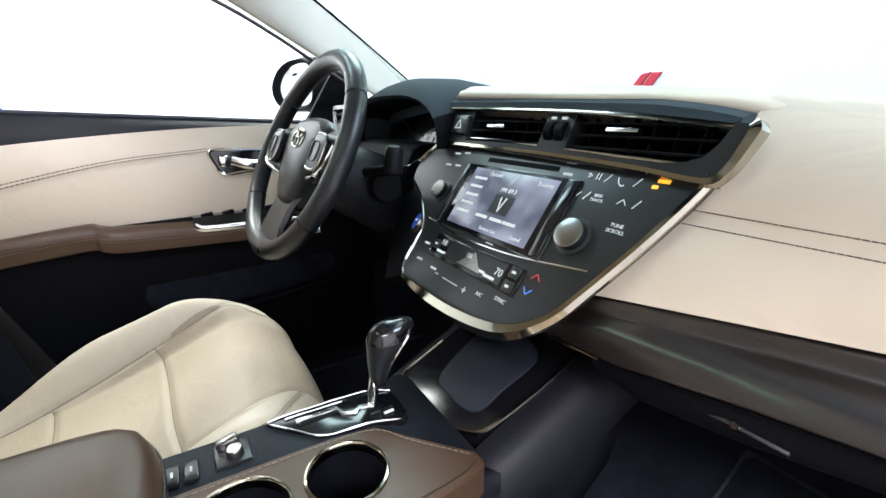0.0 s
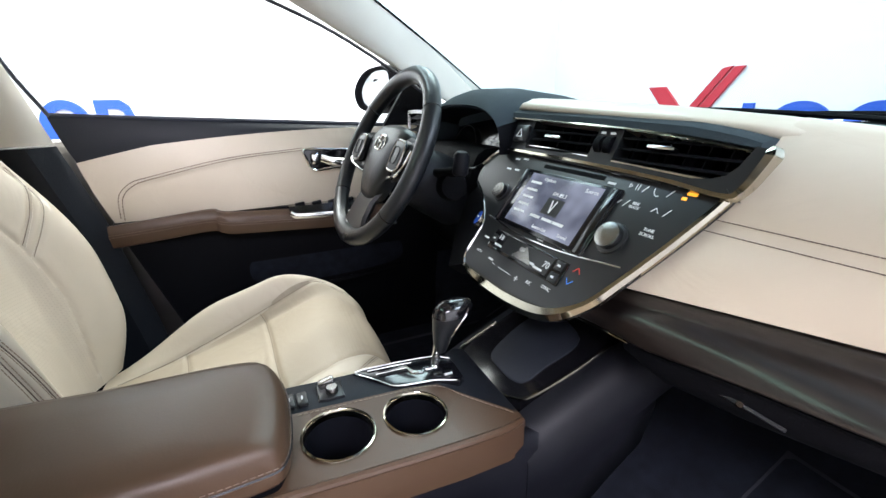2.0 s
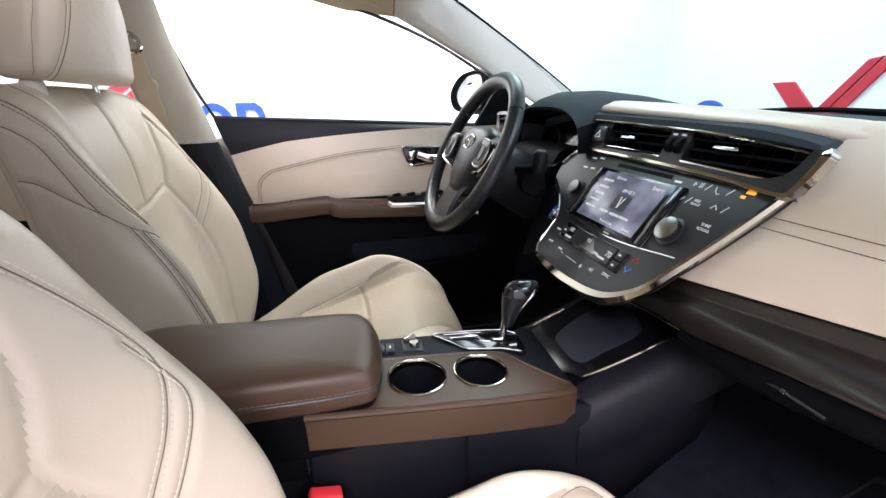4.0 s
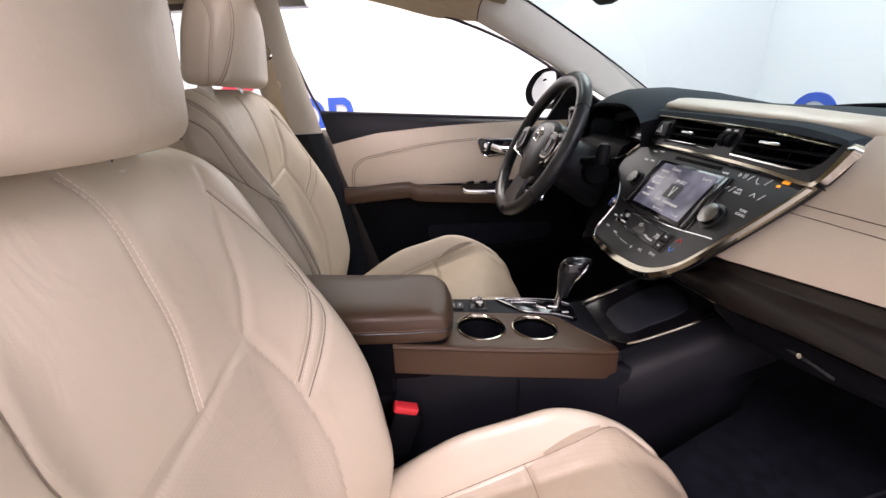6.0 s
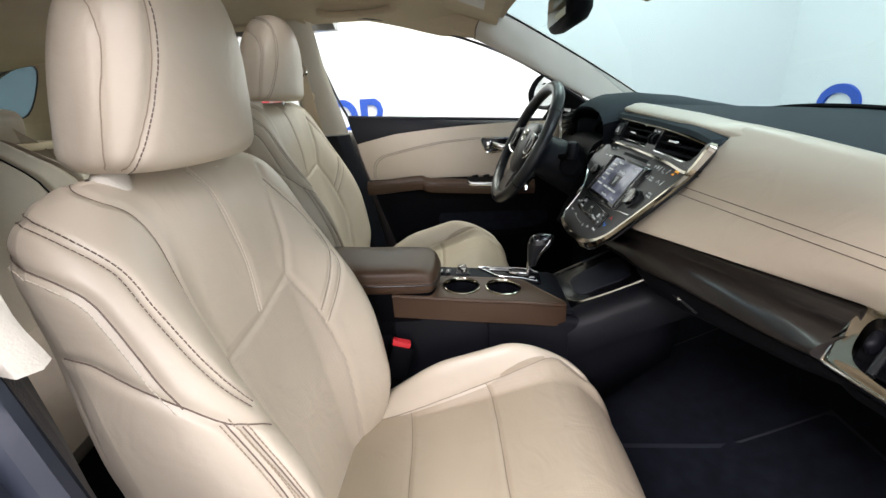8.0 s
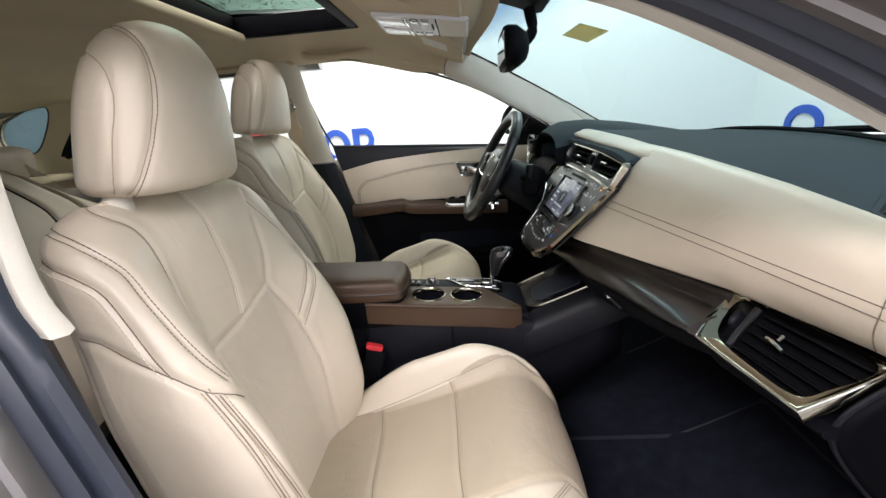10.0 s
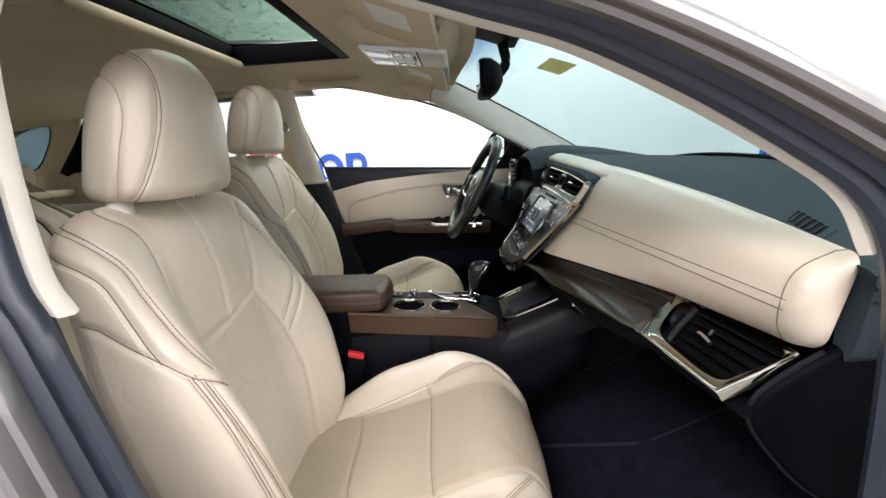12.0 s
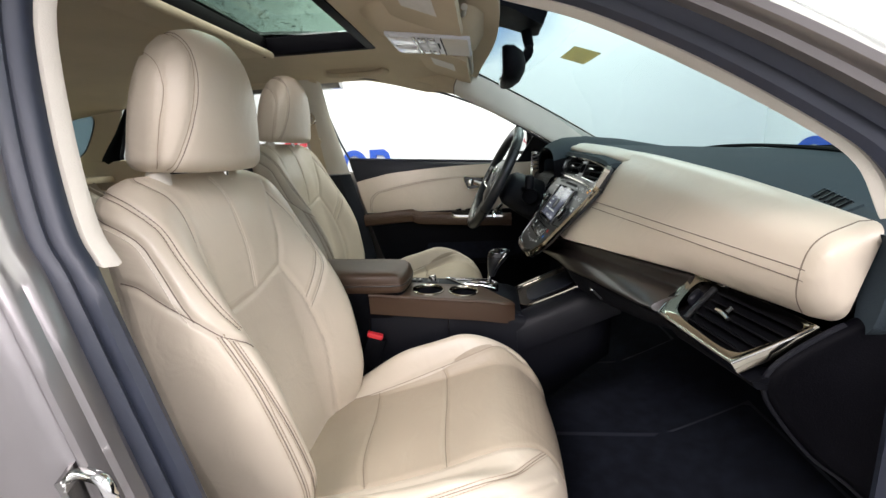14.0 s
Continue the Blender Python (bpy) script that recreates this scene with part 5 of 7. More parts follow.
part("edge_bead", tube([(0.7055, y0 - 0.0195, z) for y0, z, _ in KICK[12:48]], 0.0035, 8), M_SIDE, kick, "satin raised edge bead")

# ---- dashboard ----
dash = thing("dashboard", (XC, 0.45, 0.8), "two-tone dashboard with slate top and cream leather pad", "dashboard")


def crest_z(x):
    return float(np.interp(x, [-0.72, -0.5, -0.30, -0.23, -0.085, 0.10, 0.235, 0.30, 0.42, 0.5, 0.6, 0.68, 0.72, 0.78], [0.962, 1.0, 1.026, 1.032, 1.026, 1.016, 1.005, 0.997, 0.980, 0.968, 0.950, 0.934, 0.926, 0.912]))


def top_z(x, y):
    return crest_z(x) - 0.004 - 0.072 * (y - pad_top_y(x))


def pad_top_y(x):
    return float(np.interp(x, [-0.7, -0.2, 0.2, 0.335, 0.5, 0.7], [0.285, 0.288, 0.298, 0.328, 0.357, 0.386]))


part("dash_top", sheet(lambda u, v: (lambda x, y: Vector((x, y, top_z(x, y) - 0.004 * (1 - smooth(0, 0.06, v)) - 0.010 * smooth(0.722, 0.738, x) ** 1.5)))(XC - 0.72 + 1.428 * u, (pad_top_y(XC - 0.72 + 1.428 * u) + 0.002) * (1 - v) + (0.93 - 0.75 * (min(0.72, abs(-0.72 + 1.428 * u))) ** 2) * v), 90, 20, 0.02), M_TOP, dash, "slate grey soft dash top", 60)
part("defroster_groove", tube([(XC - 0.5 + 0.1 * k, 0.80 - 0.75 * (0.1 * k - 0.5) ** 2, top_z(XC - 0.5 + 0.1 * k, 0.72) + 0.004) for k in range(11)], 0.006, 6, 3), M_BLACK, dash, "black defroster slot")


def mixed(x, a, b, xa=0.22, xb=0.70):
    t = (x - xa) / (xb - xa)
    return a + (b - a) * t


def pad_profile(x):
    """The leather pad's section: bottom, stitch line, crest."""
    yb, zb = float(np.interp(x, [0.16, 0.5, 0.70, 0.75], [0.172, 0.312, 0.362, 0.39])), float(np.interp(x, [0.16, 0.5, 0.70, 0.75], [0.803, 0.815, 0.818, 0.835]))
    ys, zs = mixed(x, 0.233, 0.332), mixed(x, 0.893, 0.873)
    yt, zt = pad_top_y(x), crest_z(x)
    B, S, T = Vector((0, yb, zb)), Vector((0, ys, zs)), Vector((0, yt - 0.012, zt - 0.005))
    out = [Vector((0, yb + 0.022, zb + 0.004)), Vector((0, yb + 0.014, zb - 0.002))]
    for a, b, n, bulge in ((B, S, 9, 0.006), (S, T, 14, 0.013)):
        d = (b - a).normalized()
        side = Vector((0, -d.z, d.y))
        for k in range(n):
            t = k / n
            if a is B and k == 0:
                t = 0.04
            out.append(a.lerp(b, t) + side * bulge * math.sin(math.pi * t))
    out += [T, Vector((0, yt - 0.002, zt - 0.0005)), Vector((0, yt + 0.012, zt)), Vector((0, yt + 0.022, zt - 0.006)), Vector((0, yt + 0.024, zt - 0.03))]
    return out


def bezel_right_x(z):
    """Where the stack's right bezel hides the pad's edge."""
    return float(np.interp(z, [0.80, 0.84, 0.88, 0.912, 0.928, 1.1], [0.105, 0.140, 0.170, 0.195, 0.238, 0.238]))


def pad_end_x(k):
    """The pad's seam to its end cap leans outwards towards the crest."""
    return float(np.interp(k, [0, 2, 5, 11, 27], [0.676, 0.674, 0.680, 0.692, 0.690]))


rings = []
N = 46
for i in range(N + 1):
    ring = []
    for k in range(30):
        x = 0.10 + (pad_end_x(k) - 0.10) * i / N
        x = max(x, bezel_right_x(pad_profile(x)[k].z))
        p = pad_profile(x)[k]
        ring.append(Vector((x, p.y, p.z)))
    rings.append(ring)
part("leather_pad", loft(rings), M_LEATHER, dash, "cream leather passenger dash pad", 60)
# end cap of the pad, rounded towards the door
last = rings[-1]
nose = Vector((0.716, 0.372, 0.880))
rings = []
for k in range(11):
    a = k / 10 * math.pi / 2
    s, c = math.sin(a) ** 0.9, 0.40 + 0.60 * math.cos(a) ** 0.8
    rings.append([Vector((p.x + (nose.x - p.x) * s, nose.y + (p.y - nose.y) * c, nose.z + (p.z - nose.z) * c)) for p in last[1:-2]])
part("pad_end", loft(rings), M_LEATHER, dash, "cream leather end cap", 60)
part("pad_seam", tube([p + Vector((0.0008, 0, 0)) for p in last[2:-2]], 0.0009, 6), M_CREASE, dash)
for dz in (0.0065, -0.0065):
    pts = []
    for i in range(60):
        x = 0.205 + 0.490 * i / 59
        prof = pad_profile(x)
        zt = mixed(x, 0.893, 0.873) + dz
        col = prof[3:25]
        pts.append(Vector((x, float(np.interp(zt, [q.z for q in col], [q.y for q in col])) - 0.0002, zt)))
    part("stitching", stitches(pts, (0, -0.9, 0.3), 0.0042, 0.0008, 0.0006), M_THREAD_D, dash)

cover = part("end_cover", loft([spline([Vector((x, y, z)) for x, y, z in ((0.70, y0, 0.80), (0.722, y0, 0.82), (0.731, y0, 0.87), (0.735, y0, 0.915), (0.733, y0, top_z(0.72, y0) - 0.006), (0.722, y0, top_z(0.72, y0) - 0.0015), (0.70, y0, top_z(0.70, y0) - 0.004))], 4) for y0 in (0.388, 0.394, 0.43, 0.50, 0.58)]), M_TOP, dash, "slate cover closing the end of the dash", 60)
part("cover_seam", tube([(0.7345, 0.391 + 0.03 * k, 0.8885 + 0.0005 * k) for k in range(6)], 0.0011, 6), M_SIDE, cover, "thin light seam")
# cream strip above the vents, running on from the pad to the instrument hood
rings = []
for i in range(49):
    x = -0.232 + 0.552 * i / 48
    zl = float(np.interp(x, [-0.232, -0.055, 0.138, 0.22, 0.248, 0.32], [1.013, 1.005, 0.997, 0.988, 0.984, 0.975]))
    yl = float(np.interp(x, [-0.232, 0.06, 0.16, 0.22, 0.248, 0.32], [0.262, 0.262, 0.266, 0.274, 0.283, 0.315]))
    yt, zt = pad_top_y(x), crest_z(x)
    s = smooth(-0.236, -0.205, x)
    T = Vector((x, yt - 0.012, zt - 0.005))
    L = Vector((x, yl, zl))
    mid = L.lerp(T, 0.5) + Vector((0, -0.005, 0.004))
    ring = [Vector((x, yl + 0.02, zl - 0.012)), L, L.lerp(mid, 0.5) + Vector((0, -0.0025, 0.0015)), mid, T, Vector((x, yt - 0.002, zt - 0.0005)), Vector((x, yt + 0.012, zt)), Vector((x, yt + 0.022, zt - 0.006)), Vector((x, yt + 0.024, zl - 0.03))]
    core = Vector((x, 0.275, 1.008))
    sink = Vector((0, 0.012, -0.006)) * smooth(0.215, 0.30, x)
    rings.append([core + (p - core) * (0.25 + 0.75 * s) + sink for p in ring])
part("leather_strip", loft(rings), M_LEATHER, dash, "cream leather strip above the vents", 60)
# slate lip between strip and chrome line
rings = []
for i in range(31):
    x = -0.25 + 0.488 * i / 30
    f = 0.3 + 0.7 * max(0.0, 1 - (max(0.0, x - 0.15) / 0.096) ** 2) ** 0.5
    zc = float(np.interp(x, [-0.25, 0.0, 0.15, 0.238], [0.994, 0.989, 0.983, 0.975]))
    rings.append([Vector((x, 0.256, zc)), Vector((x, 0.249, zc + 0.003 * f)), Vector((x, 0.252, zc + 0.012 * f)), Vector((x, 0.266, zc + 0.017 * f)), Vector((x, 0.27 + 0.04 * f, zc + 0.014 * f)), Vector((x, 0.27 + 0.04 * f, zc - 0.004))])
part("vent_lip", loft(rings), M_TOP, dash)
part("chrome_line", tube([(x, 0.2475, z) for x, z in ((-0.25, 0.996), (-0.1, 0.993), (0.07, 0.988), (0.16, 0.982), (0.236, 0.974), (0.248, 0.9715))], 0.0022, 6, 5), M_GOLD, dash, "thin warm chrome line")

# lower dash, wood sweep and glove box
def wood_prof(x):
    yb = float(np.interp(x, [0.02, 0.16, 0.3, 0.5, 0.56], [0.155, 0.18, 0.235, 0.295, 0.31]))
    zt = float(np.interp(x, [0.02, 0.16, 0.3, 0.5, 0.56], [0.775, 0.802, 0.806, 0.814, 0.815]))
    zb = float(np.interp(x, [0.02, 0.13, 0.2, 0.3, 0.5, 0.56], [0.745, 0.742, 0.737, 0.748, 0.765, 0.775]))
    yl = float(np.interp(x, [0.02, 0.13, 0.3, 0.45, 0.56], [0.135, 0.165, 0.20, 0.225, 0.245]))
    return yb, zt, yl, zb


rings = []
for i in range(41):
    row = []
    for k in range(9):
        x = 0.02 + (0.503 + 0.040 * k / 8 - 0.02) * i / 40
        yb, zt, yl, zb = wood_prof(x)
        row.append([Vector((x, yb + 0.03, zt)), Vector((x, yb + 0.008, zt - 0.001)), Vector((x, yb + 0.005, zt - 0.010)), Vector((x, yb + 0.003, zt - 0.018)), Vector((x, yb - 0.002, zt - 0.0225)), Vector((x, yb + (yl - yb) * 0.5 - 0.006, zb + (zt - 0.0225 - zb) * 0.58 + 0.004)), Vector((x, yl, zb + 0.006)), Vector((x, yl + 0.003, zb - 0.002)), Vector((x, yl + 0.02, zb - 0.006))][k])
    rings.append(spline(row, 4))
part("wood_sweep", loft(rings), M_WOOD, dash, "dark open-pore wood trim sweep")
part("wood_edge", tube([(x, wood_prof(x)[2] - 0.001, wood_prof(x)[3] - 0.002) for x in [0.02 + 0.0177 * k for k in range(10)]], 0.0016, 6), M_GOLD, dash)
rings = []
for i in range(33):
    x = 0.165 + 0.545 * i / 32
    yb, zt, yl, zb = wood_prof(min(x, 0.56))
    if x > 0.56:
        t = (x - 0.56) / 0.15
        yl, zb = 0.245 + 0.03 * t, 0.768 - 0.012 * t
    hg = float(np.interp(x, [0.165, 0.22, 0.3, 0.5, 0.7], [0.03, 0.05, 0.055, 0.038, 0.018]))
    rings.append(spline([Vector((x, yl + 0.03, zb)), Vector((x, yl + 0.008, zb - 0.004)), Vector((x, yl + 0.010, zb - 0.25 * hg)), Vector((x, yl + 0.016, zb - 0.8 * hg)), Vector((x, yl + 0.035, zb - hg)), Vector((x, yl + 0.12, zb - hg - 0.03)), Vector((x, yl + 0.28, zb - hg - 0.06)), Vector((x, 0.75, zb - hg))], 4))
glove = part("glove_box", loft(rings), M_BLACK, dash, "black glove box lid")
part("latch_slot", loft([[Vector((x, y + a, z + b)) for a, b in ((0, 0.002), (-0.002, 0.0), (0, -0.0025), (0.006, 0))] for x, y, z in ((0.268, 0.209, 0.718), (0.29, 0.209, 0.721), (0.315, 0.213, 0.719), (0.338, 0.218, 0.716))]), M_PANEL, glove)
part("lock", lathe([(0.001, 0.003), (0.0035, 0.003), (0.004, 0.0), (0.001, 0.0)], Matrix.Translation((0.30, 0.209, 0.7225)) @ Euler((radians(75), 0, 0)).to_matrix().to_4x4(), 14), M_CHROME, glove, "chrome lock barrel")
# knee panel on the driver's side
part("knee_panel", loft([spline([Vector((x, 0.30, 0.93)), Vector((x, 0.21, 0.92)), Vector((x, 0.19, 0.80)), Vector((x, 0.24, 0.68)), Vector((x, 0.34, 0.57)), Vector((x, 0.6, 0.55)), Vector((x, 0.6, 0.9))], 4) for x in (-0.70, -0.6, -0.4, -0.32, -0.29)]), M_BLACK, dash)

# instrument hood and cluster
HX, HZ = -0.386, 0.935
hood_out, hood_in = [], []
for k in range(49):
    a = math.pi * (-0.14 + 1.28 * k / 48)
    ca, sa = math.cos(a), math.sin(a)
    def at(rx, rz, y, e=0.68, ca=ca, sa=sa):
        return Vector((HX + rx * math.copysign(abs(ca) ** e, ca), y, HZ + rz * (abs(sa) ** e) * (1 if sa > 0 else -1)))
    hood_in.append([at(0.170, 0.066, 0.31), at(0.181, 0.076, 0.224), at(0.1835, 0.080, 0.213), at(0.186, 0.085, 0.218), at(0.186, 0.085, 0.30)])
    hood_out.append([at(0.1845, 0.082, 0.2125), at(0.187, 0.087, 0.208, 0.70), at(0.188, 0.097, 0.218, 0.74), at(0.189, 0.110, 0.240, 0.78), at(0.190, 0.119, 0.268, 0.82), at(0.192, 0.120, 0.34, 0.86), at(0.196, 0.105, 0.46, 1.0), at(0.20, 0.070, 0.62, 1.0), at(0.17, 0.03, 0.62, 1.0)])
part("instrument_hood", loft(hood_out[10:39]), M_TOP, dash, "slate instrument hood", 60)
for run in (hood_out[5:11], hood_out[38:]):
    part("hood_side", loft(run), M_BLACK, dash, "black side of the instrument hood", 60)
part("hood_lining", loft(hood_in[5:]), M_BLACK, dash, "black lining inside the instrument hood", 60)
clus = part("dial_pod", box((0.36, 0.02, 0.18), Euler((-0.3, 0, 0)).to_matrix().to_4x4(), 0.01, 2, (HX, 0.285, 0.905)), M_GLOSS, dash, "unlit dark instrument cluster")
CM = Matrix.Translation((HX, 0.273, 0.91)) @ Euler((radians(90) - 0.3, 0, 0)).to_matrix().to_4x4()
for gx, gr in ((-0.095, 0.062), (0.095, 0.062)):
    part("dial_ring", tube([CM @ Vector((gx + gr * math.cos(t / 14 * math.pi), gr * math.sin(t / 14 * math.pi), 0.004)) for t in range(28)], 0.0014, 6, loop=True, up=(0, 1, 0)), M_PANEL, clus)
    part("needle", tube([CM @ Vector((gx, 0, 0.006)), CM @ Vector((gx - 0.03, -0.03, 0.006))], 0.0015, 6), M_PRINT, clus)
part("readout_bar", box((0.05, 0.001, 0.004), Euler((-0.3, 0, 0)).to_matrix().to_4x4(), 0, 2, (HX + 0.08, 0.262, 0.945)), M_PRINT, clus)

# side vent by the driver's door
sv = thing("air_vent", (-0.63, 0.2, 0.95), "black side air vent with a dark surround", "air vent", "air vents")
ov = spline([(-0.555, 0.172, 0.870), (-0.585, 0.176, 0.885), (-0.612, 0.181, 0.908), (-0.635, 0.186, 0.930), (-0.668, 0.190, 0.945), (-0.676, 0.192, 0.955), (-0.676, 0.193, 0.990), (-0.672, 0.195, 1.000), (-0.655, 0.197, 1.003), (-0.60, 0.201, 1.004), (-0.56, 0.204, 1.002)], 5)
part("surround", sweep(ov, [(-0.006, -0.003), (-0.005, 0.004), (0.004, 0.005), (0.006, -0.003)], up=(0, -1, 0)), M_ALU, sv, "silver surround")
part("recess", box((0.105, 0.05, 0.075), bevel=0.004, at=(-0.618, 0.238, 0.965)), M_VENT, sv)
for k in range(4):
    part("slat", box((0.085, 0.03, 0.003), Euler((0.3, 0, 0)).to_matrix().to_4x4(), 0.001, 1, (-0.618, 0.205, 0.942 + 0.016 * k)), M_SIDE, sv)
part("dash_corner", loft([[Vector((x, y + 0.02 * k, z)) for y, z in ((0.21, 0.80), (0.20, 0.905), (0.225, 0.91), (0.23, 0.80))] for k, x in enumerate((-0.70, -0.56))]), M_LEATHER, dash, "cream leather dash corner")
part("dash_side_block", box((0.16, 0.24, 0.12), bevel=0.02, at=(-0.63, 0.345, 0.94)), M_TOP, dash)

# ---- centre stack ----
LEAN = math.atan(0.77)
SM = Matrix.Translation((0, 0.165, 0.845)) @ Euler((math.pi / 2 - LEAN, 0, 0)).to_matrix().to_4x4()
stack = thing("centre_stack", (0.04, 0.17, 0.845), "black centre console panel with a screen, knobs and warm chrome rim", "centre console panel")
OUT = [(-0.258, 0.074, 0), (-0.234, 0.108, 0), (-0.199, 0.124, 0), (-0.092, 0.129, 0), (0.089, 0.122, 0), (0.221, 0.117, 0), (0.232, 0.108, 0), (0.211, 0.048, 0), (0.178, -0.026, 0), (0.152, -0.073, 0), (0.106, -0.107, 0), (0.029, -0.121, 0), (-0.052, -0.123, 0), (-0.118, -0.118, 0), (-0.134, -0.10, 0), (-0.138, -0.06, 0), (-0.145, -0.029, 0), (-0.19, 0.008, 0), (-0.245, 0.035, 0)]
outline = spline(OUT, 6, True)
part("face", plate([(p.x, p.y) for p in outline], 0.014, SM), M_PANEL, stack)
rim_lo = spline(OUT[5:14], 8)
k0 = len(rim_lo)
part("rim", sweep([SM @ Vector((p.x, p.y, 0.001)) for p in rim_lo], [(-0.010, -0.004), (-0.004, 0.006), (0.006, 0.006), (0.012, -0.006), (0.006, -0.016), (-0.008, -0.014)], up=SM.to_3x3() @ Vector((0, 0, 1)), scale=[float(np.interp(i / (k0 - 1), [0, 0.3, 0.5, 0.65, 0.85, 1], [0.4, 0.5, 0.62, 1.05, 1.15, 0.5])) for i in range(k0)]), M_GOLD, stack, "warm chrome lower rim")
rim_hi = spline([OUT[18], OUT[0]] + OUT[1:6], 8)
part("rim", tube([SM @ Vector((p.x, p.y, 0.002)) for p in [Vector((-0.31, 0.056, 0)), Vector((-0.285, 0.06, 0))] + rim_hi[9:]], 0.0032, 8), M_CHROME, stack, "bright chrome upper rim")
part("rim", tube([SM @ Vector((p.x, p.y, 0.0)) for p in spline(OUT[13:19], 6)], 0.0026, 6), M_CHROME, stack, "bright chrome side rim")


def on_stack(x, s, h=0.0, turn=0.0):
    return SM @ Matrix.Translation((x, s, h)) @ Matrix.Rotation(turn, 4, "Z")


def stack_box(name, x0, s0, x1, s1, h, material, parent, bevel=0.001, label=""):
    bm = box((abs(x1 - x0), abs(s1 - s0), h), None, bevel, 2)
    bm.transform(on_stack((x0 + x1) / 2, (s0 + s1) / 2, h / 2 - 0.0005))
    return part(name, bm, material, parent, label)


scr = stack_box("touch_screen", -0.112, -0.020, 0.106, 0.086, 0.004, M_GLOSS, stack, 0.002, "touch screen in a gloss black bezel")
stack_box("display", -0.086, -0.012, 0.078, 0.080, 0.0048, M_SCREEN, scr, 0.0, "lit grey-blue display")
for x0, x1 in ((-0.112, -0.104), (0.088, 0.103)):
    stack_box("side_key", x0, -0.018, x1, 0.084, 0.0065, M_GLOSS, scr, 0.002, "bevelled key strip")
for txt, x, s, size in (("Options", -0.035, 0.073, 0.0085), ("Source", 0.06, 0.071, 0.009), ("FM 89.3", 0.005, 0.053, 0.0095), ("Source List", 0.005, -0.006, 0.0075), ("Sound", 0.058, -0.005, 0.0075)):
    words(txt, size, on_stack(x, s, 0.0046), "caption", M_PRINT, scr)
for k in range(5):
    stack_box("caption_bar", -0.078, 0.062 - 0.0135 * k, -0.05, 0.066 - 0.0135 * k, 0.0052, M_PRINT, scr, 0)
for x in (-0.02, 0.01, 0.036):
    stack_box("caption_bar", x - 0.012, 0.008, x + 0.012, 0.0125, 0.0052, M_PRINT, scr, 0)
stack_box("station_picture", -0.014, 0.018, 0.024, 0.046, 0.0051, M_PANEL, scr, 0, "dark square picture with a small mast drawing")
for a in (-0.25, 0.25):
    part("mast_mark", (lambda b: (b.transform(on_stack(0.005 + a * 0.01, 0.032, 0.0054, -a)), b)[1])(box((0.0022, 0.022, 0.0006))), M_PRINT, scr)


def knob(x, s, r, tall):
    k = part("knob", lathe([(r * 1.02, 0.0), (r, tall * 0.15), (r * 0.98, tall * 0.85)], on_stack(x, s), 40), M_GLOSS, stack, "ribbed black knob with brushed metal cap")
    part("cap", lathe([(r * 0.99, tall * 0.84), (r * 0.97, tall), (r * 0.9, tall * 1.03), (0.001, tall * 1.0)], on_stack(x, s), 40), M_ALU, k, "brushed metal cap", 20)
    part("skirt", lathe([(r * 1.25, 0.0), (r * 1.22, 0.003), (r * 1.0, 0.004)], on_stack(x, s), 40), M_PANEL, k)


knob(-0.142, 0.030, 0.0145, 0.013)
knob(0.131, 0.020, 0.0175, 0.013)
slot = stack_box("disc_slot", -0.076, 0.0935, 0.062, 0.1005, 0.001, M_BLACK, stack, 0, "disc slot")
part("divider", tube([on_stack(x, s).translation + SM.to_3x3() @ Vector((0, 0, 0.001)) for x, s in ((-0.135, -0.018), (-0.05, -0.0265), (0.06, -0.024), (0.168, -0.010))], 0.0016, 6, 4), M_CHROME, stack, "thin chrome divider")
for txt, x, s, size in (("SEEK", 0.133, 0.072, 0.0052), ("TRACK", 0.133, 0.0665, 0.0052), ("TUNE", 0.171, 0.044, 0.0058), ("SCROLL", 0.172, 0.0375, 0.0058), ("A/C", 0.048, -0.084, 0.0072), ("SYNC", 0.083, -0.078, 0.0072), ("AUTO", -0.102, -0.082, 0.006), ("PASSENGER", 0.195, 0.1075, 0.0042)):
    words(txt, size, on_stack(x, s, 0.0006), "lettering", M_PRINT, stack)


def mark(pts, x, s, size, material, name="mark"):
    bm = join(*[tube([on_stack(x + a[0] * size, s + a[1] * size, 0.0008).translation, on_stack(x + b[0] * size, s + b[1] * size, 0.0008).translation], 0.0006, 5) for a, b in zip(pts, pts[1:])])
    return part(name, bm, material, stack)


UPV, DNV = [(-1, -0.6), (0, 0.6), (1, -0.6)], [(-1, 0.6), (0, -0.6), (1, 0.6)]
mark(UPV, 0.163, 0.070, 0.005, M_PRINT)
mark(DNV, 0.105, 0.070, 0.005, M_PRINT)
mark([(-1, 1), (-0.6, -0.2), (0.3, -1), (1, -0.7)], 0.150, 0.092, 0.005, M_PRINT)
mark([(-1, -0.7), (0, 0), (-1, 0.7), (-1, -0.7)], 0.112, 0.0945, 0.004, M_PRINT)
mark([(0, -1), (0, 1)], 0.119, 0.0945, 0.004, M_PRINT)
mark([(0, -1), (0, 1)], 0.123, 0.0945, 0.004, M_PRINT)
mark(UPV, 0.114, -0.036, 0.006, M_REDLIT)
mark(DNV, 0.111, -0.055, 0.006, M_BLUELIT)
for x in (0.133, 0.168):
    mark([(-0.6, -1), (0.6, 1)], x, 0.094, 0.005, M_PRINT)
for x in (0.119, 0.179):
    mark([(-0.6, -1), (0.6, 1)], x, 0.070, 0.005, M_PRINT)
mark([(-1, 0), (1, 0)], -0.046, -0.088, 0.004, M_PRINT)
mark([(-1, 0), (1, 0)], 0.02, -0.089, 0.004, M_PRINT)
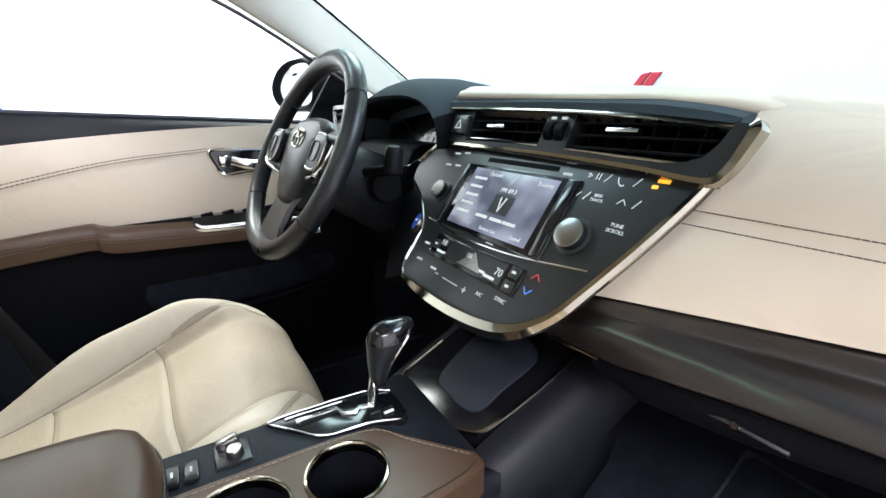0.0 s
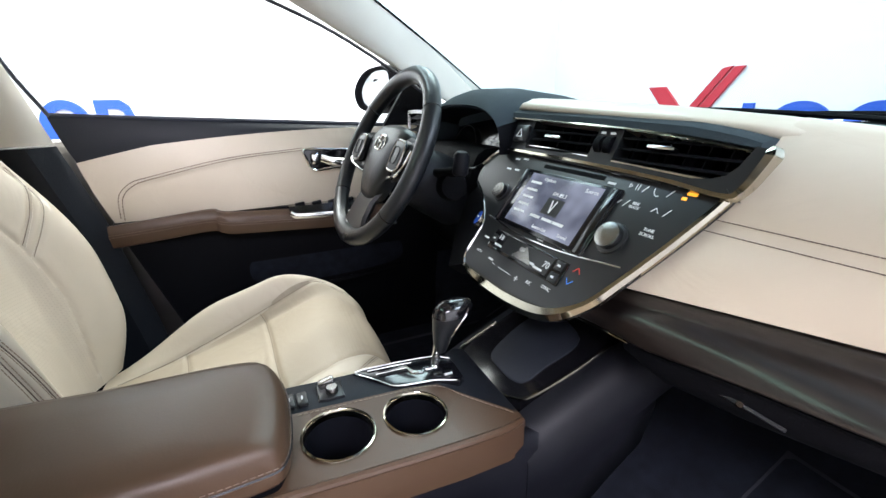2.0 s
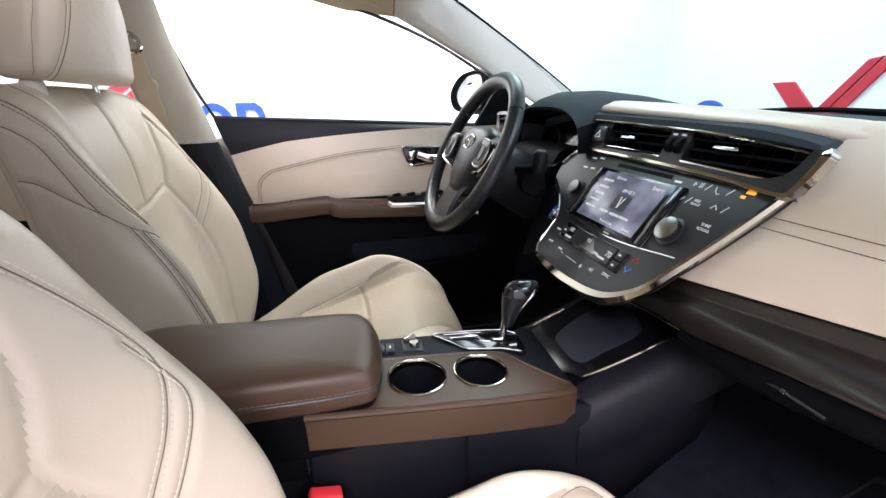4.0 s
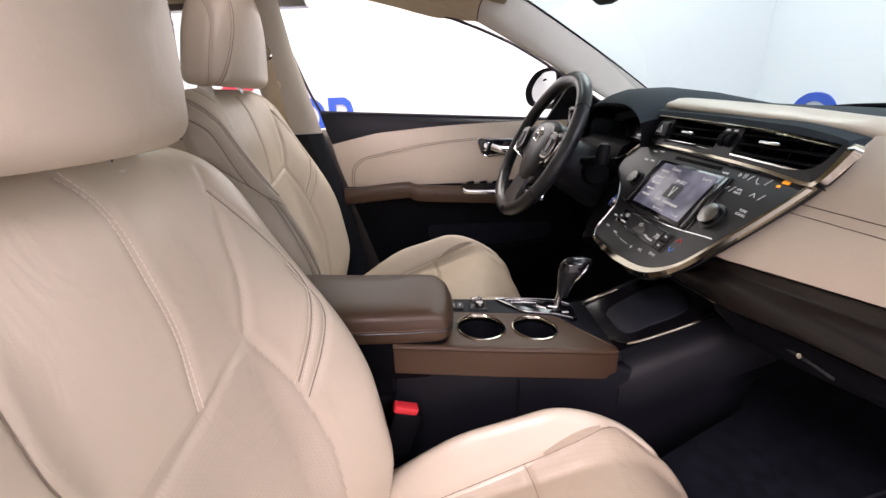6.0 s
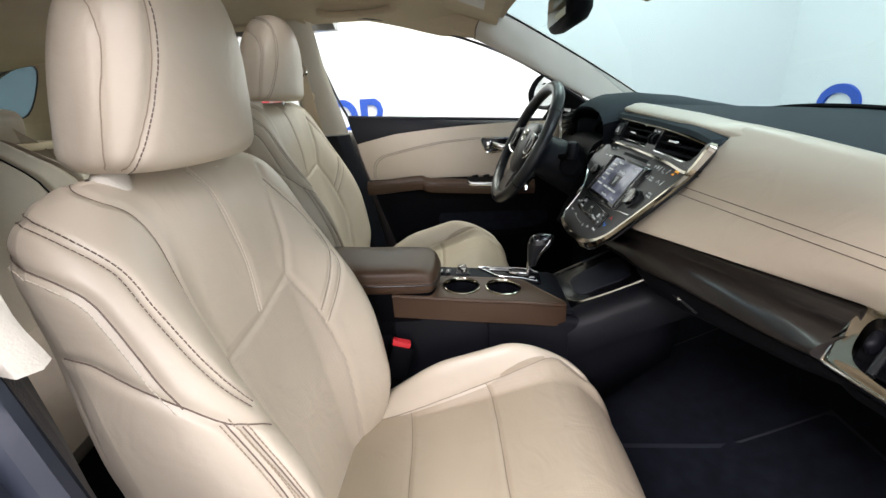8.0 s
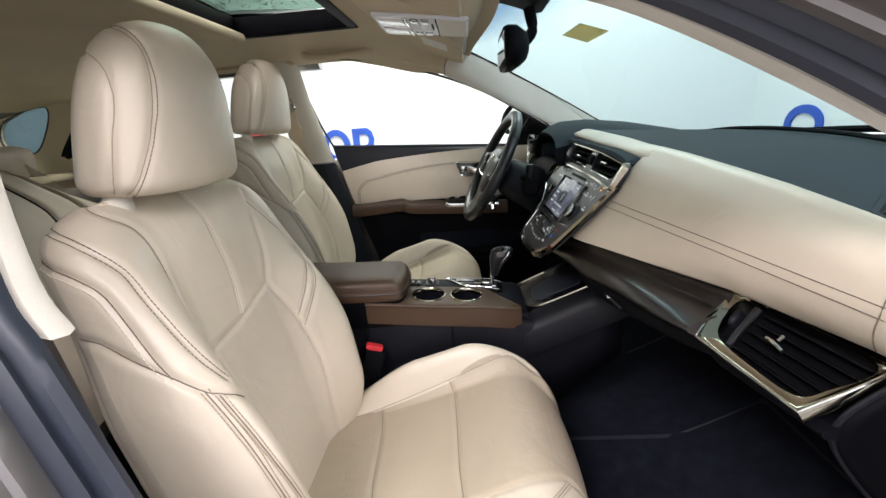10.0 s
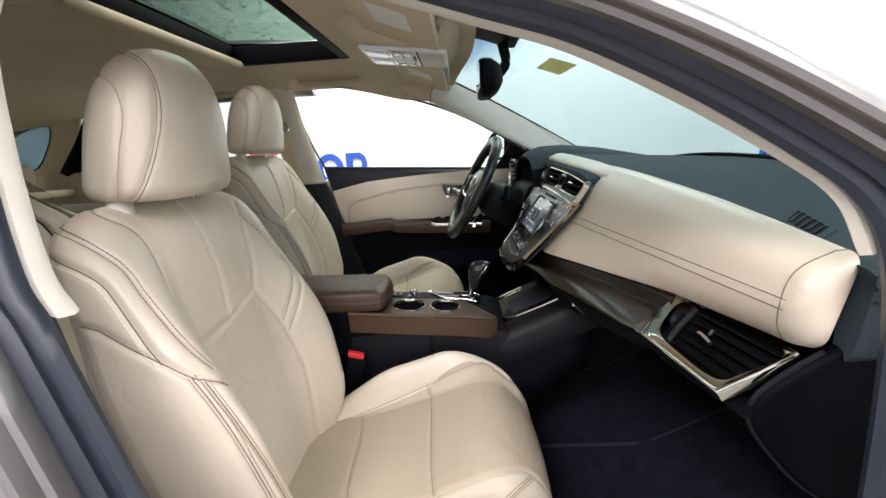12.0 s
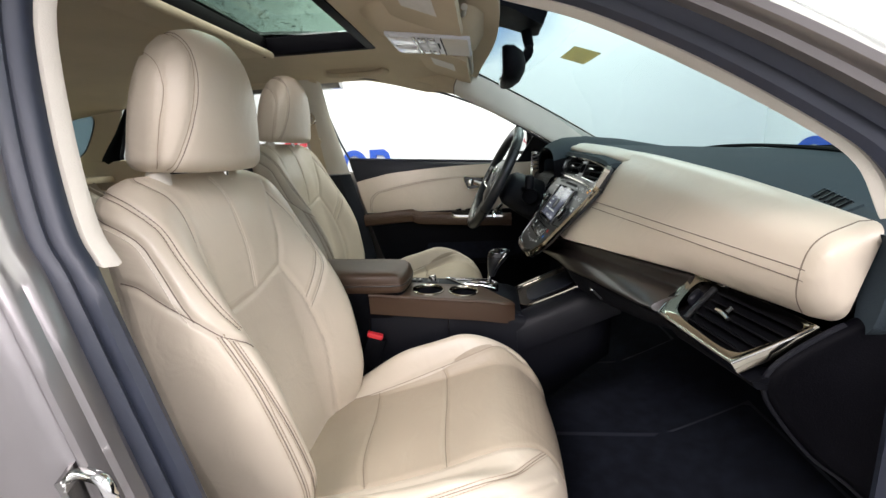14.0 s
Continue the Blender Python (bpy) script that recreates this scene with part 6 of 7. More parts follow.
mark([(0, 1), (0, -1)], 0.02, -0.089, 0.004, M_PRINT)
mark([(-1.5, 0), (1.5, 0)], -0.013, -0.089, 0.012, M_PRINT)
for x, s in ((-0.16, 0.10), (-0.135, 0.103), (-0.168, 0.078), (-0.142, 0.079), (-0.085, 0.113), (-0.01, 0.113), (0.075, 0.108), (-0.105, -0.055), (-0.085, -0.062), (-0.06, -0.084), (0.0, -0.018), (0.018, -0.02), (0.078, 0.092)):
    stack_box("key_print", x - 0.007, s - 0.0016, x + 0.007, s + 0.0016, 0.0012, M_PRINT, stack, 0)
for x, s, w in ((0.193, 0.099, 0.006), (0.187, 0.092, 0.003)):
    stack_box("warning_lamp", x - w, s - 0.0018, x + w, s + 0.0018, 0.0012, M_AMBER, stack, 0, "amber lit lamp")
# climate display
cl = stack_box("climate_display", -0.088, -0.069, 0.098, -0.033, 0.003, M_GLOSS, stack, 0.0015, "dark climate display with lit figures")
stack_box("display_window", -0.05, -0.064, 0.07, -0.036, 0.0034, M_PANEL, cl, 0)
part("fan_mark", plate([(-0.018, -0.062), (0.034, -0.062), (0.008, -0.038)], 0.0006, on_stack(0, 0, 0.0038)), M_ALU, cl)
for txt, x, s, size in (("HI", -0.062, -0.044, 0.012), ("155", 0.0, -0.046, 0.009), ("70", 0.062, -0.05, 0.014)):
    words(txt, size, on_stack(x, s, 0.0036), "figures", M_PRINT, cl)
for x, s in ((-0.06, -0.058), (0.03, -0.058), (0.05, -0.060)):
    stack_box("caption_bar", x - 0.01, s - 0.0018, x + 0.01, s + 0.0018, 0.0042, M_PRINT, cl, 0)
for x, s in ((0.085, -0.042), (0.085, -0.06), (-0.078, -0.05)):
    stack_box("key", x - 0.008, s - 0.007, x + 0.008, s + 0.007, 0.005, M_PANEL, cl, 0.001)
    stack_box("key_print", x - 0.003, s - 0.0015, x + 0.003, s + 0.0015, 0.0056, M_PRINT, cl, 0)

# centre vents
cv = thing("air_vent", (0.03, 0.25, 0.965), "pair of black centre air vents with chrome tabs", "air vent", "air vents")
VM = Matrix.Translation((0, 0.243, 0.966)) @ Euler((math.pi / 2 - 0.42, 0, 0)).to_matrix().to_4x4()


def vent_plate(name, pts, depth, h, material, label=""):
    return part(name, plate(pts, depth, VM @ Matrix.Translation((0, 0, h))), material, cv, label)


vent_plate("recess", [(-0.15, -0.022), (0.235, -0.026), (0.235, 0.012), (0.2, 0.018), (-0.15, 0.028)], 0.004, -0.03, M_GLOSS)
vent_plate("lower_frame", [(-0.185, -0.024), (-0.10, -0.0225), (0.1, -0.0255), (0.228, -0.034), (0.236, -0.042), (-0.2, -0.032)], 0.045, 0.004, M_PANEL)
vent_plate("hazard_plate", [(-0.232, -0.028), (-0.15, -0.026), (-0.148, 0.028), (-0.236, 0.034)], 0.04, 0.0, M_PANEL)
hz = part("hazard_button", (lambda b: (b.transform(VM @ Matrix.Translation((-0.172, 0.002, 0.003))), b)[1])(box((0.040, 0.032, 0.01), None, 0.004, 2)), M_PANEL, cv, "hazard button with a triangle mark")
part("triangle_mark", join(*[tube([VM @ Vector((-0.172 + a[0], 0.001 + a[1], 0.0085)), VM @ Vector((-0.172 + b[0], 0.001 + b[1], 0.0085))], 0.0009, 5) for a, b in (((-0.008, -0.006), (0.008, -0.006)), ((0.008, -0.006), (0, 0.008)), ((0, 0.008), (-0.008, -0.006)))]), M_PRINT, hz)
vent_plate("divider", [(0.008, -0.025), (0.056, -0.025), (0.058, 0.023), (0.012, 0.024)], 0.03, -0.002, M_PANEL)
for dx in (0.024, 0.042):
    part("thumb_wheel", lathe([(0.001, -0.006), (0.013, -0.006), (0.013, 0.006), (0.001, 0.006)], VM @ Matrix.Translation((dx, 0.0, -0.006)) @ Euler((0, radians(90), 0)).to_matrix().to_4x4(), 20), M_BLACK, cv)
    part("wheel_mark", (lambda b: (b.transform(VM @ Matrix.Translation((dx, 0.016, 0.0))), b)[1])(box((0.008, 0.003, 0.002))), M_PRINT, cv)
for x0, x1 in ((-0.147, 0.006), (0.060, 0.225)):
    for k in range(3):
        part("slat", (lambda b: (b.transform(VM @ Matrix.Translation(((x0 + x1) / 2, -0.015 + 0.015 * k, -0.012)) @ Euler((0.35, 0, 0)).to_matrix().to_4x4()), b)[1])(box((x1 - x0, 0.003, 0.02), None, 0.001, 1)), M_BLACK, cv)
    for k in range(6):
        part("fin", (lambda b: (b.transform(VM @ Matrix.Translation((x0 + (x1 - x0) * (k + 0.7) / 6.4, 0.0, -0.022))), b)[1])(box((0.002, 0.044, 0.018))), M_BLACK, cv)
    part("tab", (lambda b: (b.transform(VM @ Matrix.Translation((x0 + (x1 - x0) * 0.42, 0.002, -0.001))), b)[1])(box((0.040, 0.005, 0.012), None, 0.0015, 2)), M_CHROME, cv, "chrome tab")
vent_plate("right_wing", [(0.165, -0.031), (0.198, -0.035), (0.226, -0.040), (0.240, -0.034), (0.247, -0.016), (0.250, 0.002), (0.246, 0.012), (0.236, 0.013), (0.233, 0.004), (0.228, -0.010), (0.220, -0.020), (0.206, -0.026), (0.185, -0.0285)], 0.015, 0.002, M_PANEL)
part("rim", sweep([VM @ Vector(p) for p in spline([(-0.19, -0.03, 0.004), (0.0, -0.0315, 0.004), (0.15, -0.036, 0.004), (0.226, -0.042, 0.004), (0.243, -0.034, 0.004), (0.252, 0.0, 0.002), (0.2515, 0.008, 0.001), (0.248, 0.0115, 0.0)], 6)], [(-0.004, -0.003), (-0.002, 0.004), (0.004, 0.004), (0.006, -0.003)], up=VM.to_3x3() @ Vector((0, 0, 1)), scale=[float(np.interp(i / 42, [0, 0.4, 0.55, 0.75, 0.9, 1], [0.7, 0.8, 1.1, 1.5, 1.4, 0.8])) for i in range(43)]), M_GOLD, cv, "warm chrome rim")

# passenger end vent
ev = thing("air_vent", (0.62, 0.28, 0.79), "black end air vent in a warm chrome frame", "air vent", "air vents")
EA, EB, EC, ED = Vector((0.541, 0.249, 0.766)), Vector((0.703, 0.267, 0.767)), Vector((0.699, 0.356, 0.812)), Vector((0.500, 0.318, 0.812))
EN = (EB - EA).cross(ED - EA).normalized()


def vent_at(u, v, h=0.0):
    """A place on the vent's face: along its lower edge, up under the pad, out of the face."""
    return EA.lerp(EB, u).lerp(ED.lerp(EC, u), v) + EN * h


def vent_loop(uv, n=6):
    return [(a[0] + (b[0] - a[0]) * k / n, a[1] + (b[1] - a[1]) * k / n) for a, b in zip(uv, uv[1:] + uv[:1]) for k in range(n)]


V_OUT = vent_loop([(0, 0), (0.5, 0), (1, 0), (1.01, 0.5), (1, 1.0), (0.5, 1.03), (0, 1.03), (-0.025, 0.5)])
V_IN = [(p.x, p.y) for p in spline([(0.155, 0.22, 0), (0.5, 0.135, 0), (0.86, 0.15, 0), (0.93, 0.42, 0), (0.925, 0.96, 0), (0.5, 1.0, 0), (0.11, 0.98, 0), (0.062, 0.58, 0)], 6, True)]
rings = []
for (a, b), (c, d) in zip(V_OUT, V_IN):
    e, f = a + (c - a) * 0.25, b + (d - b) * 0.25
    g, i = a + (c - a) * 0.45, b + (d - b) * 0.45
    rings.append([vent_at(a, b, -0.012), vent_at(a, b, 0.002), vent_at(a * 0.9 + c * 0.1, b * 0.9 + d * 0.1, 0.004), vent_at(e, f, 0.004), vent_at(g, i, 0.0015), vent_at(c, d, -0.0005), vent_at(c, d, -0.024)])
part("frame", loft(rings, True, False, loop=True), M_GOLD, ev, "warm chrome frame", 50)
part("frame_edge", tube([vent_at(-0.012, 0.28, 0.003), vent_at(0.0, 0.0, 0.003), vent_at(0.5, 0.0, 0.003), vent_at(0.992, 0.008, 0.003), vent_at(1.0, 0.5, 0.003), vent_at(1.0, 0.94, 0.003)], 0.0016, 6), M_CHROME, ev, "bright chrome edge line")
part("recess", loft([[vent_at(c, d, h) for c, d in V_IN] for h in (-0.016, -0.045)], True, True), M_VENT, ev)
part("drum", loft([[vent_at(u + 0.028 * math.cos(t), v, 0.004 * math.sin(t) - 0.007) for t in [math.pi * 2 * q / 12 for q in range(12)]] for u, v in ((0.235, 0.22), (0.215, 0.45), (0.205, 0.7), (0.20, 0.97))]), M_PANEL, ev, "dark grey drum beside the slats", 60)
part("thumb_wheel", loft([[vent_at(0.118 + 0.032 * k * math.cos(t) + 0.01 * math.cos(t) ** 2, 0.66 + 0.17 * k * math.sin(t), h) for t in [math.pi * 2 * q / 20 for q in range(20)]] for k, h in ((1, -0.014), (0.96, -0.004), (0.7, 0.0), (0.3, 0.001))]), M_SIDE, ev, "grey thumb wheel", 60)
for k in range(5):
    v = 0.27 + 0.165 * k
    part("slat", sweep([vent_at(0.26, v + 0.012, -0.010), vent_at(0.6, v, -0.009), vent_at(0.918, v - 0.01, -0.010)], [(-0.0045, -0.008), (-0.003, -0.009), (0.0045, 0.005), (0.003, 0.006)], up=EN), M_VENT, ev)
for k in range(8):
    u = 0.34 + 0.075 * k
    part("fin", sweep([vent_at(u, 0.17, -0.024), vent_at(u, 0.97, -0.024)], [(-0.0009, -0.007), (0.0009, -0.007), (0.0009, 0.006), (-0.0009, 0.006)], up=EN), M_VENT, ev)
part("tab", tube([vent_at(0.43, 0.585, 0.001), vent_at(0.50, 0.565, 0.003), vent_at(0.575, 0.53, 0.001)], 0.0028, 8, 4), M_CHROME, ev, "chrome tab")
part("tab_post", tube([vent_at(0.47, 0.66, -0.006), vent_at(0.475, 0.76, -0.004)], 0.003, 8), M_ALU, ev, "small metal tab post")
# demister vent on top of the dash
dv = thing("air_vent", (0.60, 0.44, 0.95), "slate grey slotted demister vent on the dash top", "air vent", "air vents")
DQ = [(0.592, 0.392), (0.660, 0.390), (0.624, 0.442), (0.527, 0.462)]


def demist_at(u, v, h=0.0):
    x, y = [DQ[0][i] * (1 - u) * (1 - v) + DQ[1][i] * u * (1 - v) + DQ[2][i] * u * v + DQ[3][i] * (1 - u) * v for i in (0, 1)]
    return Vector((x, y, top_z(x, y) + h))


DOUT, DIN = vent_loop([(0, 0), (1, 0), (1, 1), (0, 1)], 4), vent_loop([(0.14, 0.14), (0.86, 0.14), (0.86, 0.86), (0.14, 0.86)], 4)
part("frame", loft([[demist_at(a, b, 0.0), demist_at(a * 0.96 + 0.02, b * 0.96 + 0.02, 0.0025), demist_at(c, d, 0.002), demist_at(c, d, -0.006)] for (a, b), (c, d) in zip(DOUT, DIN)], True, False, loop=True), M_TOP, dv)
part("well", loft([[demist_at(c, d, h) for c, d in DIN] for h in (0.0008, -0.004)]), M_VENT, dv)
for k in range(5):
    part("slat", sweep([demist_at(0.22 + 0.14 * k, 0.15, 0.003), demist_at(0.22 + 0.14 * k, 0.85, 0.003)], [(-0.0010, -0.002), (0.0010, -0.002), (0.0018, 0.0006), (0.0006, 0.0006)]), M_SIDE, dv)

# ---- steering wheel ----
WC = Vector((-0.374, 0.021, 0.922))
WM = Matrix.Translation(WC) @ Euler((radians(90 - 28.4), 0, radians(4.9)), "XYZ").to_matrix().to_4x4()
wheel = thing("steering_wheel", WC, "black leather four-spoke steering wheel with silver inserts", "steering wheel")
RW = 0.1825
part("rim", loft([[WM @ Vector(((RW + 0.0182 * math.cos(b)) * math.cos(a), (RW + 0.0182 * math.cos(b)) * math.sin(a), 0.0172 * math.sin(b))) for b in [2 * math.pi * k / 12 for k in range(12)]] for a in [2 * math.pi * k / 72 for k in range(72)]], True, False, loop=True), M_WHEEL, wheel, "worn black leather rim")
for a in (35, 145, 215, 325):
    a = radians(a)
    part("rim_seam", tube([WM @ Vector(((RW + 0.0185 * math.cos(b)) * math.cos(a), (RW + 0.0185 * math.cos(b)) * math.sin(a), 0.0175 * math.sin(b))) for b in [2 * math.pi * k / 12 for k in range(12)]], 0.0008, 5, loop=True, up=(1, 0, 0)), M_GLOSS, wheel)
WH = WM @ Matrix.Translation((0, 0, 0.026)) @ Matrix.Diagonal((1.2, 1.18, 1.0, 1))
hub_o = spline([(-0.072, 0.038, 0), (-0.046, 0.056, 0), (0, 0.061, 0), (0.046, 0.056, 0), (0.072, 0.038, 0), (0.069, 0.010, 0), (0.054, -0.03, 0), (0.036, -0.066, 0), (0.018, -0.078, 0), (-0.018, -0.078, 0), (-0.036, -0.066, 0), (-0.054, -0.03, 0), (-0.069, 0.010, 0)], 4, True)
part("airbag_cover", loft([[WH @ Vector((p.x * s, p.y * s, z)) for p in hub_o] for s, z in ((1.02, -0.055), (1.03, -0.035), (0.97, -0.026), (0.8, -0.019), (0.4, -0.015))]), M_WHEEL, wheel, "black padded hub cover")
for s in (-1, 1):
    part("spoke", loft([[WH @ Vector((s * x, y + h * u, z + d)) for u, d in ((-1, 0), (-0.8, 0.008), (0.8, 0.008), (1, 0), (0.8, -0.012), (-0.8, -0.012))] for x, y, h, z in ((0.06, 0.005, 0.042, -0.042), (0.095, 0.004, 0.038, -0.03), (0.13, 0.006, 0.030, -0.028), (0.160, 0.01, 0.026, -0.028))]), M_WHEEL, wheel)
    part("spoke_insert", loft([[WH @ Vector((s * x, y, z)) for y in (y0, y1)] + [WH @ Vector((s * x, y, z - 0.004)) for y in (y1, y0)] for x, y0, y1, z in ((0.078, -0.034, -0.016, -0.0285), (0.10, -0.030, -0.016, -0.0165), (0.116, -0.022, 0.020, -0.0165))]), M_ALU if s > 0 else M_PANEL, wheel, "silver spoke insert" if s > 0 else "")
    pad_o = spline([(s * (0.094 + 0.020 * a), 0.005 + 0.026 * b, 0) for a, b in ((-1, -0.6), (-1, 0.7), (-0.7, 1), (0.6, 0.9), (1, 0.5), (1, -0.5), (0.6, -0.95), (-0.7, -0.95))], 4, True)
    pad_c = Vector((s * 0.094, 0.005, 0))
    part("pad_surround", tube([WH @ Vector((p.x, p.y, -0.0125)) for p in pad_o], 0.0028, 8, loop=True, up=WH.to_3x3() @ Vector((0, 0, 1))), M_ALU, wheel, "silver button surround")
    pad = part("button_pad", loft([[WH @ (pad_c + (p - pad_c) * k + Vector((0, 0, z))) for p in pad_o] for k, z in ((0.98, -0.022), (0.95, -0.011), (0.6, -0.009))]), M_PANEL, wheel, "black button pad")
    part("button_ring", tube([WH @ (pad_c + (p - pad_c) * 0.55 + Vector((0, 0, -0.0085))) for p in pad_o], 0.0012, 6, loop=True, up=WH.to_3x3() @ Vector((0, 0, 1))), M_SIDE, pad)
    part("lower_trim", tube([WH @ Vector((s * x, y, z)) for x, y, z in ((0.060, -0.036, -0.028), (0.085, -0.032, -0.018), (0.112, -0.026, -0.016), (0.126, -0.006, -0.017), (0.130, 0.018, -0.018))], 0.0032, 8, 4), M_CHROME, wheel, "silver trim under the buttons")
part("lower_spoke", loft([[WH @ Vector((u * w, y, z + d)) for u, d in ((-1, -0.004), (-0.92, 0.004), (-0.5, 0.002), (0.5, 0.002), (0.92, 0.004), (1, -0.004), (0.7, -0.014), (-0.7, -0.014))] for y, w, z in ((-0.055, 0.042, -0.040), (-0.085, 0.037, -0.031), (-0.115, 0.040, -0.028), (-0.140, 0.050, -0.029), (-0.152, 0.058, -0.030))]), M_PANEL, wheel, "satin grey lower spoke")
for rx, ry, dy in ((0.022, 0.015, 0), (0.007, 0.015, 0), (0.014, 0.006, 0.007)):
    part("badge_ring", tube([WH @ Vector((rx * math.cos(t / 12 * math.pi), 0.022 + dy + ry * math.sin(t / 12 * math.pi), -0.014)) for t in range(24)], 0.0014, 6, loop=True, up=(0, 1, 0)), M_CHROME, wheel, "plain chrome badge ring")
col = thing("steering_column", (-0.358, 0.1, 0.86), "black steering column shroud with stalks", "steering column")
part("shroud", loft([[WM @ Vector((x * 1.0, y, z)) for x, y in [(0.062 * math.cos(a) * k, -0.005 + 0.052 * math.sin(a) * k) for a in [2 * math.pi * q / 20 for q in range(20)]]] for k, z in ((0.95, -0.050), (1.2, -0.066), (1.35, -0.12), (1.5, -0.21))]), M_DARKTRIM, col, "", 60)
part("stalk", tube([WM @ Vector(p) for p in ((0.06, 0.012, -0.10), (0.11, 0.02, -0.10), (0.17, 0.03, -0.095))], 0.010, 10, 4), M_BLACK, col)
part("stalk_end", lathe([(0.001, 0.024), (0.010, 0.024), (0.015, 0.018), (0.0155, -0.018), (0.010, -0.022), (0.001, -0.022)], WM @ Matrix.Translation((0.172, 0.040, -0.088)) @ Euler((radians(-62), radians(18), 0)).to_matrix().to_4x4(), 18), M_SIDE, col, "grey stalk end")
part("stalk", tube([WM @ Vector(p) for p in ((-0.06, 0.012, -0.10), (-0.11, 0.02, -0.10), (-0.17, 0.03, -0.095))], 0.009, 10, 4), M_BLACK, col)
part("column_lever", tube([WM @ Vector(p) for p in ((0.05, -0.07, -0.06), (0.075, -0.10, -0.045), (0.085, -0.12, -0.05))], 0.006, 8, 4), M_CHROME, col, "small chrome hook")
part("collar", lathe([(0.001, 0.02), (0.026, 0.02), (0.03, 0.0), (0.03, -0.03), (0.001, -0.03)], WM @ Matrix.Translation((0.115, 0.0, -0.125)) @ Euler((0, radians(70), 0)).to_matrix().to_4x4(), 20), M_BLACK, col)
sb = thing("start_button", (-0.155, 0.13, 0.825), "round blue start button with a silver ring", "start button")
SBM = SM @ Matrix.Translation((-0.172, -0.03, -0.012)) @ Euler((0, -0.35, 0)).to_matrix().to_4x4()
part("button", lathe([(0.001, 0.008), (0.013, 0.008), (0.015, 0.005), (0.0155, 0.0), (0.001, 0.0)], SBM, 24), M_STARTBLUE, sb, "blue button face")
part("ring", lathe([(0.0165, 0.0), (0.017, 0.008), (0.0195, 0.008), (0.020, 0.0)], SBM, 24), M_ALU, sb, "silver ring")
part("label_bars", (lambda b: (b.transform(SBM @ Matrix.Translation((0, 0.002, 0.0085))), b)[1])(box((0.013, 0.0025, 0.0006))), M_PRINT, sb)
part("side_fairing", loft([[SM @ Vector((x, s, h)) for x, s in ((-0.14, -0.118), (-0.145, -0.03), (-0.19, 0.008), (-0.25, 0.035), (-0.27, 0.0), (-0.22, -0.09), (-0.18, -0.14))] for h in (-0.012, -0.05)]), M_BLACK, stack)

# ---- centre console ----
con = thing("centre_console", (0.03, -0.15, 0.28), "black centre console with brown leather sides and cup holders", "centre console")


def con_z(y):
    return 0.6525 - 0.07 * (y + 0.1) if y < -0.02 else 0.6469 - 0.25 * (y + 0.02)


def draped(poly, lift, down, material, name, label="", bevel=0.003):
    """A plate with the given outline that follows the console's slope."""
    bm = plate(poly, down, Matrix(), bevel)
    for v in bm.verts:
        v.co.z += con_z(v.co.y) + lift
    return part(name, bm, material, con, label)


CUPS = [(0.0925, -0.178, 0.0425), (0.0905, -0.081, 0.040)]


def holed(outer, holes, lift, down):
    """A plate with round holes, cut by triangulating rings round each hole."""
    bm = bmesh.new()
    edges = []
    for loop in [outer] + [[(cx + r * math.cos(2 * math.pi * k / 40), cy + r * math.sin(2 * math.pi * k / 40)) for k in range(40)] for cx, cy, r in holes]:
        vs = [bm.verts.new((x, y, 0)) for x, y in loop]
        edges += [bm.edges.new((vs[i], vs[(i + 1) % len(vs)])) for i in range(len(vs))]
    bmesh.ops.triangle_fill(bm, use_beauty=True, use_dissolve=False, edges=edges)
    bad = [f for f in bm.faces if any((f.calc_center_median().x - cx) ** 2 + (f.calc_center_median().y - cy) ** 2 < (0.97 * r) ** 2 for cx, cy, r in holes)]
    bmesh.ops.delete(bm, geom=bad, context="FACES")
    r = bmesh.ops.extrude_face_region(bm, geom=bm.faces[:])
    for v in [g for g in r["geom"] if isinstance(g, bmesh.types.BMVert)]:
        v.co.z -= down
    for v in bm.verts:
        v.co.z += con_z(v.co.y) + lift
    return bm


brown = [(0.040, -0.33), (0.155, -0.33), (0.160, -0.15), (0.160, -0.04), (0.150, 0.025), (0.138, 0.055), (0.122, 0.055), (0.075, -0.003), (0.045, -0.032), (0.038, -0.08), (0.038, -0.2)]
bl = part("brown_side", holed(brown, CUPS, 0.0, 0.055), M_BROWN, con, "brown leather console side", 30)
part("edge_roll", tube([(x, y, con_z(y) - 0.003) for x, y in ((0.1545, -0.33), (0.1575, -0.15), (0.157, -0.04), (0.147, 0.022), (0.136, 0.050))], 0.005, 8, 5), M_BROWN, bl)
part("stitching", stitches([(x, y, con_z(y) + 0.0004) for x, y in spline([(0.044, -0.22, 0), (0.043, -0.08, 0), (0.050, -0.033, 0), (0.08, -0.005, 0), (0.124, 0.048, 0)], 8) and [(p.x, p.y) for p in spline([(0.044, -0.22, 0), (0.043, -0.08, 0), (0.050, -0.033, 0), (0.08, -0.005, 0), (0.124, 0.048, 0)], 8)]], (0, 0, 1)), M_CREASE, bl)
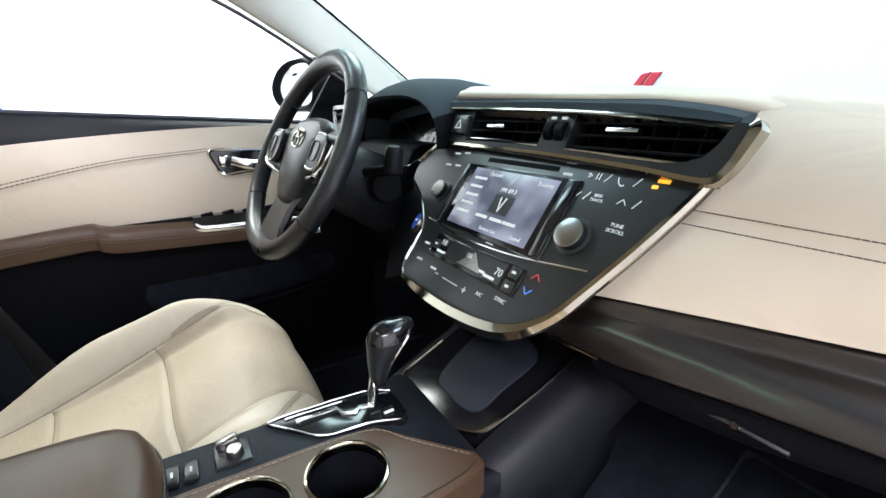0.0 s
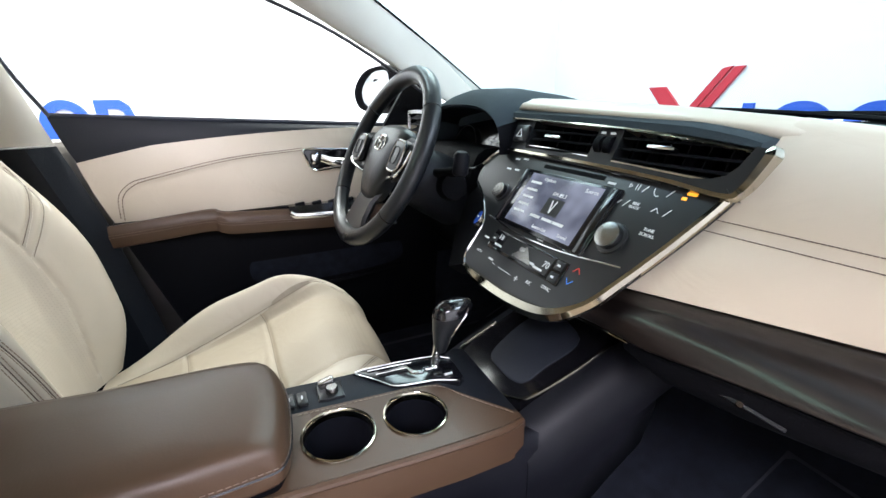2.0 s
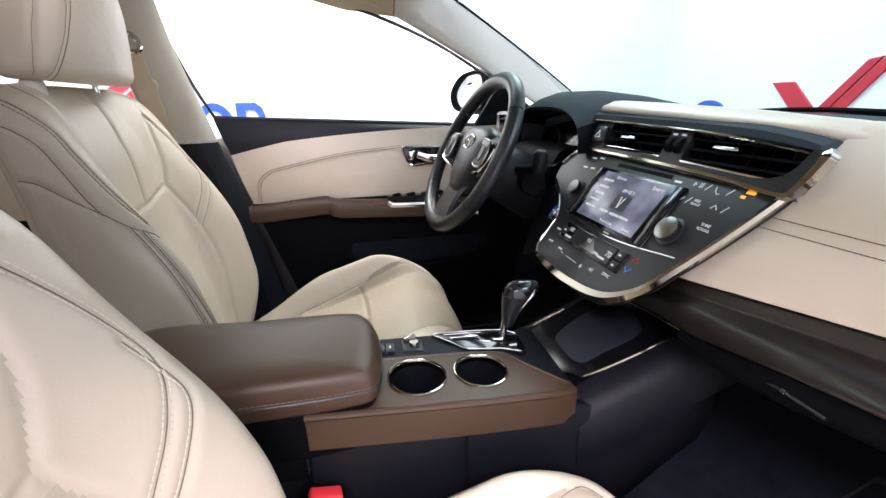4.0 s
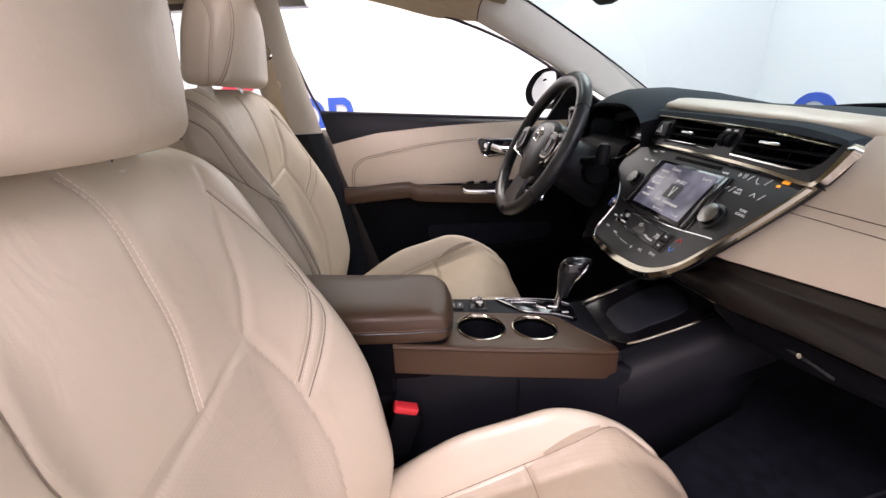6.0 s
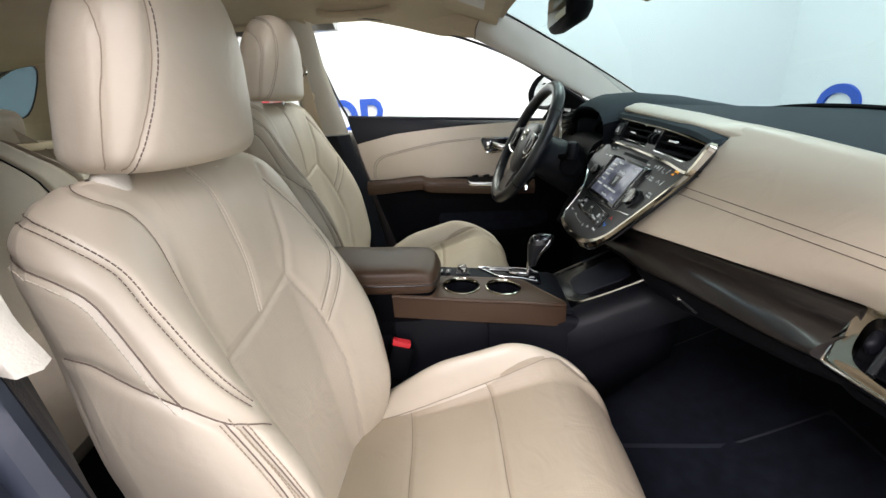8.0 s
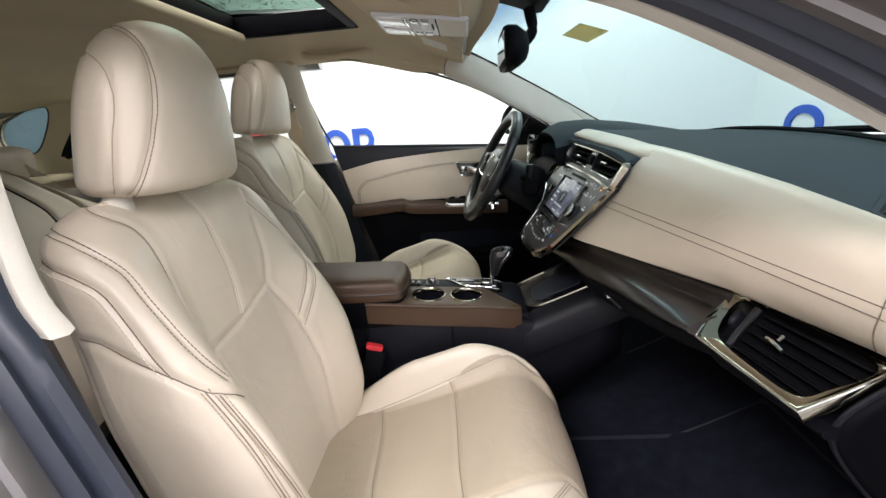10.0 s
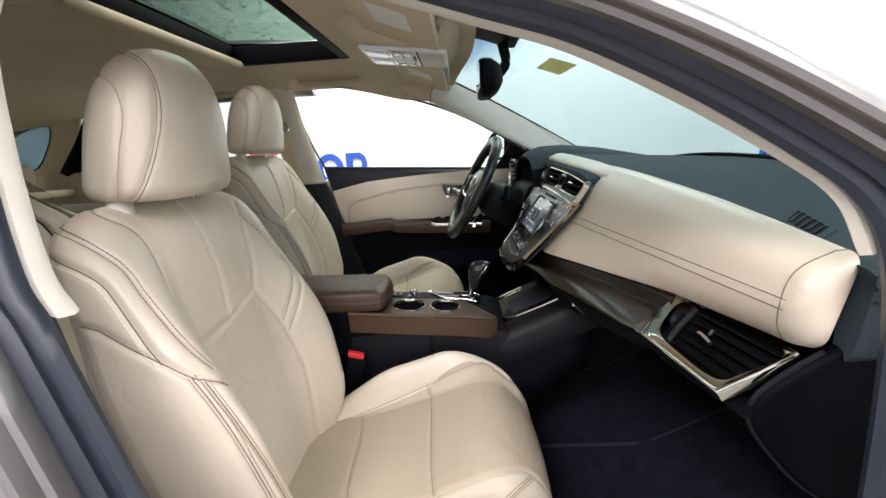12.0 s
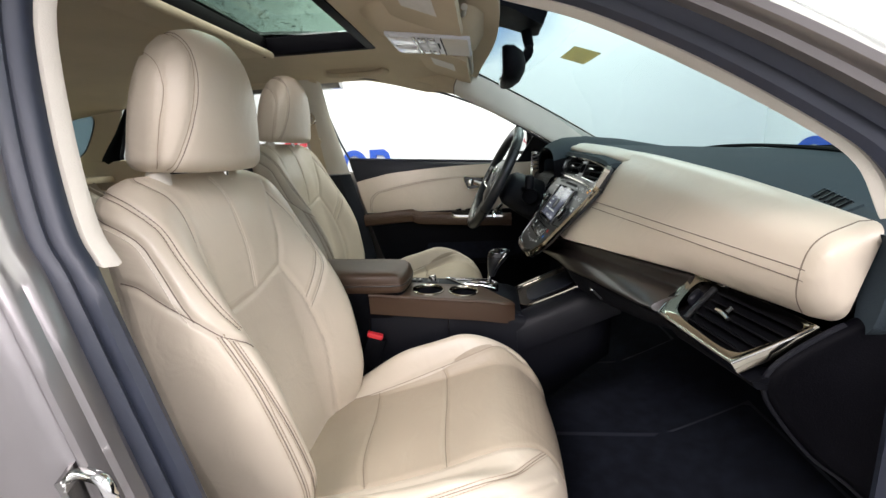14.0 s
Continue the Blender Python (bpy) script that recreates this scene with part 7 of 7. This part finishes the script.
for cx, cy, r in CUPS:
    cup = part("cup_holder", loft([[Vector((cx + rr * math.cos(2 * math.pi * k / 40), cy + rr * math.sin(2 * math.pi * k / 40), con_z(cy) + hh)) for k in range(40)] for rr, hh in ((r * 0.99, -0.003), (r * 0.96, -0.03), (r * 0.90, -0.083), (r * 0.8, -0.086), (0.001, -0.086))], True, False), M_SIDE, con, "round black cup holder")
    for f in cup.data.polygons:
        f.use_smooth = True
    part("ring", loft([[Vector((cx + (r + a) * math.cos(t), cy + (r + a) * math.sin(t), con_z(cy + r * math.sin(t)) + b)) for a, b in ((0.0022, 0.0), (0.0012, 0.0025), (-0.001, 0.003), (-0.003, 0.0005), (-0.003, -0.008), (0.002, -0.006))] for t in [2 * math.pi * k / 48 for k in range(48)]], True, False, loop=True), M_GOLD, cup, "warm chrome ring")
# black middle, gate and switches
mid = [(-0.022, -0.33), (0.0375, -0.33), (0.0375, -0.08), (0.0445, -0.03), (0.0745, 0.0), (0.12, 0.054), (0.115, 0.075), (-0.085, 0.075), (-0.080, 0.05), (-0.045, 0.02), (-0.030, -0.02), (-0.026, -0.1)]
bm = plate(mid, 0.06, Matrix(), 0.003)
bmesh.ops.subdivide_edges(bm, edges=[e for e in bm.edges if abs(e.verts[0].co.y - e.verts[1].co.y) > 0.06], cuts=4)
for v in bm.verts:
    v.co.z += con_z(v.co.y) - 0.003 - 0.28 * max(0, v.co.y)
part("top_panel", bm, M_DARKTRIM, con, "charcoal console top")
gate = draped([(-0.020, -0.138), (0.004, -0.116), (0.030, -0.090), (0.0365, -0.05), (0.038, -0.03), (0.044, 0.004), (0.034, 0.016), (0.0, 0.018), (-0.018, 0.016), (-0.024, -0.02), (-0.025, -0.12)], 0.001, 0.01, M_GLOSS, "shift_gate", "gloss black shift gate with chrome")
for pts in ([(-0.020, -0.136), (-0.0235, -0.11), (-0.0225, -0.02), (-0.0165, 0.0145)], [(-0.016, -0.135), (0.006, -0.113), (0.0295, -0.089), (0.0355, -0.05), (0.037, -0.03), (0.0425, 0.003), (0.034, 0.0145)]):
    part("gate_edge", tube([(x, y, con_z(y) + 0.0015) for x, y in pts], 0.0012, 6, 5), M_CHROME, gate)
zig = [(-0.006, -0.108), (-0.0065, -0.061), (0.008, -0.057), (0.013, -0.043), (0.006, -0.036), (0.008, -0.018)]
part("gate_track", sweep([(x, y, con_z(y) + 0.0012) for x, y in zig], [(-0.0034, 0.0), (-0.0026, 0.0022), (0.0026, 0.0022), (0.0034, 0.0)]), M_CHROME, gate, "stepped chrome track")
part("gate_slot", sweep([(x + 0.005, y + 0.003, con_z(y) + 0.0012) for x, y in zig[:2]], [(-0.0045, 0.0), (-0.004, 0.001), (0.004, 0.001), (0.0045, 0.0)]), M_VENT, gate)
part("gate_track", tube([(-0.016, -0.118, con_z(-0.118) + 0.002), (-0.0165, -0.09, con_z(-0.09) + 0.002), (-0.016, -0.05, con_z(-0.05) + 0.002)], 0.0012, 6), M_CHROME, gate)
for k, (gx, gy) in enumerate(((0.020, -0.004), (0.027, -0.006), (0.034, -0.008), (0.024, -0.022))):
    part("gear_mark", box((0.004, 0.012, 0.001), None, 0, 1, (gx, gy, con_z(gy) + 0.0022)), M_WHITE if k == 1 else M_ALU, gate)
lever = thing("gear_lever", (-0.013, -0.006, 0.64), "black leather gear lever with gloss top and chrome stem", "gear lever")
part("stem", tube([(-0.016, -0.010, 0.64), (-0.015, -0.004, 0.675)], 0.007, 10), M_CHROME, lever)
gk = [(0.009, 0.009, 0.0, 0.660), (0.0115, 0.0125, 0.001, 0.672), (0.0145, 0.017, 0.004, 0.688), (0.0175, 0.024, 0.010, 0.704), (0.0195, 0.030, 0.016, 0.719), (0.0185, 0.031, 0.020, 0.731), (0.013, 0.024, 0.023, 0.739), (0.005, 0.011, 0.025, 0.743)]
part("knob", loft([[Vector((-0.014 + a * math.cos(t), -0.002 + dy + b * math.sin(t) * (1.15 if math.sin(t) > 0 else 0.85), z)) for t in [2 * math.pi * k / 24 for k in range(24)]] for a, b, dy, z in gk]), M_WHEEL, lever, "black leather knob", 60)
part("knob_cap", loft([[Vector((-0.014 + (a + 0.0012) * math.cos(t), -0.002 + dy + (b + 0.0012) * math.sin(t) * (1.15 if math.sin(t) > 0 else 0.85), z + 0.001)) for t in [2 * math.pi * k / 24 for k in range(24)]] for a, b, dy, z in gk[4:]]), M_GLOSS, lever, "gloss black cap", 60)
part("chrome_strip", tube([(-0.0025, 0.008, 0.676), (0.001, 0.014, 0.692), (0.004, 0.024, 0.709), (0.004, 0.034, 0.722), (0.001, 0.040, 0.732)], 0.0018, 6, 5), M_CHROME, lever)
dm = draped([(-0.012, -0.192), (0.024, -0.192), (0.024, -0.158), (-0.012, -0.158)], 0.001, 0.01, M_PANEL, "mode_switch", "drive mode switch with silver dial")
part("dial", lathe([(0.001, 0.010), (0.007, 0.010), (0.008, 0.008), (0.0085, 0.0), (0.001, 0.0)], Matrix.Translation((0.012, -0.173, con_z(-0.17))), 20), M_ALU, dm, "silver dial")
part("rocker", box((0.012, 0.022, 0.014), Euler((0.2, 0, 0)).to_matrix().to_4x4(), 0.003, 2, (-0.003, -0.178, con_z(-0.17) + 0.006)), M_ALU, dm, "silver rocker")
for y in (-0.228, -0.212):
    part("key", box((0.026, 0.013, 0.006), None, 0.002, 2, (0.015, y, con_z(y) + 0.001)), M_PANEL, con)
    part("key_print", box((0.007, 0.0022, 0.001), None, 0, 1, (0.015, y, con_z(y) + 0.0042)), M_WHITE, con)
# side walls of the console
def con_side(x0, s):
    rings = []
    for y, zt, zb, w in ((-0.62, 0.60, 0.28, 0.0), (-0.33, 0.605, 0.28, 0.0), (-0.1, 0.60, 0.28, 0.0), (0.03, 0.585, 0.30, -0.004), (0.09, 0.565, 0.31, -0.012), (0.16, 0.595, 0.36, -0.012), (0.24, 0.63, 0.43, -0.012), (0.30, 0.655, 0.48, -0.01)):
        x = x0 + s * w
        rings.append([Vector((x - s * 0.03, y, zt + 0.02)), Vector((x - s * 0.01, y, zt + 0.018)), Vector((x, y, zt)), Vector((x + s * 0.004, y, (zt + zb) / 2)), Vector((x - s * 0.01, y, zb)), Vector((x - s * 0.03, y, zb))])
    return loft(rings)


part("side_panel", con_side(0.150, 1), M_SIDE, con, "black console side panel", 180)
part("side_panel", con_side(-0.013, -1), M_SIDE, con, "black console side panel", 180)
part("seam", box((0.003, 0.003, 0.28), None, 0, 1, (0.154, -0.12, 0.46)), M_GLOSS, con)
part("seam", box((0.003, 0.003, 0.28), None, 0, 1, (0.153, -0.335, 0.46)), M_GLOSS, con)
part("rear_block", box((0.17, 0.33, 0.33), bevel=0.012, at=(0.066, -0.485, 0.455)), M_BLACK, con)
arm = thing("armrest", (0.07, -0.4, 0.66), "brown leather centre armrest with a stitched edge", "armrest")
ro = spline([(-0.025, -0.60, 0), (0.155, -0.60, 0), (0.158, -0.40, 0), (0.155, -0.27, 0), (0.14, -0.235, 0), (0.06, -0.228, 0), (0.0, -0.238, 0), (-0.022, -0.27, 0), (-0.027, -0.40, 0)], 5, True)
cA = Vector((0.066, -0.42, 0))
part("lid", loft([[cA + (p - cA) * s + Vector((0, 0, z - 0.012 * (p.y + 0.4))) for p in ro] for s, z in ((0.97, 0.672), (1.0, 0.678), (1.0, 0.69), (0.995, 0.70), (0.975, 0.712), (0.93, 0.720), (0.8, 0.7245), (0.4, 0.726))]), M_BROWN, arm, "", 60)
part("edge_seam", tube([cA + (p - cA) * 1.001 + Vector((0, 0, 0.692 - 0.012 * (p.y + 0.4))) for p in ro], 0.0015, 5, loop=True), M_WHEEL, arm)
part("stitching", stitches([cA + (p - cA) * 1.002 + Vector((0, 0, 0.6965 - 0.012 * (p.y + 0.4))) for p in ro] , (0.5, 0.7, 0.4)), M_THREAD_D, arm)
part("bin", loft([[cA + (p - cA) * s + Vector((0, 0, z)) for p in ro] for s, z in ((0.95, 0.60), (0.97, 0.672))]), M_BLACK, arm, "black storage bin below the lid")
# tray
TR = [(-0.100, 0.150), (-0.100, 0.085), (-0.086, 0.068), (-0.055, 0.063), (0.03, 0.072), (0.068, 0.085), (0.084, 0.105), (0.094, 0.17), (0.098, 0.24), (0.09, 0.30), (-0.10, 0.30)]


def tray_z(y):
    return 0.598 + 0.45 * (y - 0.08)


tray = thing("storage_tray", (0.0, 0.16, 0.61), "gloss black storage tray with a chrome rim", "storage tray")
bm = plate([(p.x, p.y) for p in spline([(x, y, 0) for x, y in TR], 5, True)], 0.03, Matrix())
for v in bm.verts:
    v.co.z += tray_z(v.co.y) - 0.004
part("lid", bm, M_GLOSS, tray)
pts = spline([(x, y, 0) for x, y in TR[:-2]], 6)
part("rim", sweep([(p.x, p.y, tray_z(p.y)) for p in pts], [(-0.0022, -0.002), (-0.0015, 0.0012), (0.0015, 0.0012), (0.0025, -0.002)], up=(0, -0.4, 1)), M_GOLD, tray, "chrome rim")
bm = plate([(p.x, p.y) for p in spline([(-0.045, 0.115, 0), (0.0, 0.10, 0), (0.05, 0.108, 0), (0.055, 0.15, 0), (0.05, 0.22, 0), (-0.05, 0.22, 0)], 5, True)], 0.003, Matrix(), 0.001)
for v in bm.verts:
    v.co.z += tray_z(v.co.y) - 0.001
part("mat", bm, M_RUBBER, tray, "grey rubber pad")
part("surround", loft([[Vector((x, y, tray_z(y) + z)) for x, z in ((-0.117, -0.02), (-0.112, -0.003), (-0.100, -0.004), (-0.100, -0.06), (-0.117, -0.06))] for y in (0.05, 0.3)]), M_DARKTRIM, tray)
part("surround", loft([[Vector((x + dx, y, tray_z(y) + z)) for x, z in ((0.085, -0.06), (0.09, -0.004), (0.115, -0.006), (0.146, -0.035), (0.146, -0.10))] for y, dx in ((0.06, 0.0), (0.10, 0.0), (0.17, 0.003), (0.25, 0.006), (0.32, 0.008))]), M_SIDE, tray, "", 60)
# seat belt buckles
for x, y, z in ((0.183, -0.325, 0.53), (-0.135, -0.52, 0.60)):
    b = thing("seat_belt_buckle", (x, y, z), "black seat belt buckle with a red release button", "seat belt buckle", "seat belt buckles")
    tilt = Euler((-0.35, 0.0, 0.2)).to_matrix().to_4x4()
    part("housing", box((0.028, 0.05, 0.085), tilt, 0.006, 2, (x, y, z - 0.012)), M_BLACK, b)
    part("release_button", box((0.02, 0.042, 0.014), tilt, 0.004, 2, (x, y + 0.011, z + 0.034)), M_BUCKLE, b, "red release button")
    part("stalk", box((0.016, 0.03, 0.16), tilt, 0.004, 2, (x, y - 0.03, z - 0.12)), M_BLACK, b)
